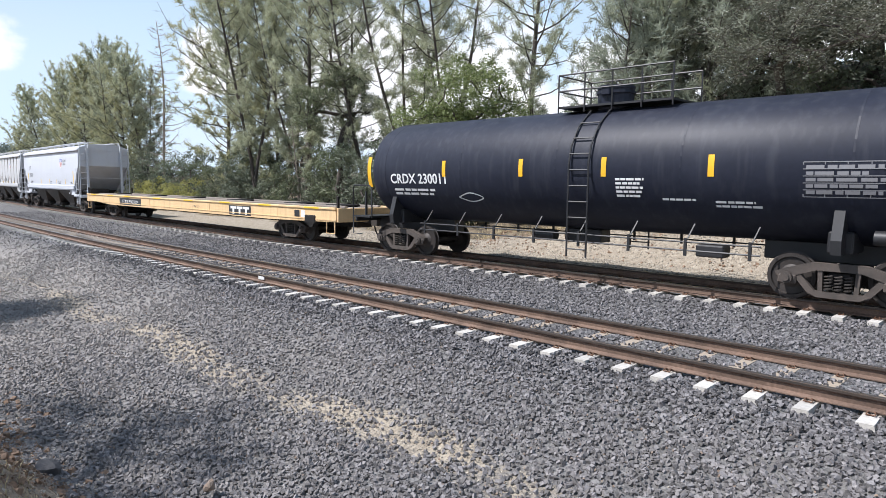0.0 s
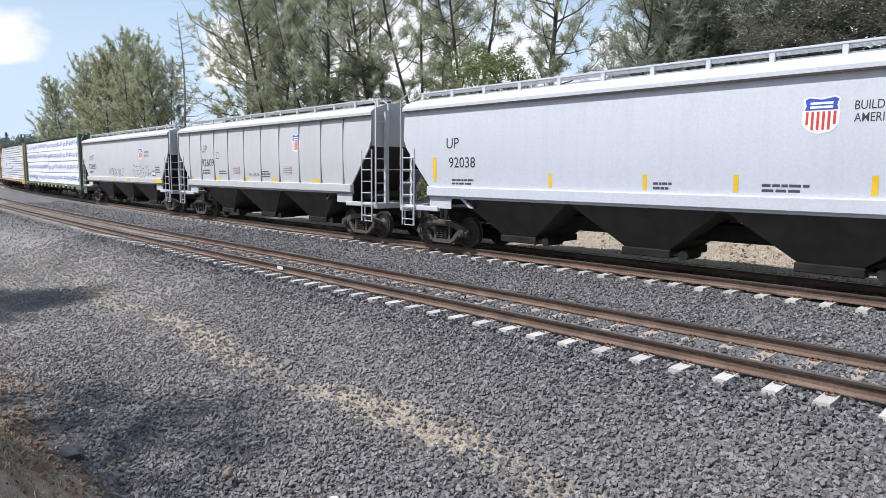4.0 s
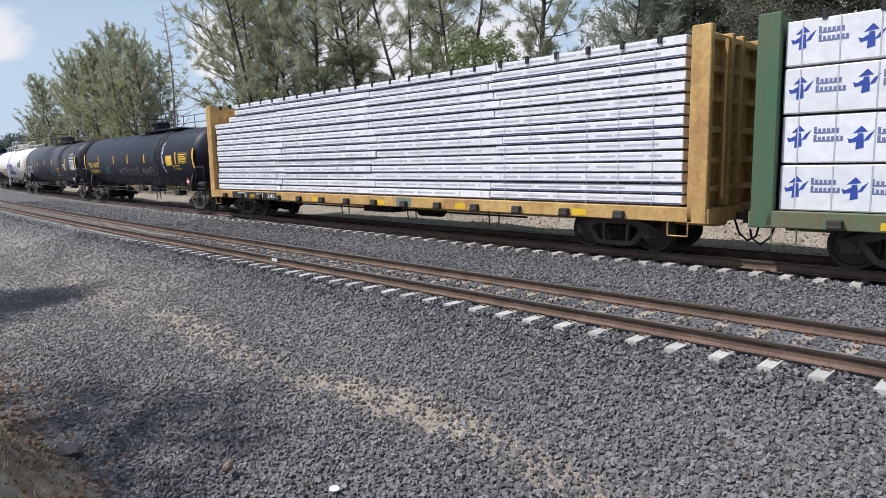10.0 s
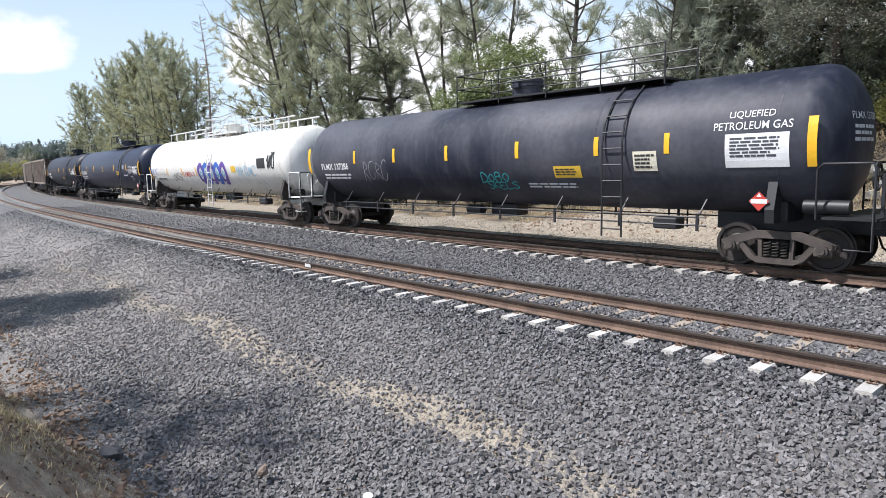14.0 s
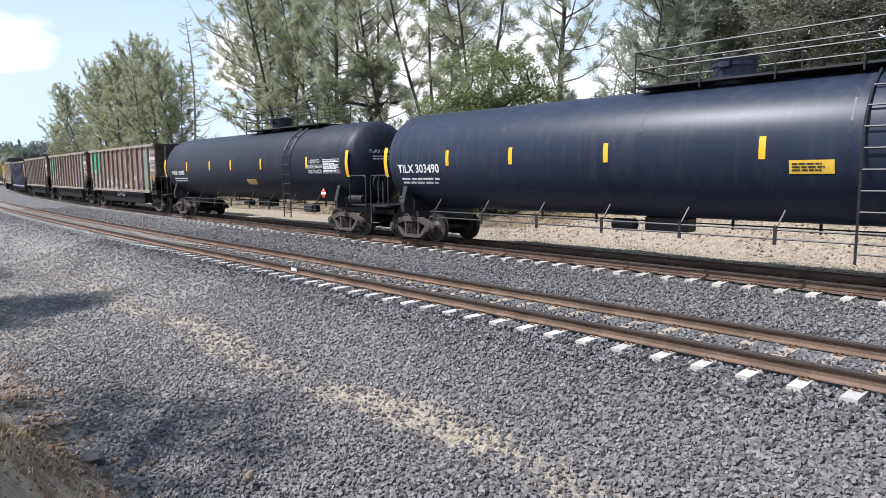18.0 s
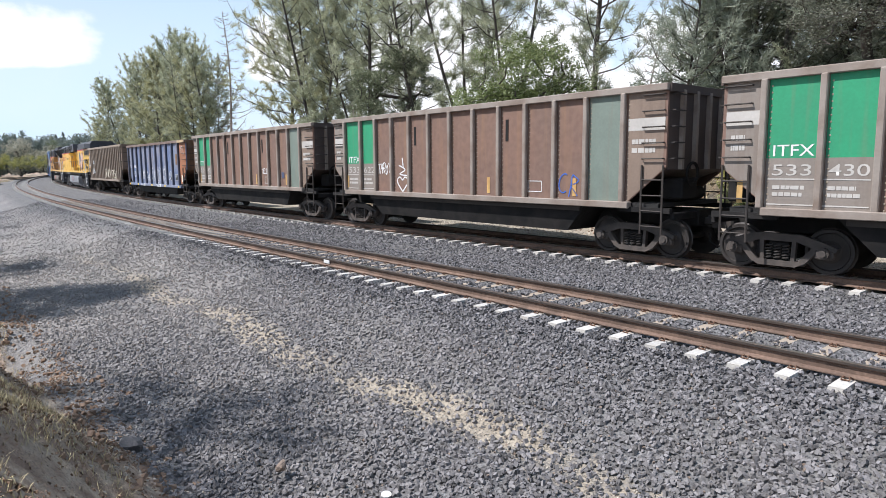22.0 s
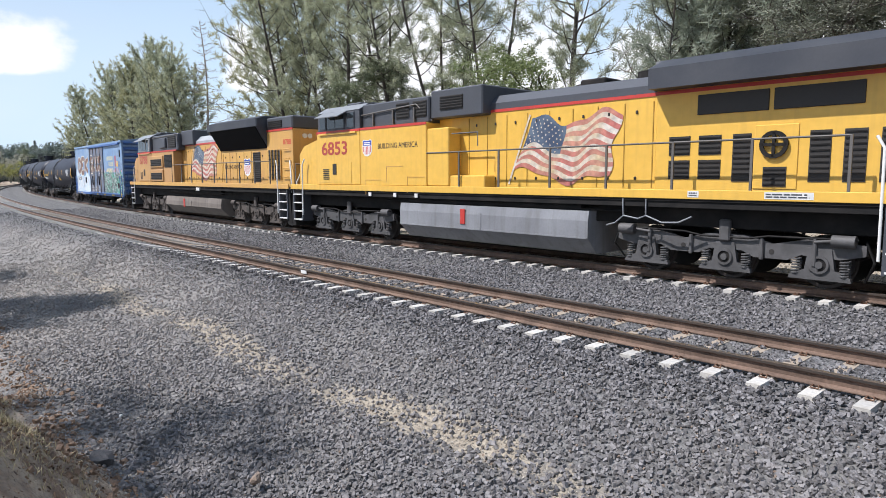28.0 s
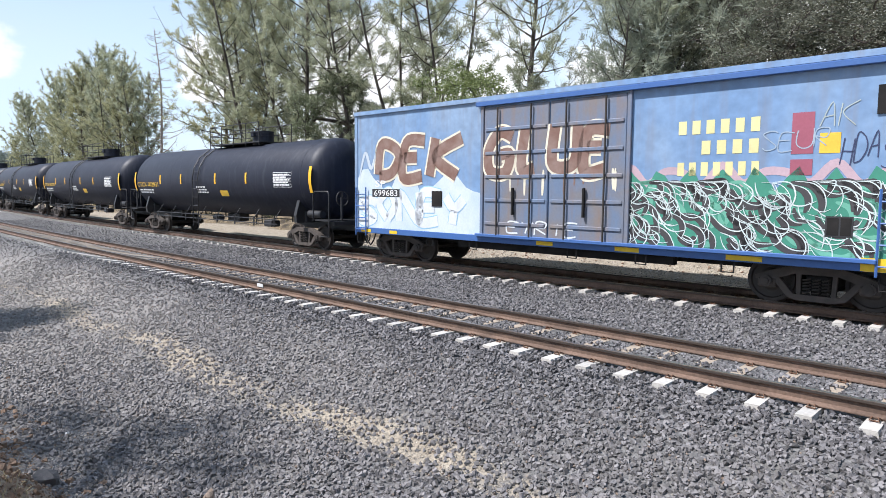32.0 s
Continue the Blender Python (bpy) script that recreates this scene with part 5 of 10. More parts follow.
def tank_navy():
    car, t = tank_car("glossy blue-black tank car lettered for petroleum gas", NAVY, 9.6, 16.9, 10.3, 4.7, (-0.55, 5.75), 1.45)
    lpg_marks(t, 9.6, (-6.25, -3.8, -0.85, 2.7, 6.1), WHITE_INK, "TILX 303490", -8.55, 0.27)
    text("LIQUEFIED", t, 6.65, 2.62, 2.76, WHITE_INK, TANK_W, 7.35)
    text("PETROLEUM GAS", t, 6.5, 2.43, 2.57, WHITE_INK, TANK_W, 7.5)
    text("NON-ODORIZED", t, 6.55, 2.24, 2.38, WHITE_INK, TANK_W, 7.5)
    data_table(t, 7.6, 8.75, 2.2, 2.72, TANK_W)
    bars(t, 5.2, 6.3, 2.08, 2.18, 2, WHITE_INK, TANK_W, 9)
    decal("yellow_placard", t, quads(3.2, 3.98, 2.14, 2.4, 1, 4), YELLOW_INK, TANK_W, "yellow notice panel")
    bars(t, 3.25, 3.9, 2.18, 2.36, 3, DARK_INK, on_tank(1.53, 2.62, 0.014), 6)
    text("TILX 303490", t, -0.8, 2.95, 3.08, WHITE_INK, on_head(9.6), 0.2)
    bars(t, -0.7, 0.1, 2.55, 2.88, 3, WHITE_INK, on_head(9.6), 15)
    scribble("white_signature", t, 5.1, 5.65, 2.5, 2.85, WHITE_INK, TANK_W, 71, 0.025, 3)
    decal("inspection_box", t, quads(6.85, 7.35, 1.78, 1.8) + quads(6.85, 7.35, 2.02, 2.04) + quads(6.85, 6.87, 1.78, 2.04) + quads(7.33, 7.35, 1.78, 2.04) + quads(7.08, 7.1, 1.78, 2.04), WHITE_INK, TANK_W)
    placard(car, 8.45, 1.42, flat(-1.46))
    return car


def tank_matt():
    car, t = tank_car("matt black tank car with a white table and orange notice", BLACK, 9.35, 15.9, 10.05, 4.66, (-0.35, 5.8), 1.6)
    lpg_marks(t, 9.35, (-5.8, -2.95, -0.6, 2.35, 6.1), WHITE_INK, "FURX 133087", -7.9, 0.22)
    text("LIQUEFIED", t, 6.3, 2.62, 2.76, WHITE_INK, TANK_W, 7.05)
    text("PETROLEUM GAS", t, 6.15, 2.43, 2.57, WHITE_INK, TANK_W, 7.2)
    text("NON-ODORIZED", t, 6.2, 2.24, 2.38, WHITE_INK, TANK_W, 7.15)
    data_table(t, 7.25, 8.35, 2.25, 2.75, TANK_W)
    text("FURX 133087", t, -0.8, 2.95, 3.08, WHITE_INK, on_head(9.35), 0.2)
    bars(t, -0.7, 0.1, 2.7, 2.88, 2, WHITE_INK, on_head(9.35), 16)
    decal("orange_placard", t, quads(0.75, 1.65, 1.78, 2.02, 1, 4), OCHRE, TANK_W, "orange notice panel")
    placard(car, 7.15, 1.5, flat(-1.46))
    return car


def tank_trailing(paint=BLACK):
    car, t = tank_car("black tank car with yellow stripes and small white lettering", paint, 8.75, 14.2, 9.5, -0.9, (-1.0, 3.4), 2.4)
    lpg_marks(t, 8.75, (-5.0, -2.6, 0.9, 3.6), WHITE_INK, "", 0)
    text("CTCX 002931", t, -8.0, 2.3, 2.52, YELLOW_INK, TANK_W, -5.3)
    bars(t, -7.8, -6.0, 1.95, 2.2, 2, WHITE_INK, TANK_W, 3)
    bars(t, -1.0, 0.2, 2.0, 2.35, 3, WHITE_INK, TANK_W, 4)
    decal("yellow_placard", t, quads(1.2, 1.9, 1.9, 2.15, 1, 3), YELLOW_INK, TANK_W)
    data_table(t, 5.7, 7.0, 2.3, 2.85, TANK_W)
    return car


# ---- covered hoppers ----
def hopper_car(label, paint, half, spacing, coupled, ribs, ends_dark, bays=3):
    """A covered hopper: side sheets over slope sheets, roof with running board, three bays below, open ends with ladders."""
    car = thing("covered_hopper", label, "hopper car", "cars of the train")
    zs, zt = 1.82, 4.16
    cut_z, cut_x = 3.15, half - 1.15
    # side sheets, slightly bowed
    b = Shape()
    out = [(-half, zt), (-half, cut_z), (-cut_x, zs), (cut_x, zs), (half, cut_z), (half, zt)]
    for s in (-1, 1):
        rows = []
        for k in range(9):
            z = zs + (zt - zs) * k / 8
            e = half if z >= cut_z else cut_x + (half - cut_x) * (z - zs) / (cut_z - zs)
            y = s * (1.50 + 0.055 * math.sin(math.pi * (k + 0.5) / 9))
            rows.append((e, y, z))
        v, f = [], []
        for e, y, z in rows:
            v += [(-e, y, z), (e, y, z), (e, y - s * 0.05, z), (-e, y - s * 0.05, z)]
        for k in range(8):
            for a in range(4):
                f.append((k * 4 + a, k * 4 + (a + 1) % 4, (k + 1) * 4 + (a + 1) % 4, (k + 1) * 4 + a))
        f += [(0, 1, 2, 3), (32, 33, 34, 35)]
        b.add(v, f, False)
    for d in (-1, 1):       # upper end walls
        b.box(d * half, d * (half - 0.05), -1.48, 1.48, cut_z - 0.02, zt)
    body = part("body", b, paint, car)
    for d in (-1, 1):       # slope sheets inside the ends
        part("slope_sheet", Shape().prism([(d * (half - 0.02), cut_z), (d * (cut_x - 1.6), 1.25), (d * (cut_x - 1.72), 1.25), (d * (half - 0.14), cut_z)], -1.46, 1.46, "y"), GREY_LINE if paint is GREY_HOPPER else GRIME_BROWN, car)
        part("end_bulkhead", Shape().box(d * (cut_x - 1.7), d * (cut_x - 1.75), -1.4, 1.4, 1.25, 3.0), GRIME, car)
    # roof
    prof = [(-1.58, zt - 0.03), (-1.58, zt + 0.06), (-1.42, zt + 0.2), (-0.8, zt + 0.40), (0.8, zt + 0.40), (1.42, zt + 0.2), (1.58, zt + 0.06), (1.58, zt - 0.03)]
    part("roof", Shape().prism(prof, -half - 0.04, half + 0.04, "x"), paint, car, "pale grey roof with a bevelled edge")
    part("roof_lip", Shape().box(-half - 0.03, half + 0.03, -1.605, -1.57, zt - 0.075, zt - 0.03).box(-half - 0.03, half + 0.03, 1.57, 1.605, zt - 0.075, zt - 0.03), GRIME_BROWN, car)
    hatch = part("roof_hatch", Shape().box(-half + 0.9, half - 0.9, -0.32, 0.32, zt + 0.39, zt + 0.47, 0.03), paint, car)
    for s in (-1, 1):
        g = Shape()
        for y in (0.62, 0.74, 0.86, 0.98):
            g.box(-half + 0.1, half - 0.1, s * y - 0.035, s * y + 0.035, zt + 0.50, zt + 0.53)
        part("running_board", g, GREY_LINE, car, "steel grating walkway")
        x = -half + 0.3
        while x < half:
            part("board_bracket", Shape().box(x - 0.05, x + 0.05, s * 1.02 - 0.03, s * 1.02 + 0.03, zt + 0.24, zt + 0.54), paint, car)
            x += (2 * half - 0.6) / 12
        part("board_edge", Shape().box(-half + 0.1, half - 0.1, s * 1.04 - 0.02, s * 1.04 + 0.02, zt + 0.52, zt + 0.56), paint, car)
    # side sill
    for s in (-1, 1):
        part("side_sill", Shape().box(-cut_x - 0.05, cut_x + 0.05, s * 1.44, s * 1.60, 1.56, 1.84, 0.02).box(-cut_x, cut_x, s * 1.40, s * 1.5, 1.5, 1.58), paint, car)
    for x in ribs:
        if ends_dark == "seams":
            part("side_seam", Shape().box(x - 0.004, x + 0.004, -1.557, -1.50, zs, zt - 0.08), paint, car)
        else:
            part("side_rib", Shape().box(x - 0.025, x + 0.025, -1.572, -1.50, zs, zt - 0.08, 0.02), surface_rib, car)
    # bays
    n = bays
    w = (2 * cut_x - 2.2) / n
    for i in range(n):
        c = -cut_x + 1.1 + w * (i + 0.5)
        by = part("hopper_bay", Shape().loft([[(c - w / 2 + 0.02, -1.42, 1.52), (c + w / 2 - 0.02, -1.42, 1.52), (c + w / 2 - 0.02, 1.42, 1.52), (c - w / 2 + 0.02, 1.42, 1.52)],
                                              [(c - 0.55, -0.95, 0.52), (c + 0.55, -0.95, 0.52), (c + 0.55, 0.95, 0.52), (c - 0.55, 0.95, 0.52)]], False), GRIME_BROWN, car, "dark sloping discharge bay")
        part("outlet_gate", Shape().box(c - 0.62, c + 0.62, -1.0, 1.0, 0.34, 0.53, 0.02).box(c + 0.62, c + 0.95, -0.9, -0.3, 0.4, 0.48).disc((c + 0.9, -0.6, 0.44), 0.12, -0.35, 0.35, "y", 10), GRIME, by)
    part("centre_sill", Shape().box(-coupled + 0.7, coupled - 0.7, -0.3, 0.3, 0.75, 1.15, 0.02), GRIME, car)
    for d in (-1, 1):
        truck(car, d * spacing / 2)
        e = half
        part("end_sill", Shape().box(d * (e - 0.1), d * (e + 0.25), -1.5, 1.5, 1.05, 1.24, 0.02).box(d * (e - 1.5), d * (e + 0.2), -1.52, -1.4, 1.1, 1.25, 0.02).box(d * (e - 1.5), d * (e + 0.2), 1.4, 1.52, 1.1, 1.25, 0.02), paint, car)
        for y0 in (-1.5, 1.46):
            part("end_sheet", Shape().prism([(d * cut_x, 1.56), (d * (cut_x - 0.9), 1.56), (d * (cut_x - 0.9), 1.2), (d * cut_x, 1.2)], y0, y0 + 0.04, "y"), paint, car)
        for s in (-1, 1):
            part("corner_post", Shape().box(d * (e + 0.12), d * (e + 0.22), s * 1.05 - 0.05, s * 1.05 + 0.05, 1.2, zt + 0.1), paint, car)
            ladder(car, d * (e - 0.5) if d > 0 else d * e - 0.05, d * e + 0.05 if d > 0 else d * (e - 0.5), 0.62, 3.0, s * 1.56, GREY_LINE)
            sh = Shape()
            for y in (s * 1.5, s * 0.98):
                sh.tube([(d * (e + 0.2), y, 1.2), (d * (e + 0.2), y, zt + 0.35), (d * (e - 0.15), y, zt + 0.5)], 0.03, 6)
            z = 1.5
            while z < zt + 0.3:
                sh.tube([(d * (e + 0.2), s * 1.5, z), (d * (e + 0.2), s * 0.98, z)], 0.018, 5)
                z += 0.4
            part("end_ladder", sh, GREY_LINE, car)
        part("end_grab_rail", Shape().tube([(d * (e + 0.2), -1.5, 2.35), (d * (e + 0.2), 1.5, 2.35)], 0.018, 5), GREY_LINE, car)
        part("stirrup", Shape().tube([(d * (e - 0.4), -1.5, 1.1), (d * (e - 0.4), -1.5, 0.62), (d * e, -1.5, 0.62), (d * e, -1.5, 1.1)], 0.02, 5), GREY_LINE, car)
        part("air_tank", Shape().tube([(d * (e - 1.0), -0.5, 1.45), (d * (e - 1.0), 0.5, 1.45)], 0.2, 12).box(d * (e - 1.3), d * (e - 0.6), -0.9, -0.3, 1.3, 1.6, 0.03), GRIME_BROWN, car)
    couplers(car, coupled)
    return car, body


surface_rib = surface("stained_rib", (0.36, 0.34, 0.31), 0.65, bump=0.03, streak=(0.2, 0.14, 0.1), streak_amount=0.6)
def bowed(eps):
    """On a hopper's side sheet, which bows out by half a hand between sill and roof."""
    return lambda x, z: (x, -(1.50 + 0.055 * math.sin(math.pi * (8 * (z - 1.82) / 2.34 + 0.5) / 9) + eps), z)


HOP_W = bowed(0.003)


def yellow_dashes(parent, xs, z0, z1, w, where):
    for x in xs:
        decal("reflector_stripe", parent, quads(x, x + w, z0, z1), SAFETY_YELLOW, where)


def hopper_shield():
    car, b = hopper_car("light grey covered hopper with a shield emblem and fresh paint", GREY_HOPPER, 8.0, 13.55, 9.05, (), "seams")
    shield(b, 3.35, 3.98, 3.0, 3.72, HOP_W)
    text("BUILDING", b, 4.2, 3.42, 3.58, DARK_INK, HOP_W, 4.95)
    text("AMERICA", b, 4.2, 3.2, 3.36, DARK_INK, HOP_W, 4.9)
    text("UP", b, -6.1, 2.95, 3.25, DARK_INK, HOP_W)
    text("92038", b, -6.0, 2.4, 2.7, DARK_INK, HOP_W)
    for x in (-2.4, 0.2, 2.2, 4.6):
        stripe(b, x, 1.9, 2.25, 0.1, SAFETY_YELLOW, HOP_W)
    stripe(b, 6.72, 1.9, 2.8, 0.14, SAFETY_YELLOW, HOP_W)
    stripe(b, -6.6, 2.0, 2.7, 0.14, SAFETY_YELLOW, HOP_W)
    for x, w in ((2.7, 0.9), (-5.9, 0.9), (0.4, 0.5), (5.9, 0.5)):
        bars(b, x, x + w, 1.9, 2.1, 2, LOCO_GREY, HOP_W, int(x * 7) + 50)
    return car


def hopper_plain():
    car, b = hopper_car("pale grey covered hopper, its rib lines stained, black numbers", GREY_HOPPER2, 8.0, 13.5, 8.85, (-6.7, -5.37, -3.94, -2.52, -1.0, 0.5, 2.0, 3.5, 5.0, 6.4), True)
    text("UP", b, -5.28, 3.12, 3.45, DARK_INK, bowed(0.004), -4.72)
    text("92609", b, -5.3, 2.47, 2.82, DARK_INK, bowed(0.004), -3.98)
    bars(b, -5.25, -4.4, 2.1, 2.35, 2, LOCO_GREY, HOP_W, 3)
    decal("notice_box", b, quads(-3.7, -3.4, 2.82, 2.84) + quads(-3.7, -3.4, 3.1, 3.12) + quads(-3.7, -3.68, 2.82, 3.12) + quads(-3.42, -3.4, 2.82, 3.12), DARK_INK, HOP_W)
    bars(b, -3.5, -2.6, 2.1, 2.3, 2, LOCO_GREY, HOP_W, 4)
    for x in (-2.05, 2.3):
        decal("notice_panel", b, quads(x, x + 0.65, 2.15, 2.45), surface("faded_red_panel", (0.36, 0.27, 0.22)), HOP_W)
        bars(b, x, x + 0.65, 2.15, 2.45, 4, GREY_HOPPER2, bowed(0.006), 6)
    shield(b, 3.0, 3.6, 3.0, 3.7, HOP_W)
    text("CH-110-06", b, -0.6, 2.05, 2.18, DARK_INK, HOP_W, 0.3)
    bars(b, 0.5, 1.3, 2.0, 2.3, 3, LOCO_GREY, HOP_W, 9)
    yellow_dashes(b, (-6.9, -3.95, -1.2, 1.3, 4.3), 1.88, 1.97, 0.55, bowed(0.004))
    return car


def hopper_tagged():
    car, b = hopper_car("light grey covered hopper with black scrawled graffiti and a shield", GREY_HOPPER2, 8.35, 14.0, 9.3, (), "seams")
    text("CHTT", b, -6.6, 2.95, 3.25, DARK_INK, bowed(0.004), -5.55)
    text("720830", b, -6.85, 2.33, 2.66, DARK_INK, bowed(0.004), -5.1)
    bars(b, -6.8, -5.9, 2.02, 2.2, 2, LOCO_GREY, HOP_W, 3)
    shield(b, 3.68, 4.3, 2.87, 3.56, HOP_W)
    text("BUILDING", b, 4.6, 3.22, 3.36, DARK_INK, HOP_W, 5.42)
    text("AMERICA", b, 4.6, 3.0, 3.15, DARK_INK, HOP_W, 5.4)
    marker = surface("black_marker", (0.06, 0.06, 0.065))
    tag("RISKOLABLZ", "black_graffiti", b, -2.2, 0.75, 1.95, 2.35, marker, HOP_W, 0.026, 17, "thin black tag on the hopper side", bounce=0.25)
    tag("CHINO", "black_graffiti", b, -1.3, -0.6, 1.86, 1.93, marker, HOP_W, 0.014, 18)
    tag("OESOM", "black_graffiti", b, 2.55, 5.1, 1.95, 2.38, GREY_HOPPER2, HOP_W, 0.2, 23, "puffy outlined letter in black", marker, 0.25, 0.1, 0.12)
    tag("HOF", "black_graffiti", b, 5.2, 5.7, 2.0, 2.14, marker, HOP_W, 0.02, 24)
    decal("notice_box", b, quads(5.75, 6.25, 1.95, 2.25), DARK_INK, HOP_W)
    decal("notice_box", b, quads(5.8, 5.98, 2.0, 2.2) + quads(6.03, 6.2, 2.0, 2.2), WHITE_INK, bowed(0.006))
    bars(b, 6.3, 7.2, 2.1, 2.5, 3, LOCO_GREY, HOP_W, 5)
    yellow_dashes(b, (-6.9, -4.4, -1.2, 1.4, 3.2, 6.0), 1.64, 1.74, 0.6, flat(-1.604))
    yellow_dashes(b, (6.6,), 1.60, 1.76, 0.9, flat(-1.604))
    return car

FADED_BLUE = surface("faded_blue_patch", (0.06, 0.08, 0.15), 0.7, bump=0.0)
# Darker, dirtier brown for coal car ends; their shade is put into the colour.
END_SHADE_BROWN = surface("shaded_brown_end", (0.085, 0.062, 0.052), 0.8, col2=(0.05, 0.04, 0.036), scale=0.8, amount=0.8, bump=0.08)
RIVET = surface("pale_worn_rivet", (0.33, 0.27, 0.2), 0.7, bump=0.05)


# ---- long flat car ----
def flat_car():
    car = thing("flat_car", "empty long flat car with faded yellow side sills", "flat car", "cars of the train")
    h = 13.55
    for s in (-1, 1):
        prof = [(-h, 1.34), (-h, 0.98), (-9.2, 0.78), (9.2, 0.78), (h, 0.86), (h, 1.34)]
        sill = part("side_sill", Shape().prism(prof, s * 1.42, s * 1.30, "y").box(-h, h, s * 1.30, s * 1.46, 1.28, 1.36, 0.015).box(-h, h, s * 1.18, s * 1.44, 0.78 if False else 0.90, 0.93), FLAT_YELLOW, car)
        if s < 0:
            W = flat(-1.424)
            decal("black_panel", sill, quads(-7.7, -4.4, 0.84, 1.22), LADDER_BLACK, W)
            text("ITTX 990339", sill, -7.2, 0.94, 1.12, WHITE_INK, flat(-1.428), -4.9)
            decal("black_panel", sill, quads(5.7, 7.6, 0.82, 1.22), LADDER_BLACK, W)
            for k, (a, b) in enumerate(((5.85, 6.35), (6.4, 6.9), (6.95, 7.45))):
                decal("logo_shape", sill, quads(a, b, 1.08, 1.18) + quads((a + b) / 2 - 0.08, (a + b) / 2 + 0.08, 0.86, 1.08), WHITE_INK, flat(-1.428))
            yellow_dashes(sill, (-12.6, -9.6, -6.9, -2.6, 1.2, 4.9, 8.3, 11.6), 1.29, 1.35, 0.95, flat(-1.464))
            text("PH 221", sill, 2.2, 0.98, 1.1, LOCO_GREY, W, 2.75)
            decal("notice_box", sill, quads(10.9, 11.25, 0.95, 1.2), LADDER_BLACK, W)
            decal("notice_box", sill, quads(11.35, 11.6, 0.95, 1.2), WHITE_INK, W)
            for x in (-10.4, -3.2, 3.8, 9.7):
                part("sill_rib", Shape().box(x - 0.02, x + 0.02, -1.435, -1.42, 0.88, 1.28), FLAT_YELLOW, sill)
    for x in np.arange(-h + 0.05, h - 0.4, 0.62):
        part("deck_board", Shape().box(x, x + 0.6, -1.3, 1.3, 1.27, 1.325 + 0.004 * random.random()), DECK, car)
    part("centre_sill", Shape().box(-h + 0.2, h - 0.2, -0.35, 0.35, 0.62, 1.25, 0.02), GRIME, car)
    for x in np.arange(-10, 11, 2.4):
        part("cross_bearer", Shape().box(x - 0.08, x + 0.08, -1.3, 1.3, 0.85, 1.2), GRIME, car)
    for s in (-0.75, 0.75):
        part("deck_rub_rail", Shape().box(-h + 0.3, h - 0.3, s - 0.06, s + 0.06, 1.33, 1.40, 0.01), DECK, car)
    for x in (-11.5, -6, -1, 4, 9, 12):
        part("hitch_plate", Shape().box(x - 0.5, x + 0.5, -0.45, 0.45, 1.33, 1.42, 0.03), GRIME, car)
    for d in (-1, 1):
        truck(car, d * 10.0)
        part("end_sill", Shape().box(d * h, d * (h + 0.1), -1.4, 1.4, 0.85, 1.34, 0.02), FLAT_YELLOW, car)
        part("stirrup", Shape().tube([(d * (h - 0.1), -1.4, 0.9), (d * (h - 0.1), -1.4, 0.45), (d * (h - 0.6), -1.4, 0.45), (d * (h - 0.6), -1.4, 0.9)], 0.02, 5), FLAT_YELLOW, car)
        part("end_post", Shape().box(d * (h - 0.06), d * (h + 0.02), -1.36, -1.28, 1.3, 1.75).box(d * (h - 0.06), d * (h + 0.02), 1.28, 1.36, 1.3, 1.75), GRIME, car)
    part("hitch_machine", Shape().box(11.6, 12.3, -1.46, -1.2, 0.72, 1.05, 0.04).disc((12.0, -1.4, 0.8), 0.2, -0.05, 0.1, "y", 12), GRIME, car)
    part("brake_rod", Shape().tube([(-8, -0.9, 0.72), (8, -0.9, 0.72)], 0.025, 5), GRIME, car)
    couplers(car, 14.1)
    return car


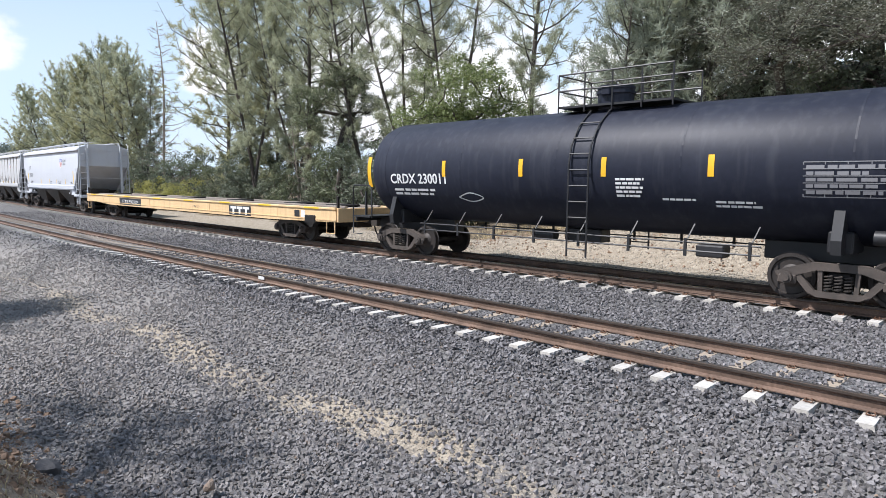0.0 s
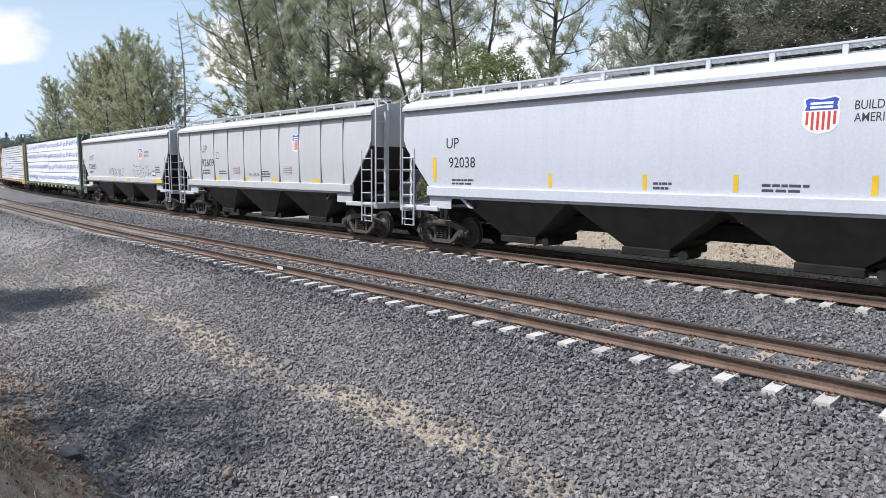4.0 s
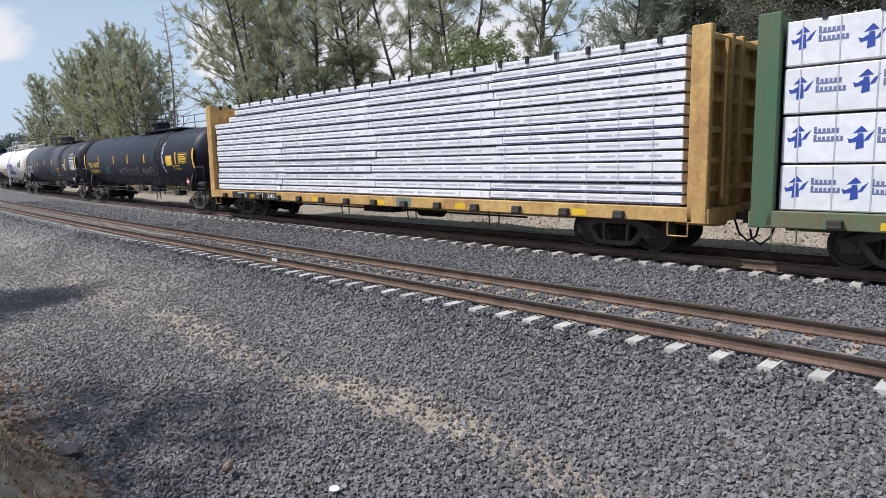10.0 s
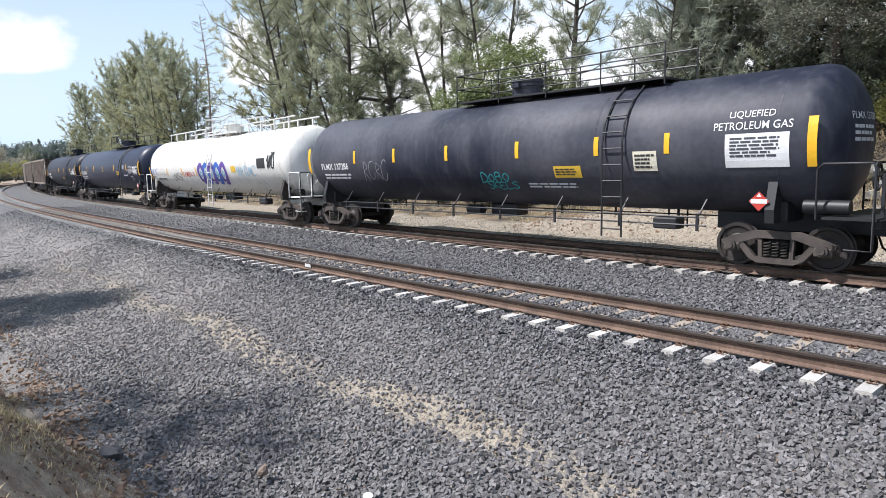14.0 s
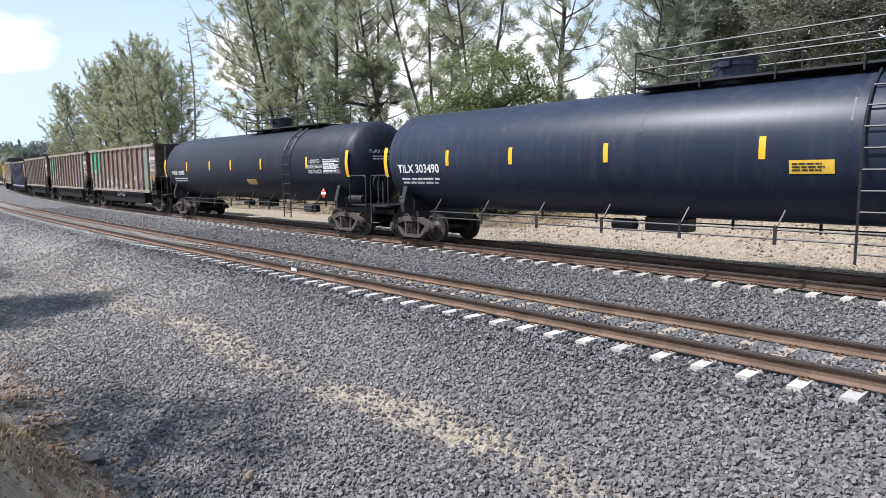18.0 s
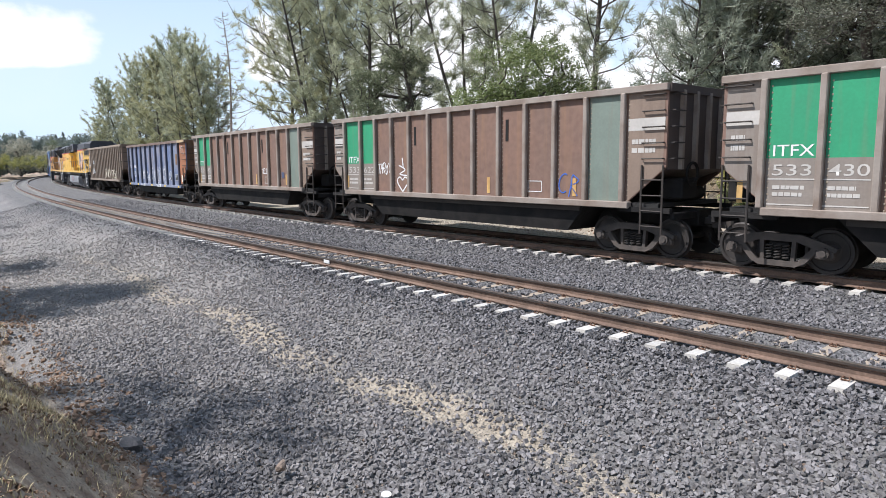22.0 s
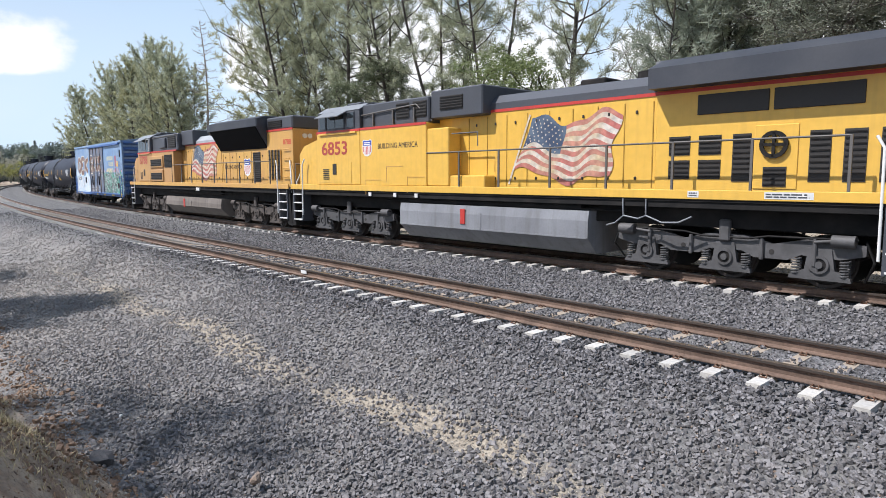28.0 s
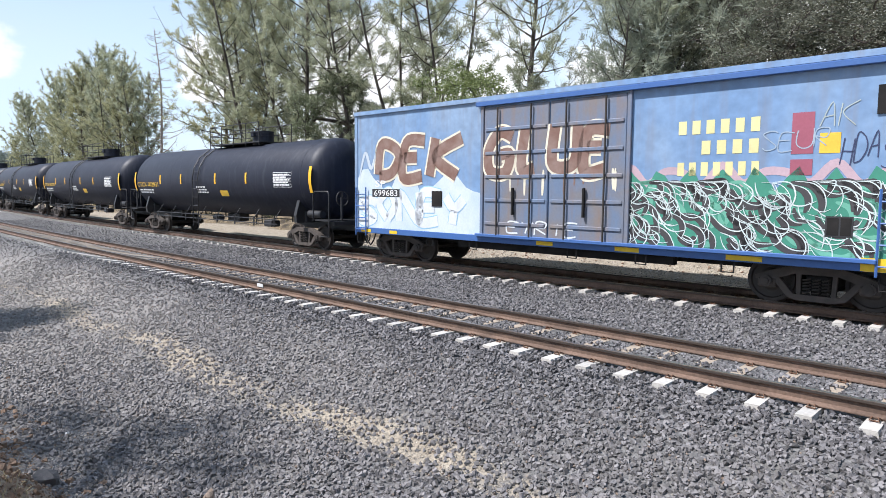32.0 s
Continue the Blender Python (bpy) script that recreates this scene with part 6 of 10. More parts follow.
# ---- centre-beam lumber cars ----
def beam_car(label, paint, post_paint, half, spacing, coupled):
    car = thing("centerbeam_car", label, "lumber car", "cars of the train")
    part("deck_frame", Shape().box(-half, half, -1.48, 1.48, 0.96, 1.1, 0.01).box(-half, half, -0.3, 0.3, 0.62, 1.0), paint, car)
    for s in (-1, 1):
        part("side_channel", Shape().box(-half, half, s * 1.40, s * 1.54, 0.80, 1.12, 0.015), paint, car)
        for x in np.arange(-half + 1.2, half - 0.8, 1.5):
            part("strap_winch", Shape().box(x - 0.13, x + 0.13, s * 1.52, s * 1.66, 0.86, 1.0, 0.02).disc((x, s * 1.6, 0.86), 0.07, -0.12, 0.12, "x", 10), GRIME_BROWN, car)
    part("centre_beam", Shape().box(-half + 0.3, half - 0.3, -0.12, 0.12, 4.55, 4.82, 0.02).box(-half + 0.3, half - 0.3, -0.06, 0.06, 1.1, 4.6), post_paint, car, "tall centre beam with its top chord")
    for d in (-1, 1):
        e = d * half
        bh = part("bulkhead", Shape().box(e, e - d * 0.06, -1.45, 1.45, 1.1, 4.82), post_paint, car, "end bulkhead with horizontal ribs")
        for s in (-1, 1):
            part("bulkhead_post", Shape().box(e - d * 0.12, e + d * 0.30, s * 1.36, s * 1.54, 0.78, 4.85, 0.02), post_paint, bh)
        for z in (1.5, 2.1, 2.75, 3.4, 4.0, 4.65):
            part("bulkhead_rib", Shape().box(e, e + d * 0.22, -1.4, 1.4, z - 0.07, z + 0.07, 0.02), post_paint, bh)
        part("bulkhead_centre_post", Shape().box(e, e + d * 0.25, -0.35, -0.2, 1.1, 4.8, 0.02).box(e, e + d * 0.25, 0.2, 0.35, 1.1, 4.8, 0.02), post_paint, bh)
        ladder(bh, min(e + d * 0.34, e + d * 0.36), max(e + d * 0.34, e + d * 0.36), 1.3, 4.6, -0.9, post_paint)
        part("end_sill", Shape().box(e, e + d * 0.35, -1.5, 1.5, 0.78, 1.1, 0.02), paint, car)
        part("stirrup", Shape().tube([(e - d * 0.1, -1.5, 0.9), (e - d * 0.1, -1.5, 0.5), (e - d * 0.55, -1.5, 0.5), (e - d * 0.55, -1.5, 0.9)], 0.02, 5), paint, car)
        truck(car, d * spacing / 2)
    for x in (-5.2, -1.5, 2.0, 5.4):
        part("under_post", Shape().tube([(x, -1.45, 0.85), (x, -1.4, 0.42), (x + 0.25, -1.3, 0.42), (x + 0.25, -1.3, 0.85)], 0.02, 5), GRIME, car)
    part("brake_gear", Shape().box(-1.2, 0.4, -0.7, 0.7, 0.5, 0.8, 0.03).tube([(-6, -0.5, 0.6), (6, -0.5, 0.6)], 0.03, 5).disc((1.6, 0, 0.6), 0.22, -0.5, 0.5, "x", 12), GRIME, car)
    for x in np.arange(-half + 0.8, half - 0.4, 0.9):
        part("load_strap", Shape().box(x - 0.045, x + 0.045, -1.42, -1.30, 4.62, 4.80, 0.01), LADDER_BLACK, car)
    couplers(car, coupled)
    return car


def lumber_logo(x, z, k):
    """A blue mark: a stout stem under a peaked roof, two raised arms; and two ragged blue-grey lines where the maker's name is printed."""
    mark = [[(x + u * k, z + v * k) for u, v in poly] for poly in (
        ((-0.06, -0.09), (0.07, -0.06), (0.06, 0.12), (-0.05, 0.12)),
        ((-0.05, 0.12), (0.06, 0.12), (0.05, 0.2), (-0.03, 0.2)),
        ((-0.12, 0.2), (0.12, 0.23), (0.02, 0.34)),
        ((0.05, 0.05), (0.14, 0.08), (0.23, 0.25), (0.13, 0.17)),
        ((-0.05, 0.05), (-0.05, 0.15), (-0.13, 0.1), (-0.2, 0.12), (-0.17, 0.03)))]
    names = []
    for n, lo, hi in ((6, 0.17, 0.265), (7, 0.02, 0.115)):
        line = [(x + 0.27 * k, z + lo * k), (x + (0.246 + 0.074 * n) * k, z + lo * k)]
        for i in reversed(range(n)):
            a, top = x + (0.27 + 0.074 * i) * k, z + (hi + 0.035 * (i == 0)) * k
            line += [(a + 0.05 * k, top), (a, top)]
            if i:
                line += [(a, z + (lo + 0.028) * k), (a - 0.024 * k, z + (lo + 0.028) * k)]
        names.append(line)
    return mark, names


def beam_printed():
    car = beam_car("green lumber car loaded with white packs printed in blue", OLIVE, GREEN_POST, 11.1, 17.7, 11.85)
    rnd = random.Random(3)
    ink2 = surface("pale_blue_print", (0.16, 0.19, 0.34), 0.6, bump=0.0)
    rows = [(1.12, 2.0), (2.02, 2.92), (2.94, 3.8), (3.82, 4.66)]
    for s in (-1, 1):
        for r, (a, b) in enumerate(rows):
            x = -10.95
            cuts = [-10.95, -5.9 + 0.2 * r, -0.55 - 0.15 * r, 4.9 + 0.1 * r, 10.9]
            for c0, c1 in zip(cuts, cuts[1:]):
                j = rnd.uniform(-0.02, 0.02)
                pk = part("lumber_pack", Shape().box(c0 + 0.015, c1 - 0.015, s * (1.38 + j), s * 0.14, a + 0.012, b - 0.008, 0.025), WRAP, car, "lumber pack in white printed wrap")
                if s > 0:
                    continue
                W = flat(-1.384 - j)
                n = int((c1 - c0) / 0.99)
                for k in range(n):
                    xx = c0 + 0.3 + (c1 - c0 - 0.2) * k / n
                    mk, names = lumber_logo(xx, a + 0.32 + rnd.uniform(-0.05, 0.08), 0.98)
                    decal("printed_mark", pk, mk, BLUE_INK, W, "blue printed logo shape")
                    for nm in names:
                        decal("printed_name", pk, [nm], ink2, W)
                for k in range(int((c1 - c0) / 0.62)):
                    xx = c0 + 0.3 + 0.62 * k
                    decal("strap_line", pk, quads(xx - 0.012, xx + 0.012, a + 0.02, b - 0.02), surface_strap, flat(-1.387 - j))
    f = car
    W = flat(-1.545)
    decal("number_panel", f, quads(-8.9, -6.0, 0.82, 1.05), LADDER_BLACK, W)
    text("UP", f, -8.75, 0.86, 1.02, WHITE_INK, flat(-1.549))
    text("274322", f, -7.7, 0.86, 1.02, WHITE_INK, flat(-1.549), -6.6)
    for x in (-9.2, -4.0, 0.4, 5.0, 9.0):
        decal("reflector_stripe", f, quads(x, x + 0.55, 0.84, 0.98), SAFETY_YELLOW, W)
    bars(f, -5.6, -4.6, 0.86, 1.0, 2, WHITE_INK, W, 3)
    bars(f, 2.4, 3.3, 0.86, 1.0, 2, WHITE_INK, W, 4)
    decal("notice_box", f, quads(6.2, 6.7, 0.82, 1.08), WHITE_INK, W)
    return car


surface_strap = surface("grey_strap", (0.50, 0.51, 0.55), 0.5, bump=0.0)


def beam_layered():
    car = beam_car("yellow lumber car stacked with thin white-wrapped layers", OCHRE, OCHRE, 11.2, 18.2, 11.95)
    rnd = random.Random(9)
    n = 15
    z0, dz = 1.14, (4.76 - 1.14) / 15
    for s in (-1, 1):
        for i in range(n):
            left = -10.95 if i < 12 else (-9.7 if i < 13 else -9.05)
            cuts = [left, -5.6 + rnd.uniform(-0.3, 0.3), 0.2 + rnd.uniform(-0.3, 0.3), 5.6 + rnd.uniform(-0.3, 0.3), 10.9]
            for c0, c1 in zip(cuts, cuts[1:]):
                j = rnd.uniform(-0.03, 0.03)
                a = z0 + dz * i
                pk = part("lumber_layer", Shape().box(c0 + 0.01, c1 - 0.01, s * (1.37 + j), s * 0.14, a + 0.02, a + dz - 0.025, 0.012), WRAP, car, "thin lumber layer in white wrap")
                if s < 0:
                    W = flat(-1.374 - j)
                    decal("blue_edge", pk, quads(c0 + 0.02, c1 - 0.02, a + 0.024, a + 0.024 + rnd.choice((0.014, 0.022, 0.034))), WRAP_BLUE, W)
                    bars(pk, c0 + 0.1, c1 - 0.1, a + 0.09, a + 0.17, 1, surface_strap, W, i * 7 + int(c0 * 3))
            # Black bars fill the gaps between layers in place of their shade.
            if s < 0:
                part("sticker_gap", Shape().box(left + 0.05, 10.85, -1.31, -1.25, z0 + dz * i - 0.02, z0 + dz * i + 0.02), LADDER_BLACK, car)
        for x in np.arange(-10.2, 10.8, 0.85):
            if s < 0:
                part("load_strap", Shape().box(x - 0.006, x + 0.006, -1.408, -1.404, 1.12, 4.75 if x > -9 else 4.0), surface_strap, car)
    W = flat(-1.545)
    decal("number_panel", car, quads(-9.4, -5.7, 0.82, 1.08), LADDER_BLACK, W)
    text("TTZX", car, -8.9, 0.87, 1.05, WHITE_INK, flat(-1.549), -8.1)
    text("861", car, -7.3, 0.87, 1.05, WHITE_INK, flat(-1.549), -6.75)
    text("245", car, -6.4, 0.87, 1.05, WHITE_INK, flat(-1.549), -5.85)
    for x in (-7.85, -3.2, 0.6, 4.2, 8.2):
        decal("reflector_stripe", car, quads(x, x + 0.4, 0.84, 1.0), SAFETY_YELLOW, W)
    decal("notice_box", car, quads(1.6, 2.3, 0.82, 1.1), PANEL_GREYGREEN, W)
    return car


# ---- coal cars ----
def coal_car(label, half, spacing, coupled, posts, paint, post_paint, panels=(), tub=True, z_sill=1.22, top=4.0, chord=None, sill=None, end=None, rivet=True):
    """An open coal car: ribbed sides, a rounded tub between the trucks, cut-away ends with ladders."""
    car = thing("coal_car", label, "coal car", "cars of the train")
    side_in, y = 1.40, 1.46
    cut = half - 1.0
    for s in (-1, 1):
        prof = [(-half, top - 0.12), (-half, 2.15), (-cut, z_sill + 0.1), (cut, z_sill + 0.1), (half, 2.15), (half, top - 0.12)]
        side = part("side_wall", Shape().prism(prof, s * y, s * side_in, "y"), paint, car)
        part("top_chord", Shape().box(-half - 0.03, half + 0.03, s * (y - 0.10), s * (y + 0.10), top - 0.14, top + 0.02, 0.015), chord or post_paint, side)
        part("side_sill", Shape().box(-cut - 0.1, cut + 0.1, s * (y - 0.05), s * (y + 0.14), z_sill - 0.04, z_sill + 0.12, 0.015), sill or post_paint, side)
        for x in posts:
            part("side_post", Shape().box(x - 0.065, x + 0.065, s * y, s * (y + 0.12), z_sill + 0.1, top - 0.12, 0.02), post_paint, side)
            if s < 0 and rivet:
                rivets = Shape()
                rz = z_sill + 0.12
                while rz < top - 0.2:
                    rivets.box(x + 0.105, x + 0.14, -y - 0.014, -y + 0.01, rz, rz + 0.035, 0.008)
                    rz += 0.125
                part("rivet_row", rivets, RIVET, side)["kind"] = "stuff"
        for a, b, m in panels if s < 0 else ():
            zb = z_sill + 0.12 if m is not PANEL_GREEN else 2.32
            foot = lambda x: max(zb, z_sill + 0.12 + (2.05 - z_sill) * (abs(x) - cut) / (half - cut))
            xs = sorted({a, b} | {x for x in (-cut, cut) if a < x < b})
            decal("colour_panel", side, [[(x0, foot(x0)), (x1, foot(x1)), (x1, top - 0.14), (x0, top - 0.14)] for x0, x1 in zip(xs, xs[1:])], m, flat(-y - 0.005), "painted side panel")
            if m is PANEL_GREEN:
                decal("colour_panel", side, quads(a, b, z_sill + 0.12, zb), PANEL_GREY, flat(-y - 0.005))
    for d in (-1, 1):
        part("end_wall", Shape().prism([(d * half, top - 0.05), (d * half, 2.1), (d * (cut - 1.5), z_sill), (d * (cut - 1.6), z_sill), (d * (half - 0.08), 2.2), (d * (half - 0.08), top - 0.05)], -side_in, side_in, "y").box(d * (half - 0.06), d * (half + 0.08), -y, y, top - 0.16, top + 0.02), end or (END_SHADE_BROWN if paint is RUST_BROWN else paint), car)
        for yy in (-0.9, -0.3, 0.3, 0.9):
            part("end_post", Shape().box(d * half, d * (half + 0.1), yy - 0.05, yy + 0.05, 2.1, top - 0.1), post_paint, car)
        truck(car, d * spacing / 2)
        part("end_platform", Shape().box(d * (half + 0.25), d * (cut - 1.6), -0.35, 0.35, 0.75, 1.15, 0.02).box(d * (half + 0.2), d * (half + 0.1), -1.4, 1.4, 0.95, 1.12, 0.02).box(d * (cut - 0.2), d * (half + 0.15), -1.5, -1.38, 1.1, 1.22).box(d * (cut - 0.2), d * (half + 0.15), 1.38, 1.5, 1.1, 1.22), GRIME, car)
        for s in (-1, 1):
            a, b = sorted((d * (half - 0.05), d * (half - 0.6)))
            ladder(car, a, b, 0.6, 2.2, s * 1.5, GRIME_BROWN, 0.36)
            for z in np.arange(2.35, top - 0.2, 0.36):
                part("grab_iron", Shape().tube([(a, s * 1.47, z), (a, s * 1.53, z), (b, s * 1.53, z), (b, s * 1.47, z)], 0.017, 5), GRIME_BROWN, car)
                part("grab_iron", Shape().tube([(d * (half + 0.02), s * 1.35, z), (d * (half + 0.12), s * 1.35, z), (d * (half + 0.12), s * 0.9, z), (d * (half + 0.02), s * 0.9, z)], 0.017, 5), GRIME_BROWN, car)
        part("brake_box", Shape().box(d * (half + 0.1), d * (half - 0.5), -0.9, -0.2, 1.4, 1.9, 0.04).disc((d * (half + 0.15), -0.55, 2.0), 0.28, -0.02, 0.02, "x", 16, hole=0.22).tube([(d * (half - 0.5), 0.2, 1.5), (d * (half - 0.5), 1.0, 1.5)], 0.17, 10), GRIME, car)
    if tub:
        q = spacing / 2 - 1.35
        part("tub", Shape().loft([[(xx, yy, zz) for xx, yy, zz in ((x0, -1.42, z_sill), (x0, -1.42, z_sill), (x0, 1.42, z_sill), (x0, 1.42, z_sill))] if x0 in (-q - 0.2, q + 0.2) else
                                  [(x0, -1.42, z_sill), (x0, -1.3, 0.5), (x0, 1.3, 0.5), (x0, 1.42, z_sill)] for x0 in (-q - 0.2, -q + 0.5, q - 0.5, q + 0.2)], False), GRIME, car, "black belly tub between the trucks")
        part("tub_band", Shape().box(-q, q, -1.45, -1.42, 1.05, 1.2), GRIME_BROWN, car)
    else:
        part("centre_sill", Shape().box(-half, half, -0.35, 0.35, 0.7, 1.2, 0.02), GRIME, car)
        for x in np.linspace(-spacing / 2 + 1.8, spacing / 2 - 1.8, 4):
            part("discharge_bay", Shape().loft([[(x - 0.9, -1.3, 1.22), (x + 0.9, -1.3, 1.22), (x + 0.9, 1.3, 1.22), (x - 0.9, 1.3, 1.22)], [(x - 0.35, -0.9, 0.55), (x + 0.35, -0.9, 0.55), (x + 0.35, 0.9, 0.55), (x - 0.35, 0.9, 0.55)]], False), GRIME, car)
    part("floor", Shape().box(-half + 0.2, half - 0.2, -1.4, 1.4, z_sill, z_sill + 0.1), COAL, car)
    couplers(car, coupled)
    return car


COAL_POSTS = (-6.32, -5.24, -4.29, -3.31, -2.31, -1.28, -0.24, 0.83, 1.90, 2.92, 3.95, 4.96, 6.05)


def coal_brown(variant):
    labels = ("rusty brown coal car with two green panels and white tags", "rusty brown coal car with green panels and a heart-shaped tag", "rusty brown coal car with faded green panels")
    car = coal_car(labels[variant], 7.17, 12.2, 8.0, COAL_POSTS, RUST_BROWN, RUST_POST,
                   ((-7.1, -6.4, PANEL_GREY), (-6.25, -5.31, PANEL_GREEN), (-5.17, -4.36, PANEL_GREEN), (5.03, 5.98, PANEL_GREYGREEN), (6.15, 7.1, PANEL_GREY if variant == 0 else RUST_BROWN2)))
    W = flat(-1.472)
    text("ITFX", car, -6.12, 2.36, 2.58, WHITE_INK, W, -5.36)
    nums = (("533", "430"), ("533", "622"), ("531", "457"))[variant]
    pale = surface("faded_white", (0.5, 0.47, 0.43))
    text(nums[0], car, -6.12, 1.98, 2.2, pale, W, -5.4)
    text(nums[1], car, -5.1, 1.98, 2.2, pale, W, -4.42)
    decal("white_line", car, quads(-6.2, -4.4, 1.9, 1.925) + quads(-6.2, -4.4, 1.40, 1.425), pale, W)
    bars(car, -6.1, -5.5, 1.55, 1.82, 2, pale, W, 3)
    bars(car, -5.1, -4.5, 1.55, 1.82, 2, pale, W, 4)
    for x in ((-6.75, -2.65, 3.55) if variant == 0 else (-6.2, -3.4, 1.45, 4.6)):
        stripe(car, x, 1.42, 1.88, 0.12, OCHRE, W)
    for a, b in ((-7.1, -6.42), (6.15, 7.12)):
        decal("pale_band", car, quads(a, b, 3.0, 3.28), pale, flat(-1.468), "worn white band on the end panel")
        bars(car, a + 0.12, b - 0.2, 2.45, 2.85, 2, pale, W, int(a * 3) + 90)
    if variant == 0:
        for a, b, sd in ((-2.95, -2.4, 1), (-1.95, -1.4, 2), (-0.95, -0.3, 3), (0.2, 0.75, 4)):
            tag("RKSH"[sd - 1], "white_graffiti", car, a, b, 1.4, 2.05, WHITE_INK, W, 0.045, sd, "white spray-paint figure")
            decal("white_graffiti", car, ribbon([(a, 1.5), (a + 0.25, 1.95), (b - 0.2, 1.6), (b, 2.0)], 0.035), WHITE_INK, W)
        tag("STMNR", "white_graffiti", car, 1.0, 1.75, 1.45, 1.63, WHITE_INK, W, 0.03, 8)
        scribble("white_graffiti", car, 2.1, 2.8, 1.5, 2.0, surface("yellow_marker", (0.6, 0.6, 0.35)), W, 9, 0.035, 3, passes=2)
        tag("TELLY", "white_graffiti", car, 3.05, 3.8, 1.95, 2.15, WHITE_INK, W, 0.03, 10)
        tag("SEAWEZ", "white_graffiti", car, -0.7, 1.0, 0.95, 1.16, surface_strap, flat(-1.46), 0.03, 11, "white tag on the belly tub")
        decal("blue_patch", car, quads(4.15, 4.42, 1.5, 1.8), FADED_BLUE, W)
        decal("orange_patch", car, quads(6.2, 6.75, 2.02, 2.2), PANEL_ORANGE, W, "small orange patch")
        decal("blue_patch", car, quads(4.5, 4.62, 1.5, 1.7), FADED_BLUE, W)
    elif variant == 1:
        tag("TAROY", "white_graffiti", car, -4.2, -3.4, 1.95, 2.3, WHITE_INK, W, 0.03, 61, "white spray-paint tag")
        decal("heart_tag", car, ribbon([(-2.75, 1.35), (-3.05, 1.7), (-2.9, 1.85), (-2.75, 1.75), (-2.6, 1.85), (-2.42, 1.7), (-2.75, 1.35)], 0.045) + ribbon([(-2.95, 2.25), (-2.6, 2.1), (-2.9, 1.95), (-2.5, 1.9)], 0.04) + ribbon([(-2.75, 2.5), (-2.7, 2.2)], 0.05), WHITE_INK, W, "white heart-shaped tag")
        scribble("blue_graffiti", car, 4.1, 4.8, 1.4, 2.0, COBALT_INK, W, 62, 0.05, 2)
        decal("notice_box", car, quads(3.0, 3.5, 1.5, 1.52) + quads(3.0, 3.5, 1.78, 1.8) + quads(3.0, 3.02, 1.5, 1.8) + quads(3.48, 3.5, 1.5, 1.8), WHITE_INK, W)
    else:
        tag("TELLY", "white_graffiti", car, 2.1, 2.9, 1.92, 2.15, WHITE_INK, W, 0.035, 63, "white sprayed tag")
        decal("notice_box", car, quads(2.4, 2.9, 1.45, 1.47) + quads(2.4, 2.9, 1.75, 1.77) + quads(2.4, 2.42, 1.45, 1.77) + quads(2.88, 2.9, 1.45, 1.77), pale, W)
        decal("blue_patch", car, quads(4.15, 4.42, 1.72, 1.98), FADED_BLUE, W)
    for x in (-2.12, 2.1):
        part("side_vent", Shape().box(x + 0.04, x + 0.14, -1.475, -1.45, 2.9, 3.5), GRIME, car)
    return car


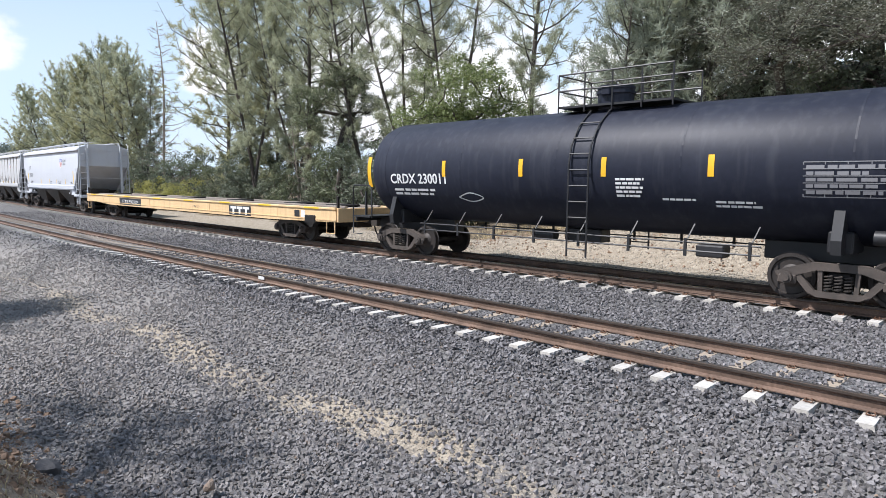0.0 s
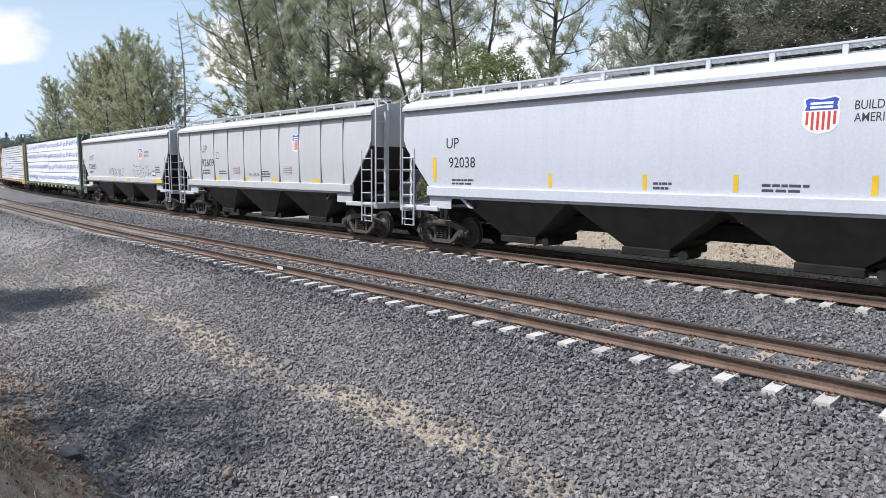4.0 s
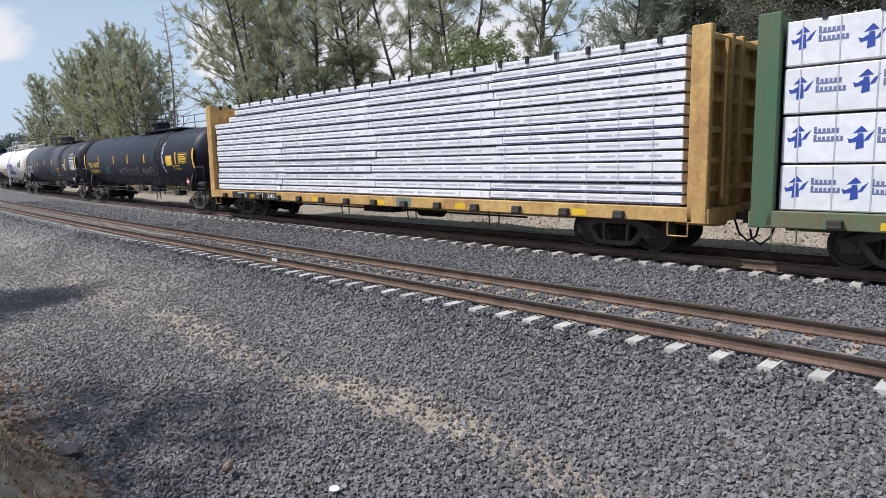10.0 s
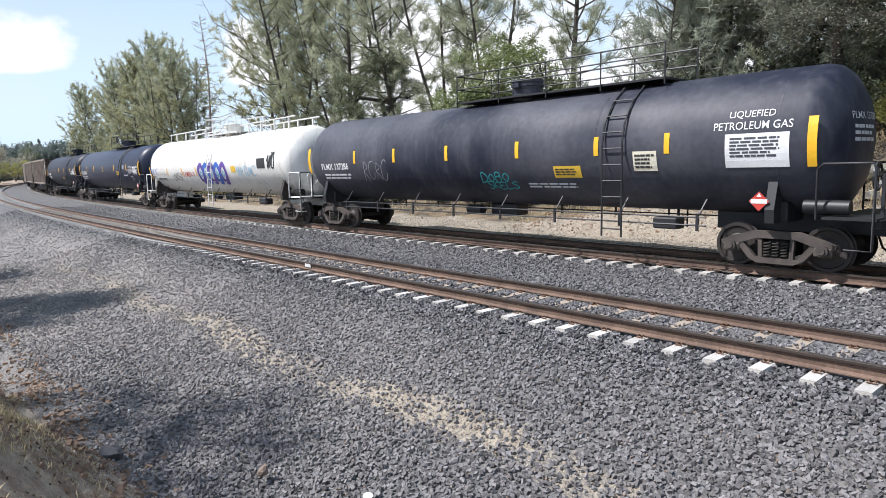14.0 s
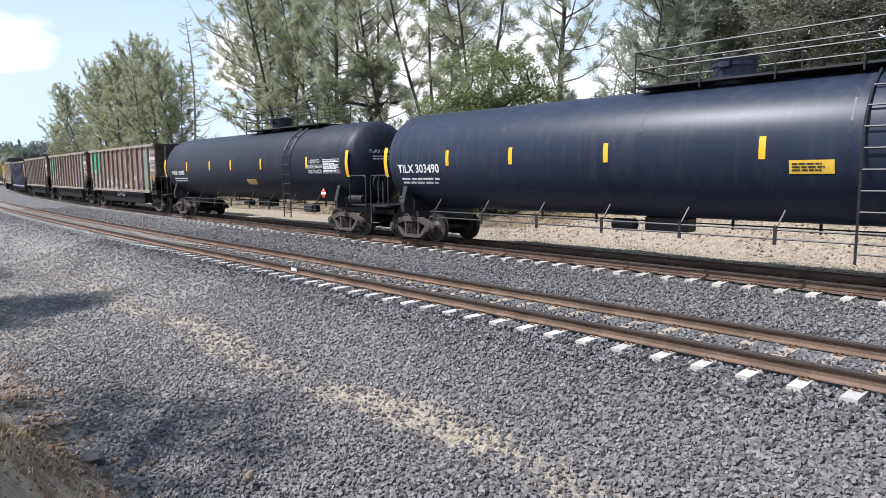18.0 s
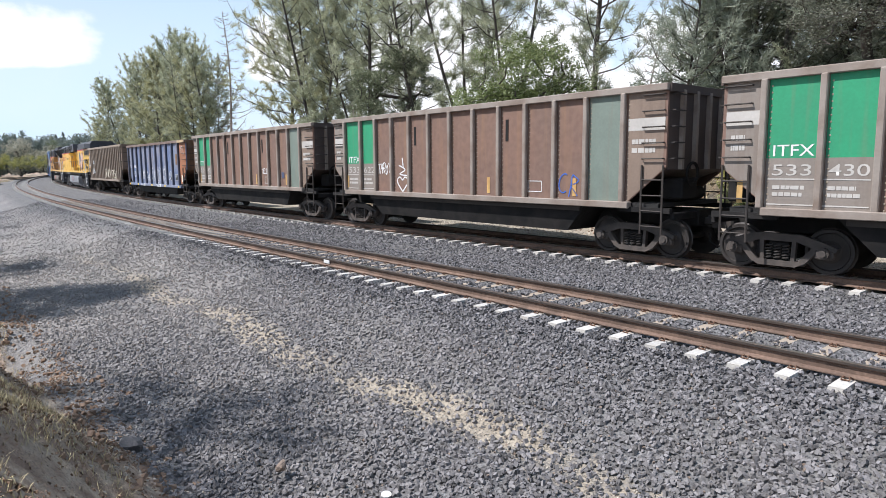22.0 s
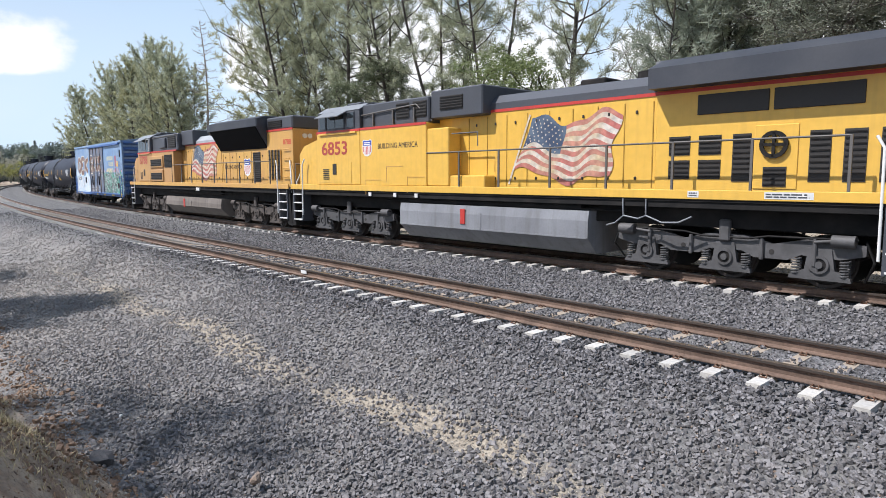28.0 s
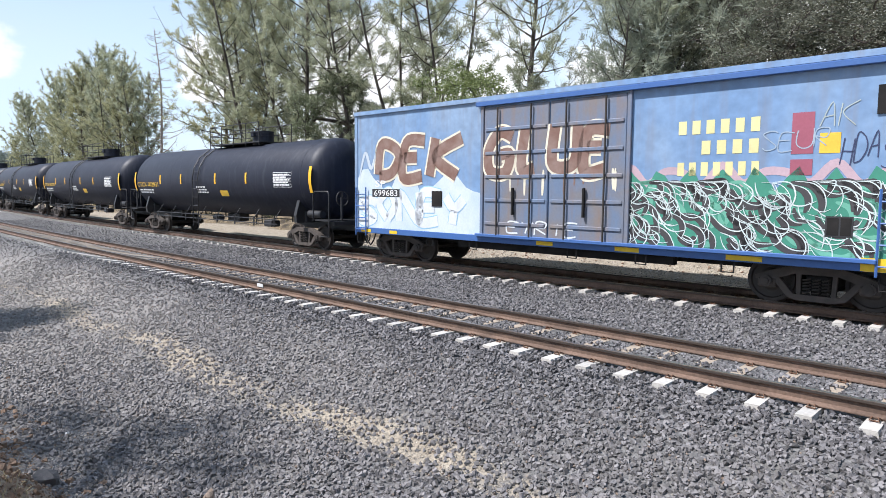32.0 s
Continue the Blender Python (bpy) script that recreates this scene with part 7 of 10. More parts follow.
def gondola_slate():
    posts = (-6.62, -5.48, -4.29, -3.10, -1.89, -0.63, 0.67, 1.94, 3.13, 4.40, 5.67)
    car = coal_car("slate-blue coal gondola with rusty end and white graffiti", 7.0, 12.2, 7.9, posts, SLATE, surface("dark_slate_post", (0.075, 0.085, 0.12), 0.65, bump=0.06, streak=(0.16, 0.09, 0.05), streak_amount=0.5),
                   ((5.76, 6.95, ORANGE_RUST),), True, 1.0, 3.86, RUST_CHORD, SLATE, RUST_END, False)
    W = flat(-1.472)
    text("WSGX", car, -6.4, 2.22, 2.4, WHITE_INK, W, -5.6)
    text("9407", car, -5.3, 2.2, 2.44, WHITE_INK, W, -4.45)
    text("216700", car, -5.35, 1.78, 1.94, WHITE_INK, W, -4.45)
    text("51300", car, -5.3, 1.54, 1.7, WHITE_INK, W, -4.5)
    chalk = surface("white_outline_spray", (0.62, 0.64, 0.66))
    tag("DU", "white_graffiti", car, 0.78, 2.0, 1.32, 2.2, SLATE, W, 0.09, 57, "large outlined letters sprayed in white", chalk, 0.17, 0.05)
    tag("KE", "white_graffiti", car, 2.05, 3.2, 1.32, 2.3, SLATE, W, 0.09, 58, "large outlined letters sprayed in white", chalk, 0.17, 0.05)
    decal("white_graffiti", car, ribbon([(3.3, 1.5), (3.55, 1.85), (3.85, 1.95), (3.75, 1.6), (3.4, 1.45)], 0.05), chalk, W, "curling white spray line")
    tag("VASTS", "white_graffiti", car, -4.15, -3.3, 1.55, 1.95, surface("thin_white_spray", (0.36, 0.40, 0.5)), W, 0.025, 50)
    tag("ANKY", "white_graffiti", car, -2.95, -2.0, 1.45, 2.0, chalk, W, 0.045, 51, "white spray-paint tag", bounce=0.2)
    tag("CHOR", "white_graffiti", car, -1.8, -0.75, 1.4, 1.9, chalk, W, 0.05, 52, "white spray-paint tag", bounce=0.2)
    tag("SIKE", "white_graffiti", car, -0.5, 0.55, 1.4, 2.1, chalk, W, 0.05, 53, "white spray-paint tag", bounce=0.2)
    for a, b, sd in ((-3.2, -1.9, 54), (0.9, 2.0, 55)):
        tag("WLB" if sd == 54 else "WZB", "white_graffiti", car, a, b, 0.98, 1.13, WHITE_INK, flat(-1.605), 0.035, sd)
    for x in (3.75, 4.75):
        decal("notice_box", car, quads(x, x + 0.55, 1.4, 1.8), LADDER_BLACK, W)
        decal("notice_outline", car, quads(x, x + 0.55, 1.4, 1.42) + quads(x, x + 0.55, 1.78, 1.8) + quads(x, x + 0.02, 1.4, 1.8) + quads(x + 0.53, x + 0.55, 1.4, 1.8), chalk, flat(-1.476))
        bars(car, x + 0.08, x + 0.45, 1.6, 1.75, 2, chalk, flat(-1.476), int(x * 9))
    part("side_vent", Shape().box(4.95, 5.3, -1.49, -1.45, 2.4, 3.05, 0.01), RUST_END, car)
    decal("paint_patch", car, quads(6.0, 6.35, 1.35, 1.75), CREAM_INK, W, "cream paint patch on the rusty end")
    tag("YES", "white_graffiti", car, 5.95, 6.6, 3.1, 3.5, chalk, W, 0.02, 56)
    yellow_dashes(car, (-6.4, -4.0, -0.4, 2.7, 5.6), 0.98, 1.1, 0.25, flat(-1.604))
    decal("tan_chord", car, quads(5.7, 7.0, 3.73, 3.87), surface("worn_tan_paint", (0.48, 0.36, 0.2), 0.7, col2=(0.25, 0.15, 0.09), scale=3, amount=0.9), flat(-1.564), "worn tan paint on the top chord")
    return car


def gondola_taupe():
    posts = tuple(np.linspace(-6.1, 6.9, 20))
    car = coal_car("taupe ribbed coal car with an orange end panel and tags", 7.25, 12.6, 8.05, posts, RUST_BROWN2, surface("taupe_post", (0.25, 0.2, 0.155), 0.7, bump=0.06, streak=(0.15, 0.1, 0.07), streak_amount=0.5),
                   ((-7.2, -6.2, PANEL_ORANGE),), False, 1.15, 4.05)
    W = flat(-1.472)
    ch = decal("sprayed_figure", car, ribbon([(-7.0, 2.6), (-6.7, 2.45), (-6.4, 2.6), (-6.35, 2.9), (-6.65, 3.0), (-7.0, 2.85), (-7.0, 2.6)], 0.3) + ribbon([(-7.0, 3.1), (-6.8, 3.3), (-6.5, 3.3), (-6.35, 3.1)], 0.22), WHITE_INK, W, "white puffy sprayed shape with black outline")
    scribble("black_graffiti", car, -7.05, -6.3, 2.4, 3.35, DARK_INK, flat(-1.476), 81, 0.045, 2, passes=2)
    scribble("black_graffiti", car, -6.8, -6.25, 2.15, 2.35, DARK_INK, W, 82, 0.04, 4)
    decal("letter_panel", car, quads(-4.4, -3.9, 2.55, 2.88), WHITE_INK, flat(-1.60))
    text("WS", car, -4.36, 2.6, 2.82, DARK_INK, flat(-1.606), -3.95)
    tag("GHST", "white_graffiti", car, -4.7, -3.6, 1.7, 2.1, WHITE_INK, flat(-1.6), 0.06, 83, "white sprayed tag")
    scribble("white_graffiti", car, -5.45, -5.0, 1.4, 1.75, surface("thin_tag", (0.5, 0.48, 0.45)), W, 84, 0.02, 3)
    tag("DRAKO SMEW", "white_graffiti", car, 1.0, 5.5, 1.45, 2.1, CREAM_INK, flat(-1.6), 0.05, 85, "pale sprayed tag", bounce=0.2)
    scribble("white_graffiti", car, 6.6, 6.95, 1.6, 3.7, WHITE_INK, W, 86, 0.06, 1, passes=3)
    return car


# ---- locomotives ----
def flag(parent, x0, x1, z0, z1, y):
    """A waving striped flag with a starred canton, painted on the hood."""
    white, red, blue = surface("flag_white", (0.56, 0.51, 0.45), col2=(0.50, 0.37, 0.2), scale=1.6, amount=0.9, fine=7, fine_amount=0.25), surface("flag_red", (0.42, 0.13, 0.11), col2=(0.46, 0.26, 0.17), scale=1.6, amount=0.9, fine=7, fine_amount=0.25), surface("flag_blue", (0.04, 0.062, 0.11), col2=(0.15, 0.20, 0.25), scale=1.9, amount=0.9)
    n = 26
    w = x1 - x0

    def place(u, v):
        lean = 0.16 * w * v
        return (x0 + lean + (w * 0.86) * u + 0.04 * w * math.sin(3 * u + 2 * v) + 0.02 * w * u * math.sin(9 * v) - 0.06 * w * u * v * 0.5,
                z0 + (z1 - z0) * (0.16 + 0.74 * v - 0.12 * u * (1 - v) + 0.085 * math.sin(2 * math.pi * (u * 1.3 + 0.1 * v) + 0.4) + 0.03 * math.sin(2 * math.pi * (u * 3.1 - 0.35 * v))))
    for mat, rows, yy in ((red, range(0, 13, 2), y), (white, range(1, 13, 2), y)):
        polys = []
        for r in rows:
            for i in range(n):
                u0, u1, v0, v1 = i / n, (i + 1) / n, r / 13, (r + 1) / 13
                polys.append([place(u0, v0), place(u1, v0), place(u1, v1), place(u0, v1)])
        decal("flag_stripes", parent, polys, mat, flat(yy), "wavy flag stripes painted on the hood")
    polys = []
    for i in range(11):
        for r in range(7):
            u0, u1, v0, v1 = i / 11 * 0.42, (i + 1) / 11 * 0.42, (6 + r) / 13, (7 + r) / 13
            polys.append([place(u0, v0), place(u1, v0), place(u1, v1), place(u0, v1)])
    decal("flag_canton", parent, polys, blue, flat(y - 0.002))
    polys = []
    for i in range(8):
        for r in range(6):
            cx, cz = place(0.03 + 0.37 * (i + (0.5 if r % 2 else 0)) / 8, 6.5 / 13 + r / 13 * 1.05)
            k = 0.035
            polys.append([(cx + k * (1 if a % 2 == 0 else 0.4) * math.sin(a * math.pi / 5), cz + k * (1 if a % 2 == 0 else 0.4) * math.cos(a * math.pi / 5)) for a in range(10)])
    decal("flag_stars", parent, polys, white, flat(y - 0.004))
    decal("flag_pole", parent, ribbon([(x0 - 0.12, z0), (x0 + 0.05 + 0.16 * w, z1)], 0.06), white, flat(y - 0.001))


def loco_truck(car, x, paint):
    """A six-wheel truck: three axles, a long frame, axle boxes, springs and brake gear."""
    r = 0.52
    spring = spring_mesh(0.085, 0.27, 0.6, 6, paint)
    b = part("truck", Shape().box(-2.4, 2.4, -0.75, 0.75, 0.55, 0.8, 0.04).box(-0.4, 0.4, -1.1, 1.1, 0.6, 1.0, 0.04), GRIME, car, "six-wheel locomotive truck", m=pose(x, 0, 0))
    for s in (-1, 1):
        f = Shape()
        prof = [(-2.62, 0.72), (-2.2, 0.62), (-1.5, 0.66), (-1.25, 0.54), (-0.6, 0.54), (-0.35, 0.66), (0.35, 0.66), (0.6, 0.54), (1.25, 0.54), (1.5, 0.66), (2.2, 0.62), (2.62, 0.72), (2.62, 0.92), (1.6, 0.98), (0.95, 0.84), (0.4, 0.98), (-0.4, 0.98), (-0.95, 0.84), (-1.6, 0.98), (-2.62, 0.92)]
        f.prism(prof, s * 1.0, s * 1.14, "y")
        part("truck_frame", f, paint, b)
        for hx in (-0.95, 0.95):
            part("frame_hole", Shape().disc((hx, s * 1.141, 0.68), 0.055, -0.004, 0.004, "y", 14), GRILLE, b)
        for ax in (-1.85, 0.0, 1.85):
            part("axle_box", Shape().prism([(ax - 0.56, 0.2), (ax + 0.56, 0.2), (ax + 0.54, 0.28), (ax + 0.27, 0.4), (ax + 0.2, 0.82), (ax - 0.2, 0.82), (ax - 0.27, 0.4), (ax - 0.54, 0.28)], s * 1.05, s * 1.17, "y"), paint, b, "flared axle box")
            part("journal_ring", Shape().disc((ax, s * 1.18, 0.5), 0.175, -0.025, 0.025, "y", 20, hole=0.13).disc((ax, s * 1.18, 0.5), 0.07, -0.03, 0.03, "y", 12), paint, b)
            part("axle_cap", Shape().disc((ax, s * 1.172, 0.5), 0.13, -0.01, 0.01, "y", 16), GRIME, b)
            for d in (-1, 1):
                part("coil_spring", spring, None, b, m=pose(ax + d * 0.43, s * 1.10, 0))
        for d in (-1, 1):
            ax = d * 2.3
            part("brake_cylinder", Shape().tube([(ax - 0.24, s * 1.2, 0.98), (ax + 0.16, s * 1.2, 0.98)], 0.12, 14).tube([(ax - d * 0.2, s * 1.2, 0.98), (ax - d * 0.55, s * 1.2, 0.94)], 0.035, 8), paint, b)
            part("brake_lever", Shape().box(ax - d * 0.58, ax - d * 0.5, s * 1.14, s * 1.22, 0.45, 1.02, 0.02).box(ax - d * 0.62, ax - d * 0.46, s * 1.0, s * 1.2, 0.36, 0.48, 0.02), paint, b)
            part("brake_lever", Shape().box(d * 0.72, d * 0.8, s * 1.14, s * 1.2, 0.5, 0.95, 0.02), paint, b)
        part("damper", Shape().box(-0.12, 0.12, s * 1.12, s * 1.24, 0.84, 1.3, 0.03), paint, b)
        part("brake_pipe", Shape().tube([(-2.5, s * 1.2, 1.02), (-0.9, s * 1.2, 1.0), (-0.5, s * 1.2, 0.93), (0.5, s * 1.2, 0.93), (0.9, s * 1.2, 1.0), (2.5, s * 1.2, 1.02)], 0.022, 5), GRIME, b)
        part("sand_hose", Shape().tube([(-2.6, s * 1.1, 1.0), (-2.75, s * 1.08, 0.6), (-2.55, s * 0.85, 0.2)], 0.025, 5).tube([(2.6, s * 1.1, 1.0), (2.75, s * 1.08, 0.6), (2.55, s * 0.85, 0.2)], 0.025, 5), GRIME, b)
    for ax in (-1.85, 0.0, 1.85):
        w = part("wheelset", LOCO_WHEELS, None, b, m=pose(ax, 0, r))
        SPIN.append((w, (ax, 0, r), car, x + ax))
    return b


LOCO_WHEELS = wheelset_mesh(0.52)


def handrails(car, xs, y, z0, z1, mat, name="side_handrail"):
    rail_line(car, [(xs[0], y, z1), (xs[-1], y, z1)], mat, 0.022, name)
    for x in xs:
        part("stanchion", Shape().box(x - 0.025, x + 0.025, y - 0.02, y + 0.02, z0, z1 + 0.02), mat, car)


def end_steps(car, x, d, frame_mat):
    """Steps in the corner and the white grab rails beside them."""
    for s in (-1, 1):
        st = part("step_well", Shape().box(x, x - d * 0.08, s * 1.5, s * 0.95, 0.45, 1.8).box(x - d * 0.75, x - d * 0.68, s * 1.5, s * 1.0, 0.45, 1.8), frame_mat, car)
        for k in range(4):
            part("step_tread", Shape().box(x - d * 0.06, x - d * 0.7, s * 1.52, s * 1.1, 0.48 + 0.34 * k, 0.52 + 0.34 * k), HANDRAIL, st)
        rail_line(car, [(x - d * 0.8, s * 1.52, 0.7), (x - d * 0.82, s * 1.52, 2.7), (x - d * 0.95, s * 1.5, 2.92)], HANDRAIL, 0.03, "grab_rail", "white painted grab rail")
        rail_line(car, [(x - d * 0.05, s * 1.3, 1.2), (x + d * 0.02, s * 1.3, 2.0), (x - d * 0.45, s * 1.1, 2.9)], HANDRAIL, 0.03, "grab_rail")
    part("end_handrail", Shape().tube([(x, -1.1, 1.8), (x, -1.1, 2.75), (x, 1.1, 2.75), (x, 1.1, 1.8)], 0.025, 6), RAIL_GREY, car)
    part("pilot_plate", Shape().prism([(x - d * 0.1, 1.6), (x + d * 0.12, 1.5), (x + d * 0.3, 0.2), (x - d * 0.1, 0.25)], -1.45, 1.45, "y"), GRIME, car)
    part("hose_bundle", Shape().tube([(x + d * 0.2, -0.8, 1.3), (x + d * 0.35, -0.8, 0.8), (x + d * 0.25, -0.8, 0.4)], 0.03, 6).tube([(x + d * 0.2, -0.6, 1.3), (x + d * 0.35, -0.62, 0.7), (x + d * 0.25, -0.6, 0.35)], 0.03, 6).tube([(x + d * 0.2, 0.7, 1.3), (x + d * 0.35, 0.7, 0.8), (x + d * 0.25, 0.7, 0.4)], 0.03, 6), GRIME, car)


def hood_doors(parent, x0, x1, z0, z1, y, n, mat):
    """Seams, latches and hinges of the engine-room doors."""
    for i in range(n + 1):
        x = x0 + (x1 - x0) * i / n
        part("door_seam", Shape().box(x - 0.012, x + 0.012, y - 0.008, y + 0.01, z0, z1), mat, parent)
        if i < n:
            part("door_latch", Shape().box(x + 0.3, x + 0.36, y - 0.025, y, z0 + 0.18, z0 + 0.26, 0.01).box(x + 0.3, x + 0.36, y - 0.025, y, z1 - 0.26, z1 - 0.18, 0.01), GRIME_BROWN, parent)


def loco_base(label, yellow, half, trucks, tank, tank_mat, truck_mat):
    car = thing("locomotive", label, "locomotive", "locomotives")
    fr = part("frame", Shape().box(-half + 0.2, half - 0.2, -1.50, 1.50, 1.66, 1.76, 0.01).box(-half + 0.2, half - 0.2, -1.1, 1.1, 1.1, 1.7, 0.02), GRIME, car)
    for s in (-1, 1):
        part("frame_stripe", Shape().box(-half + 0.3, half - 0.3, s * 1.47, s * 1.53, 1.72, 1.92, 0.01), yellow, fr, "yellow edge of the walkway")
        part("frame_skirt", Shape().box(-half + 0.5, half - 0.5, s * 1.40, s * 1.47, 1.52, 1.72, 0.01), GRIME, fr)
    part("walkway", Shape().box(-half + 0.4, half - 0.4, -1.46, 1.46, 1.76, 1.80), LOCO_GREY, car)
    a, b, top, bot = tank
    prof = [(-1.42, top), (-1.46, top - 0.25), (-1.46, bot + 0.42), (-1.05, bot), (1.05, bot), (1.46, bot + 0.42), (1.46, top - 0.25), (1.42, top)]
    ft = part("fuel_tank", Shape().prism(prof, a, b, "x"), tank_mat, car, "long fuel tank with chamfered bottom")
    part("tank_rib", Shape().box(a + 0.02, b - 0.02, -1.475, -1.46, bot + 0.40, bot + 0.44), tank_mat, ft)
    part("tank_strap", Shape().box((a + b) / 2 - 0.03, (a + b) / 2 + 0.03, -1.475, -1.455, bot + 0.42, top - 0.2), tank_mat, ft)
    part("fuel_filler", Shape().box(a + 2.9, a + 3.1, -1.49, -1.45, top - 0.55, top - 0.1, 0.01), RED_BAND, ft)
    part("air_reservoir", Shape().tube([(a + 0.3, -1.2, 1.45), (b - 0.3, -1.2, 1.45)], 0.14, 10).tube([(a + 0.3, 1.2, 1.45), (b - 0.3, 1.2, 1.45)], 0.14, 10).tube([(a - 1, -1.3, 1.42), (b + 1.0, -1.3, 1.40)], 0.03, 6), GRIME, car)
    for d, x in ((-1, trucks[0]), (1, trucks[1])):
        loco_truck(car, x, truck_mat)
        end_steps(car, d * (half - 0.45), d, LOCO_GREY)
    couplers(car, half + 0.05)
    return car


def cab(car, x0, x1, nose, yellow, z_grey, top, number, frames):
    """Wide cab with sloped nose, side windows, visor and number."""
    n = part("nose", Shape().prism([(nose, 1.9), (nose, 3.1), (nose + 0.35, 3.42), (x0, z_grey - 0.18), (x0, 1.9)], -1.35, 1.35, "y"), yellow, car)
    c = part("cab_lower", Shape().box(x0, x1, -1.52, 1.52, 1.92, z_grey, 0.03), yellow, car)
    up = [(-1.52, z_grey), (-1.52, top - 0.2), (-1.12, top + 0.02), (-0.6, top + 0.06), (0.6, top + 0.06), (1.12, top + 0.02), (1.52, top - 0.2), (1.52, z_grey)]
    u = part("cab_upper", Shape().prism(up, x0 + 0.12, x1, "x"), LOCO_GREY, car, "grey cab roof")
    for s in (-1, 1):
        part("roof_edge", Shape().prism([(s * 1.535, top - 0.2), (s * 1.13, top + 0.035), (s * 1.12, top + 0.02), (s * 1.52, top - 0.215)], x0 + 0.1, x1, "x"), VISOR_GREY, u, "grey sloping roof edge")
    part("red_line", Shape().box(x0, x1, -1.535, -1.5, z_grey - 0.05, z_grey + 0.03), RED_BAND, c)
    part("window_ledge", Shape().box(x0 + 0.2, x1 - 0.2, -1.575, -1.51, z_grey - 0.12, z_grey - 0.05, 0.01), yellow, c)
    w = x1 - x0
    for a, b in [(x0 + w * p, x0 + w * q) for p, q in ((0.10, 0.235), (0.28, 0.46), (0.475, 0.665), (0.735, 0.885))]:
        part("window_frame", Shape().box(a - 0.035, b + 0.035, -1.545, -1.50, z_grey + 0.07, top - 0.25, 0.01), frames, u)
        part("window_pane", Shape().box(a, b, -1.553, -1.52, z_grey + 0.11, top - 0.29), GLASS, u)
    part("window_visor", Shape().prism([(-1.53, top - 0.2), (-1.93, top - 0.40), (-1.92, top - 0.43), (-1.53, top - 0.23)], x0 + w * 0.18, x0 + w * 0.73, "x"), VISOR_GREY, u, "tilted sun visor over the cab windows")
    part("windshield", Shape().box(x0 + 0.10, x0 + 0.13, -1.2, -0.2, z_grey + 0.15, top - 0.35).box(x0 + 0.10, x0 + 0.13, 0.2, 1.2, z_grey + 0.15, top - 0.35), GLASS, u)
    text(number, c, x0 + 0.35, 3.02, 3.52, NUMBER_RED, flat(-1.528), x0 + 0.35 + (x1 - x0) * 0.6, bold=0.02)
    part("nose_door", Shape().box(x0 + 0.15, x0 + 2.3, -1.53, -1.51, 2.0, 2.75), yellow, c)
    g = Shape()
    for k in range(6):
        g.box(x0 + 0.45, x0 + 0.85, -1.545, -1.52, 2.12 + 0.07 * k, 2.155 + 0.07 * k)
    part("nose_vent", g, GRILLE, c)
    part("cab_vent", Shape().box(x0 + 1.1, x0 + 1.35, -1.54, -1.52, 2.3, 2.7), GRILLE, c)
    part("roof_unit", Shape().box(x0 + 0.7, x0 + 1.6, -0.6, 0.6, top + 0.04, top + 0.22, 0.05).tube([(x0 + 1.9, -0.3, top + 0.15), (x0 + 1.9, 0.3, top + 0.15)], 0.06, 8), LOCO_GREY, u)
    part("headlight", Shape().disc((x0 + 0.08, -0.15, top - 0.1), 0.1, -0.03, 0.03, "x", 12).disc((x0 + 0.08, 0.15, top - 0.1), 0.1, -0.03, 0.03, "x", 12), GLASS, u)
    return c


def louvre(parent, x0, x1, z0, z1, y, n=8, name="louvre_grille"):
    g = part(name, Shape().box(x0, x1, y - 0.015, y + 0.01, z0, z1), GRILLE, parent, "dark louvred air intake")
    sh = Shape()
    for k in range(n):
        z = z0 + (z1 - z0) * (k + 0.5) / n
        sh.box(x0 + 0.02, x1 - 0.02, y - 0.035, y - 0.012, z - 0.012, z + 0.012)
    part("louvre", sh, GRIME, g)
    return g


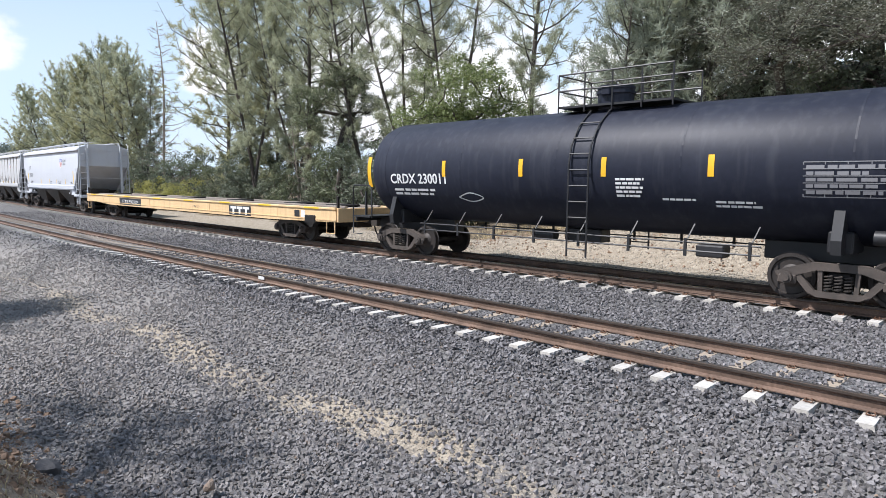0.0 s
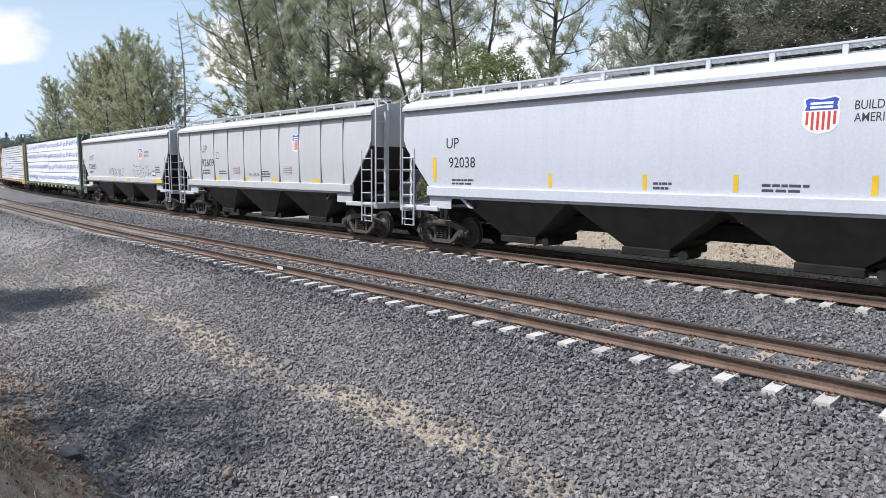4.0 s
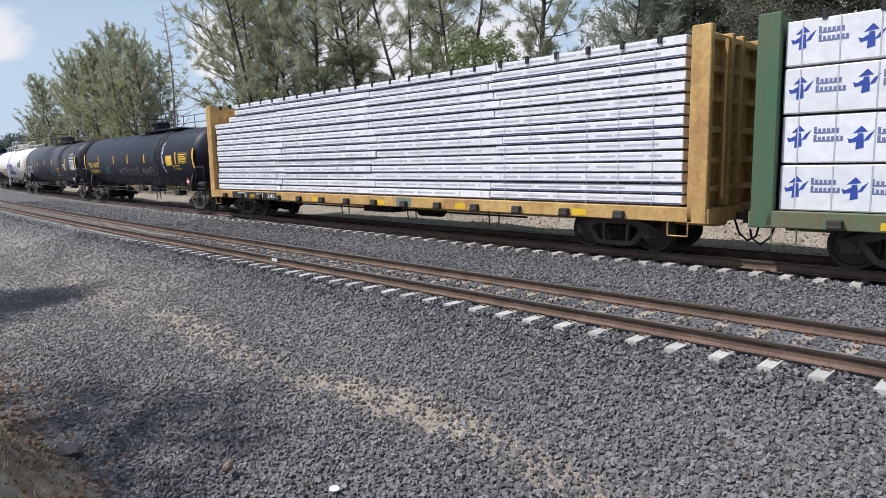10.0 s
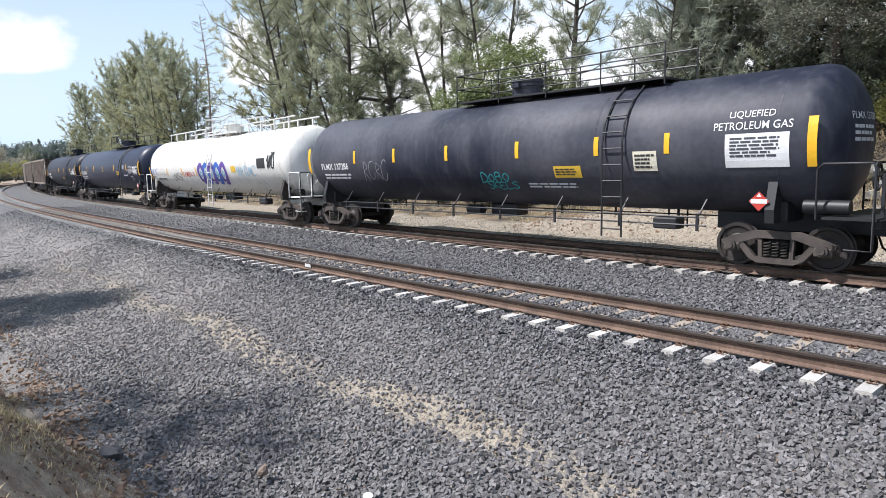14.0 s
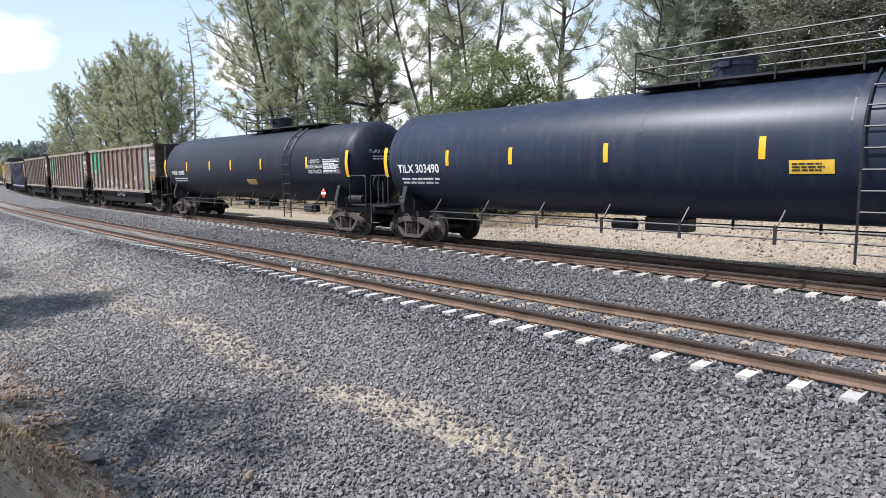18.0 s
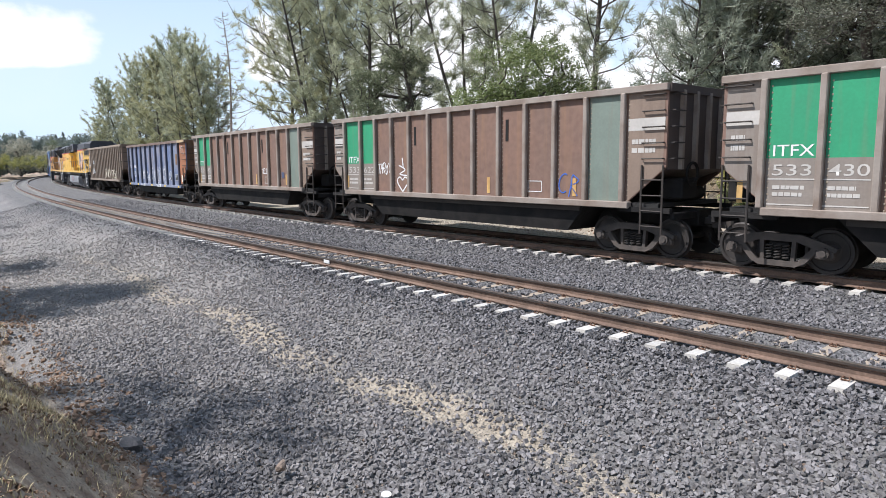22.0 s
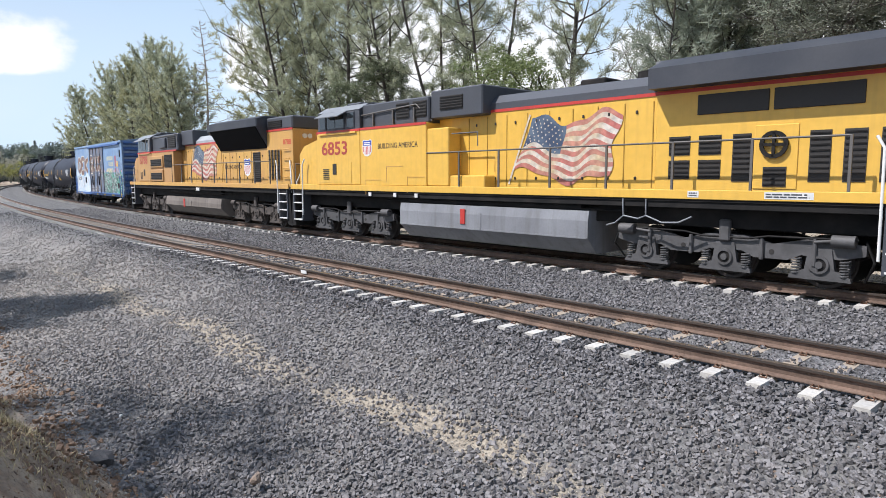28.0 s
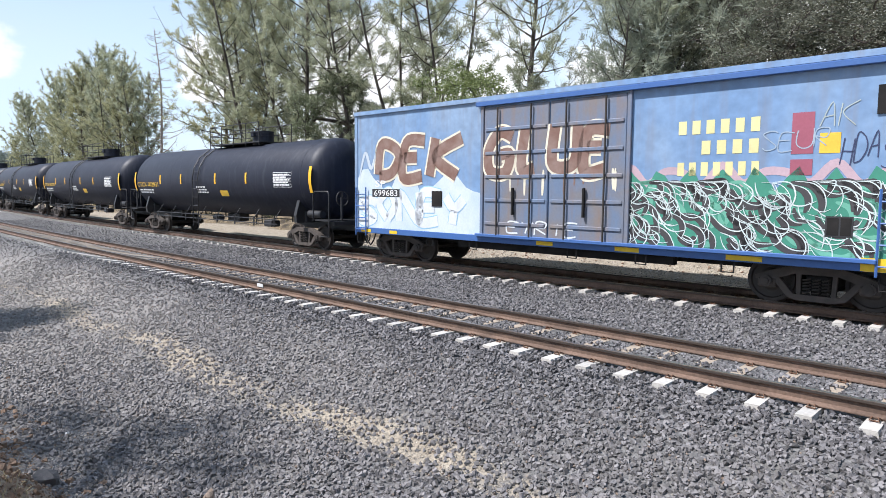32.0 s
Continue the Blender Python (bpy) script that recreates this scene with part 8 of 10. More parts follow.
def loco_first():
    Y = LOCO_YELLOW
    car = loco_base("bright yellow and grey diesel locomotive with a painted flag", Y, 11.15, (-7.1, 7.0), (-3.75, 3.7, 1.36, 0.26), TANK_GREY, TRUCK_GREY)
    cab(car, -8.75, -5.9, -10.35, Y, 3.88, 4.78, "6853", LOCO_GREY)
    eq = part("equipment_cabinet", Shape().box(-5.9, -2.35, -1.51, 1.51, 1.92, 3.9, 0.02), Y, car)
    part("cabinet_roof", Shape().box(-5.9, -2.35, -1.4, 1.4, 3.9, 4.72, 0.04), LOCO_GREY, eq)
    part("red_line", Shape().box(-5.9, -2.35, -1.525, -1.5, 3.84, 3.92), RED_BAND, eq)
    shield(eq, -5.75, -5.2, 2.92, 3.52, flat(-1.516))
    text("BUILDING AMERICA", eq, -4.85, 3.16, 3.34, DARK_INK, flat(-1.516), -2.75, bold=0.0)
    for a in (-3.95, -3.1):
        louvre(eq, a, a + 0.65, 4.1, 4.6, -1.41, 5)
    rail_line(car, [(-6.0, -1.35, 3.95), (-5.9, -1.45, 4.35), (-2.9, -1.45, 4.5), (-2.3, -1.3, 3.95)], RAIL_GREY, 0.025, "cabinet_handrail")
    for x in (-5.2, -4.1, -3.0):
        part("stanchion", Shape().box(x - 0.03, x + 0.03, -1.47, -1.42, 3.95, 4.42), RAIL_GREY, eq)
    for x, z in ((-5.6, 2.1), (-4.4, 2.55), (-3.3, 2.2)):
        part("door_seam", Shape().box(x, x + 0.9, -1.518, -1.5, z, z + 0.02).box(x, x + 0.02, -1.518, -1.5, z - 0.5, z), LOCO_YELLOW2, eq)
    part("cabinet_end", Shape().box(-2.35, -1.35, -1.48, -0.95, 1.92, 3.7, 0.03), Y, car)
    rail_line(car, [(-1.3, -1.4, 3.5), (-0.2, -1.4, 3.5), (-0.2, -1.4, 3.1)], RAIL_GREY, 0.02)
    part("walkway_box", Shape().box(-1.45, 0.1, -1.42, -0.95, 1.82, 2.25, 0.03), Y, car, "low yellow equipment box on the walkway")
    hood = part("engine_hood", Shape().box(-2.35, 5.2, -0.95, 0.95, 1.8, 4.12, 0.02), Y, car, "yellow engine hood with doors")
    prof = [(-0.96, 4.1), (-0.96, 4.32), (-0.7, 4.56), (0.7, 4.56), (0.96, 4.32), (0.96, 4.1)]
    part("hood_roof", Shape().prism(prof, -2.35, 5.3, "x"), LOCO_GREY, hood)
    part("red_line", Shape().box(-0.9, 5.2, -0.97, -0.94, 4.06, 4.14), RED_BAND, hood)
    part("intake_block", Shape().box(-2.35, -0.1, -1.32, 1.32, 4.0, 4.86, 0.04), LOCO_GREY, car)
    louvre(car, -1.9, -0.9, 4.25, 4.65, -1.33, 5, "screen_grille")
    hood_doors(hood, -1.0, 5.1, 1.95, 3.95, -0.955, 8, surface("yellow_seam", (0.42, 0.24, 0.03)))
    flag(hood, 0.75, 4.45, 2.0, 3.9, -0.968)
    part("exhaust_stack", Shape().box(2.6, 3.4, -0.4, 0.4, 4.55, 4.75, 0.04).disc((4.6, 0, 4.55), 0.45, 0, 0.22, "z", 16), GRIME, hood)
    rad = part("radiator_cabin", Shape().box(5.2, 10.85, -1.0, 1.0, 1.8, 4.2, 0.02), Y, car, "yellow rear hood under the radiators")
    part("radiator_wing", Shape().loft([[(x, -w, z0), (x, -w, z1), (x, -0.9, 4.85), (x, 0.9, 4.85), (x, w, z1), (x, w, z0)] for x, w, z0, z1 in ((5.1, 1.05, 4.2, 4.5), (5.25, 1.5, 4.15, 4.6), (10.1, 1.5, 4.15, 4.6), (10.9, 1.1, 4.12, 4.55))], False), RADIATOR_DARK, car, "grey overhanging radiator wing")
    part("red_line", Shape().box(5.2, 10.85, -1.015, -0.98, 4.06, 4.14), RED_BAND, rad)
    for a, b in ((6.2, 7.7), (7.8, 9.4)):
        part("radiator_grille", Shape().box(a, b, -1.04, -0.99, 3.55, 3.98, 0.01), GRILLE, rad)
    for a in (5.55, 6.25):
        for z in (2.15, 2.68):
            louvre(rad, a, a + 0.5, z, z + 0.42, -1.0, 4)
    for a in (7.0, 8.5, 9.1, 9.7):
        louvre(rad, a, a + 0.38, 2.1, 3.1, -1.0, 9)
    part("access_door", Shape().box(7.45, 8.3, -1.02, -0.99, 1.95, 3.25, 0.01), Y, rad)
    part("brake_wheel", Shape().disc((7.85, -1.05, 2.85), 0.28, -0.04, 0.0, "y", 18, hole=0.2).box(7.6, 8.1, -1.09, -1.05, 2.82, 2.88).box(7.82, 7.88, -1.09, -1.05, 2.6, 3.1), GRIME, rad)
    louvre(rad, 7.65, 8.1, 2.0, 2.4, -1.02, 4)
    text("6853", rad, 9.85, 3.42, 3.62, RED_INK, flat(-1.012), 10.6)
    for z in (2.3, 2.7, 3.1, 3.5, 3.9):
        rail_line(rad, [(10.1, -1.06, z), (10.6, -1.06, z)], Y, 0.018, "hand_grab")
    part("rear_lamp", Shape().disc((10.9, -0.25, 4.35), 0.1, -0.03, 0.06, "x", 12).disc((10.9, 0.25, 4.35), 0.1, -0.03, 0.06, "x", 12), GLASS, rad)
    handrails(car, [-2.5, -0.9, 0.7, 2.5, 4.2, 5.9, 7.6, 9.35], -1.48, 1.75, 2.95, RAIL_GREY)
    handrails(car, [-2.5, 0.7, 4.2, 7.6, 9.35], 1.48, 1.75, 2.95, RAIL_GREY)
    part("safety_chain", Shape().tube([(4.7, -1.5, 1.7), (4.72, -1.5, 1.3), (4.5, -1.5, 1.12), (4.25, -1.48, 1.05)], 0.02, 6).tube([(4.72, -1.5, 1.3), (5.1, -1.5, 1.24), (5.3, -1.5, 1.32), (5.3, -1.5, 1.7)], 0.02, 6).tube([(5.3, -1.5, 1.32), (5.7, -1.5, 1.18), (6.1, -1.5, 1.2), (6.4, -1.5, 1.34)], 0.02, 6), VISOR_GREY, car, "pale hanging safety chain")
    for x, w in ((6.3, 0.25), (7.9, 0.9)):
        decal("notice_plate", car, quads(x, x + w, 1.76, 1.9), HANDRAIL, flat(-1.534))
        bars(car, x + 0.03, x + w - 0.03, 1.78, 1.88, 2, LOCO_GREY, flat(-1.537), int(x * 5))
    for x in (-5.4, -4.0, -2.9):
        part("white_marker", Shape().box(x, x + 0.15, -1.54, -1.52, 1.55, 1.68), HANDRAIL, car)
    return car


def loco_second():
    Y = LOCO_YELLOW2
    car = loco_base("weathered yellow diesel locomotive with a large flared radiator", Y, 11.3, (-7.2, 7.2), (-4.2, 3.85, 1.12, 0.24), TANK_BROWN, TRUCK_STEEL)
    cab(car, -9.0, -6.45, -10.35, LOCO_YELLOW3, 3.72, 4.8, "8788", HANDRAIL)
    eq = part("equipment_cabinet", Shape().box(-6.45, -2.6, -1.48, 1.48, 1.92, 3.72, 0.02), LOCO_YELLOW3, car)
    part("cabinet_roof", Shape().box(-6.45, -2.1, -1.38, 1.38, 3.72, 4.68, 0.05), LOCO_GREY, eq)
    part("red_line", Shape().box(-6.45, -2.1, -1.50, -1.46, 3.68, 3.76), RED_BAND, eq)
    for z in (2.05, 2.85):
        part("intake_surround", Shape().box(-6.5, -4.3, -1.56, -1.47, z - 0.08, z + 0.62, 0.03), LOCO_YELLOW3, eq)
        louvre(eq, -6.35, -4.45, z + 0.03, z + 0.42, -1.565, 4)
    louvre(eq, -4.1, -2.85, 2.78, 3.5, -1.49, 10)
    louvre(eq, -3.6, -2.4, 3.9, 4.55, -1.4, 6)
    part("ac_unit", Shape().box(-4.9, -3.9, -1.5, -1.3, 3.9, 4.5, 0.04), LOCO_GREY, eq)
    rail_line(car, [(-6.4, -1.4, 4.55), (-2.2, -1.4, 4.62), (-2.1, -1.4, 4.2)], RAIL_GREY, 0.02)
    hood = part("engine_hood", Shape().box(-2.6, 8.2, -0.98, 0.98, 1.8, 4.0, 0.02), Y, car, "yellow engine hood with latched doors")
    prof = [(-0.99, 3.98), (-0.99, 4.15), (-0.72, 4.42), (0.72, 4.42), (0.99, 4.15), (0.99, 3.98)]
    part("hood_roof", Shape().prism(prof, -2.1, 3.2, "x"), surface("silver_roof", (0.35, 0.36, 0.38), 0.5), hood)
    part("red_line", Shape().box(-2.0, 3.2, -1.0, -0.97, 3.94, 4.02), RED_BAND, hood)
    part("intake_block", Shape().box(-2.2, -0.4, -1.15, 1.15, 3.98, 4.78, 0.04), LOCO_GREY, car)
    hood_doors(hood, -1.9, 3.0, 1.95, 3.85, -0.985, 7, surface("brown_seam", (0.3, 0.17, 0.05)))
    flag(hood, -1.35, 2.75, 2.05, 3.95, -0.998)
    part("exhaust_silencer", Shape().box(0.2, 1.7, -0.45, 0.45, 4.4, 4.62, 0.04), GRIME, hood)
    part("radiator_wing", Shape().loft([[(x, -1.0, z0), (x, -w, z1 - 0.46), (x, -w, z1 - 0.12), (x, -w + 0.35, z1), (x, w - 0.35, z1), (x, w, z1 - 0.12), (x, w, z1 - 0.46), (x, 1.0, z0)] for x, w, z0, z1 in ((2.55, 1.5, 4.05, 4.9), (3.0, 1.55, 3.55, 4.92), (8.2, 1.55, 3.55, 4.92), (8.25, 1.5, 3.6, 4.9))], False), RADIATOR_DARK, car, "large flared radiator hood")
    part("radiator_screen", Shape().prism([(-1.0, 3.52), (-1.55, 4.44), (-1.57, 4.44), (-1.03, 3.5)], 3.03, 8.18, "x"), SHADE_BLACK, car, "radiator screen coloured black for the shade beneath")
    shield(hood, 5.65, 6.35, 2.25, 3.12, flat(-0.992))
    text("BUILDING AMERICA", hood, 3.4, 2.62, 2.80, DARK_INK, flat(-0.992), 5.4, bold=0.0)
    louvre(hood, 6.65, 7.4, 2.0, 3.35, -0.985, 14)
    hood_doors(hood, 3.2, 8.1, 1.95, 3.4, -0.985, 6, surface("rear_seam", (0.3, 0.17, 0.05)))
    rear = part("rear_hood", Shape().box(8.2, 10.6, -1.05, 1.05, 1.8, 4.25, 0.02), Y, car, "yellow rear hood with a large side grille")
    part("rear_roof", Shape().box(8.2, 10.6, -1.06, 1.06, 4.25, 4.8, 0.06), LOCO_GREY, rear)
    part("red_line", Shape().box(8.2, 10.6, -1.07, -1.03, 4.2, 4.28), RED_BAND, rear)
    louvre(rear, 8.4, 9.55, 2.1, 3.4, -1.06, 8)
    for k in range(4):
        part("grille_divider", Shape().box(8.4 + 0.29 * k + 0.27, 8.4 + 0.29 * k + 0.31, -1.11, -1.05, 2.1, 3.4), Y, rear)
    louvre(rear, 8.45, 9.7, 4.35, 4.65, -1.07, 4)
    text("8788", rear, 9.75, 3.6, 3.82, RED_INK, flat(-1.056), 10.45)
    for z in (2.2, 2.6, 3.0, 3.4):
        rail_line(rear, [(9.8, -1.12, z), (10.4, -1.12, z)], Y, 0.018, "hand_grab")
    part("rear_lamp", Shape().disc((10.62, -0.5, 3.95), 0.1, -0.03, 0.05, "x", 12).disc((10.62, -0.25, 3.95), 0.1, -0.03, 0.05, "x", 12), HANDRAIL, rear)
    handrails(car, [-2.9, -1.4, 0.1, 1.6, 3.2, 4.7, 6.2, 7.8, 9.3], -1.48, 1.75, 2.9, RAIL_GREY)
    handrails(car, [-2.9, 0.1, 3.2, 6.2, 9.3], 1.48, 1.75, 2.9, RAIL_GREY)
    part("bell_valve", Shape().box(0.8, 1.25, -1.55, -1.48, 1.5, 1.66, 0.01), HANDRAIL, car)
    return car


# ---- boxcar ----
def box_car():
    car = thing("box_car", "blue boxcar covered in green, brown and white graffiti", "boxcar", "cars of the train")
    h, y, z0, z1 = 7.6, 1.50, 0.95, 4.72
    b = part("body", Shape().box(-h, h, -y, y, z0, z1, 0.02), BOX_BLUE, car)
    roof = part("roof", Shape().prism([(-y - 0.06, z1 - 0.12), (-y - 0.06, z1 + 0.0), (0, z1 + 0.16), (y + 0.06, z1), (y + 0.06, z1 - 0.12)], -h - 0.03, h + 0.03, "x"), BOX_BLUE, car, "pale blue ribbed roof")
    for x in np.arange(-h + 0.4, h, 0.62):
        part("roof_rib", Shape().prism([(-y - 0.05, z1 + 0.01), (0, z1 + 0.21), (y + 0.05, z1 + 0.01), (0, z1 + 0.15)], x - 0.05, x + 0.05, "x"), BOX_BLUE, roof)
    for d in (-1, 1):
        for k in range(9):
            z = z0 + 0.28 + k * 0.415
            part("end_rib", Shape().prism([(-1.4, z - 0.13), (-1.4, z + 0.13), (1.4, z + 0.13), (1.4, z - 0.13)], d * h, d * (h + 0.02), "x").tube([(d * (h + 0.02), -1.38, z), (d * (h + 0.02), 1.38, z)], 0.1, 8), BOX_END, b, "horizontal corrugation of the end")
        part("corner_post", Shape().box(d * (h - 0.12), d * (h + 0.03), -y - 0.025, -y + 0.05, z0, z1, 0.01), BOX_BLUE, b)
        truck(car, d * 5.95)
        for s in (-1, 1):
            a, c = sorted((d * (h - 0.1), d * (h - 0.6)))
            ladder(car, a, c, 0.75, 2.3, s * (y + 0.08), BOX_END, 0.38)
            ladder(car, d * (h + 0.12) - 0.001, d * (h + 0.12) + 0.001, 0.9, 2.6, s * 1.25, BOX_END)
        part("end_sill", Shape().box(d * (h - 0.3), d * (h + 0.2), -1.4, 1.4, 0.78, 1.02, 0.02), GRIME, car)
        part("stirrup", Shape().tube([(d * (h - 0.1), -1.5, 0.95), (d * (h - 0.1), -1.5, 0.5), (d * (h - 0.55), -1.5, 0.5), (d * (h - 0.55), -1.5, 0.95)], 0.02, 5), GRIME, car)
    part("under_frame", Shape().box(-h + 0.3, h - 0.3, -0.4, 0.4, 0.62, 1.0, 0.02).box(-3.2, 3.2, -1.3, -1.1, 0.62, 0.9), GRIME, car)
    for x in (-2.6, 0.6, 2.4, 4.3, -4.3):
        part("sill_tab", Shape().tube([(x, -1.48, 0.95), (x, -1.48, 0.6), (x + 0.25, -1.48, 0.6), (x + 0.25, -1.48, 0.95)], 0.02, 5), GRIME, car)
    part("side_sill", Shape().box(-h, h, -y - 0.03, -y + 0.02, z0 - 0.12, z0 + 0.06, 0.01), BOX_END, car)
    # double doors
    for i, (a, c) in enumerate(((-2.05, 0.02), (0.06, 2.12))):
        dr = part("door", Shape().box(a, c, -y - 0.055, -y, 1.02, 4.42, 0.02), BOX_DOOR, car, "plug door with bars, under brown graffiti")
        for k in range(5):
            z = 1.35 + k * 0.62
            part("door_rib", Shape().box(a + 0.06, c - 0.06, -y - 0.085, -y - 0.05, z - 0.045, z + 0.045, 0.015), BOX_DOOR, dr)
        for x in (a + 0.5, c - 0.5):
            part("door_bar", Shape().tube([(x, -y - 0.12, 1.05), (x, -y - 0.12, 4.4)], 0.024, 6), GRIME_BROWN, dr)
        part("door_handle", Shape().box(a + 1.0, a + 1.06, -y - 0.15, -y - 0.08, 1.6, 2.3, 0.01), GRIME, dr)
    for x in (-2.12, 2.18):
        part("door_post", Shape().box(x - 0.05, x + 0.05, -y - 0.07, -y, 1.0, 4.5, 0.01), BOX_DOOR, car)
    part("door_track", Shape().box(-2.3, 7.0, -y - 0.13, -y - 0.02, 4.46, 4.58, 0.01).box(-2.3, 7.0, -y - 0.13, -y - 0.02, 0.98, 1.06, 0.01), BOX_END, car)
    W, W2, W3, W4 = flat(-y - 0.006), flat(-y - 0.010), flat(-y - 0.014), flat(-y - 0.018)
    PALE_SIGN = surface("pale_yellow_sign", (0.74, 0.66, 0.32), 0.6, bump=0.0)
    # sign: three lines of yellow bars, red and yellow blocks
    for z, a, n in ((3.42, 3.3, 6), (3.0, 3.8, 4), (2.56, 3.3, 7)):
        for k in range(n):
            wide = (1.75 if n != 4 else 1.25) / n
            decal("sign_bar", b, quads(a + k * wide, a + (k + 0.58) * wide, z, z + 0.28), PALE_SIGN, W)
    FADED_RED = surface("faded_red_paint", (0.33, 0.09, 0.13), 0.6, bump=0.0)
    decal("red_block", b, quads(5.5, 5.88, 2.95, 3.72), FADED_RED, W)
    decal("yellow_block", b, quads(5.98, 6.32, 2.95, 3.32), YELLOW_INK, W)
    decal("red_block", b, quads(5.5, 5.88, 2.55, 2.85), FADED_RED, W)
    # green piece
    rnd = random.Random(77)
    top = [(1.4 + 6.1 * k / 30, 2.45 + 0.22 * math.sin(k * 1.9) + 0.12 * rnd.random()) for k in range(31)]
    fill = [[(top[k][0], 1.0), (top[k + 1][0], 1.0), top[k + 1], top[k]] for k in range(30)]
    gp = decal("green_graffiti", b, fill, GREEN_INK, W, "large green sprayed mural with white outlines")
    decal("pink_halo", b, ribbon([(x, z + 0.08) for x, z in top[::2]], 0.16), surface("pink_spray", (0.5, 0.36, 0.4)), flat(-y - 0.005))
    light, dark, mint = [], [], []
    for k in range(230):
        x, z = rnd.uniform(1.5, 7.3), rnd.uniform(1.05, 2.35)
        a = rnd.choice([-1, 1]) * rnd.uniform(0.7, 1.5) + 0.25 * math.sin(x * 2.2)
        l = rnd.uniform(0.3, 0.75)
        pts = [(x + l * u * math.cos(a + 0.8 * u * u), min(max(z + l * (u - 0.4) * math.sin(a + 0.8 * u * u), 1.0), 2.42)) for u in (0, 0.3, 0.6, 0.85, 1.1)]
        if k % 5 < 2:
            dark.extend(ribbon(pts, rnd.uniform(0.09, 0.19), True))
            light.extend(ribbon([(p + 0.07, q + 0.02) for p, q in pts], rnd.uniform(0.014, 0.026), True))
        elif k % 5 == 2:
            mint.extend(ribbon(pts, rnd.uniform(0.08, 0.14), True))
        else:
            light.extend(ribbon(pts, rnd.uniform(0.014, 0.03), True))
    decal("mint_flame", gp, mint, surface("mint_green", (0.14, 0.40, 0.29)), flat(-y - 0.008))
    decal("dark_flame", gp, dark, surface("dark_brown_line", (0.055, 0.05, 0.052)), W2)
    decal("white_outline", gp, light, surface("mint_white", (0.62, 0.70, 0.68)), W3)
    # pale patch and brown letters
    pale = [(-7.5 + 5.3 * k / 20, 2.35 + 0.35 * math.sin(k * 0.9) + 0.25 * rnd.random()) for k in range(21)]
    decal("pale_graffiti", b, [[(pale[k][0], 1.0), (pale[k + 1][0], 1.0), pale[k + 1], pale[k]] for k in range(20)], BOX_PALE, W, "pale blue and white sprayed area")
    decal("white_graffiti", b, ribbon([(-7.4, 2.6), (-7.1, 3.4), (-6.8, 2.9), (-6.5, 3.6)], 0.12, True), surface("soft_white", (0.5, 0.56, 0.62)), W2, "soft white spray line")
    faded = surface("faded_brown_spray", (0.185, 0.10, 0.075), 0.65, col2=(0.28, 0.2, 0.17), scale=2.5, amount=0.8, bump=0.0)
    for k, (c, a, e, z) in enumerate((("D", -6.35, -5.3, 2.7), ("E", -5.25, -4.15, 2.65), ("K", -4.05, -2.75, 2.6))):
        tag(c, "brown_letter", b, a, e, z, z + 1.1, faded, W2, 0.34, 200 + k, "brown block letter sprayed with a cream edge", CREAM_INK, 0.46, 0.15, 0.03)
    for k, (c, a, e) in enumerate((("G", -1.85, -1.0), ("L", -0.75, -0.2), ("U", 0.2, 0.95), ("E", 1.1, 1.85))):
        tag(c, "brown_letter", b, a, e, 2.75, 3.75, faded, flat(-y - 0.06), 0.3, 210 + k, "brown block letter sprayed with a cream edge", CREAM_INK, 0.42, 0.1, 0.03)
    for k in range(14):      # runs of paint under the letters
        x = rnd.uniform(-1.9, 2.0)
        decal("paint_run", b, ribbon([(x, 2.75), (x + rnd.uniform(-0.03, 0.03), 2.75 - rnd.uniform(0.15, 0.7))], rnd.uniform(0.03, 0.08), True), CREAM_INK if k % 3 else faded, flat(-y - 0.0595))
    white = surface("puffy_white_spray", (0.66, 0.69, 0.72))
    tag("SONEY", "white_bubble", b, -7.35, -2.6, 1.25, 2.05, white, W2, 0.3, 221, "puffy white sprayed letter", PALE_BLUE_INK, 0.36, 0.1, 0.1)
    tag("EYRIE", "white_graffiti", b, -1.2, 1.0, 1.12, 1.42, white, flat(-y - 0.06), 0.04, 220)
    decal("number_panel", b, quads(-6.75, -5.45, 2.0, 2.25), DARK_INK, W3)
    text("SP", b, -6.6, 2.32, 2.52, WHITE_INK, W3, -6.1)
    text("699683", b, -6.65, 2.03, 2.22, WHITE_INK, W4, -5.55)
    for x in (-4.05,):
        part("placard_board", Shape().box(x, x + 0.4, -y - 0.03, -y, 1.75, 2.2), GRIME, b)
    decal("notice_box", b, quads(6.15, 6.6, 1.42, 1.8), DARK_INK, W4)
    decal("notice_box", b, quads(6.18, 6.37, 1.45, 1.77) + quads(6.40, 6.57, 1.45, 1.77), GRIME, flat(-y - 0.022))
    part("vent_plate", Shape().box(6.85, 7.05, -y - 0.03, -y, 3.6, 4.1), GRIME, b)
    tag("HDASC", "dark_graffiti", b, 6.35, 7.4, 2.75, 3.2, surface("dark_blue_marker", (0.04, 0.05, 0.12)), W2, 0.02, 96, "thin dark tag", bounce=0.25)
    tag("SEUR", "white_graffiti", b, 5.0, 6.2, 3.05, 3.4, surface("pale_tag", (0.34, 0.42, 0.5)), W2, 0.02, 97)
    tag("AK", "white_graffiti", b, 6.0, 6.6, 3.45, 3.85, surface("yellow_tag", (0.4, 0.45, 0.42)), W2, 0.018, 98)
    part("end_number_panel", Shape().box(h + 0.02, h + 0.05, -0.2, 0.9, 4.3, 4.55), WHITE_INK, b)
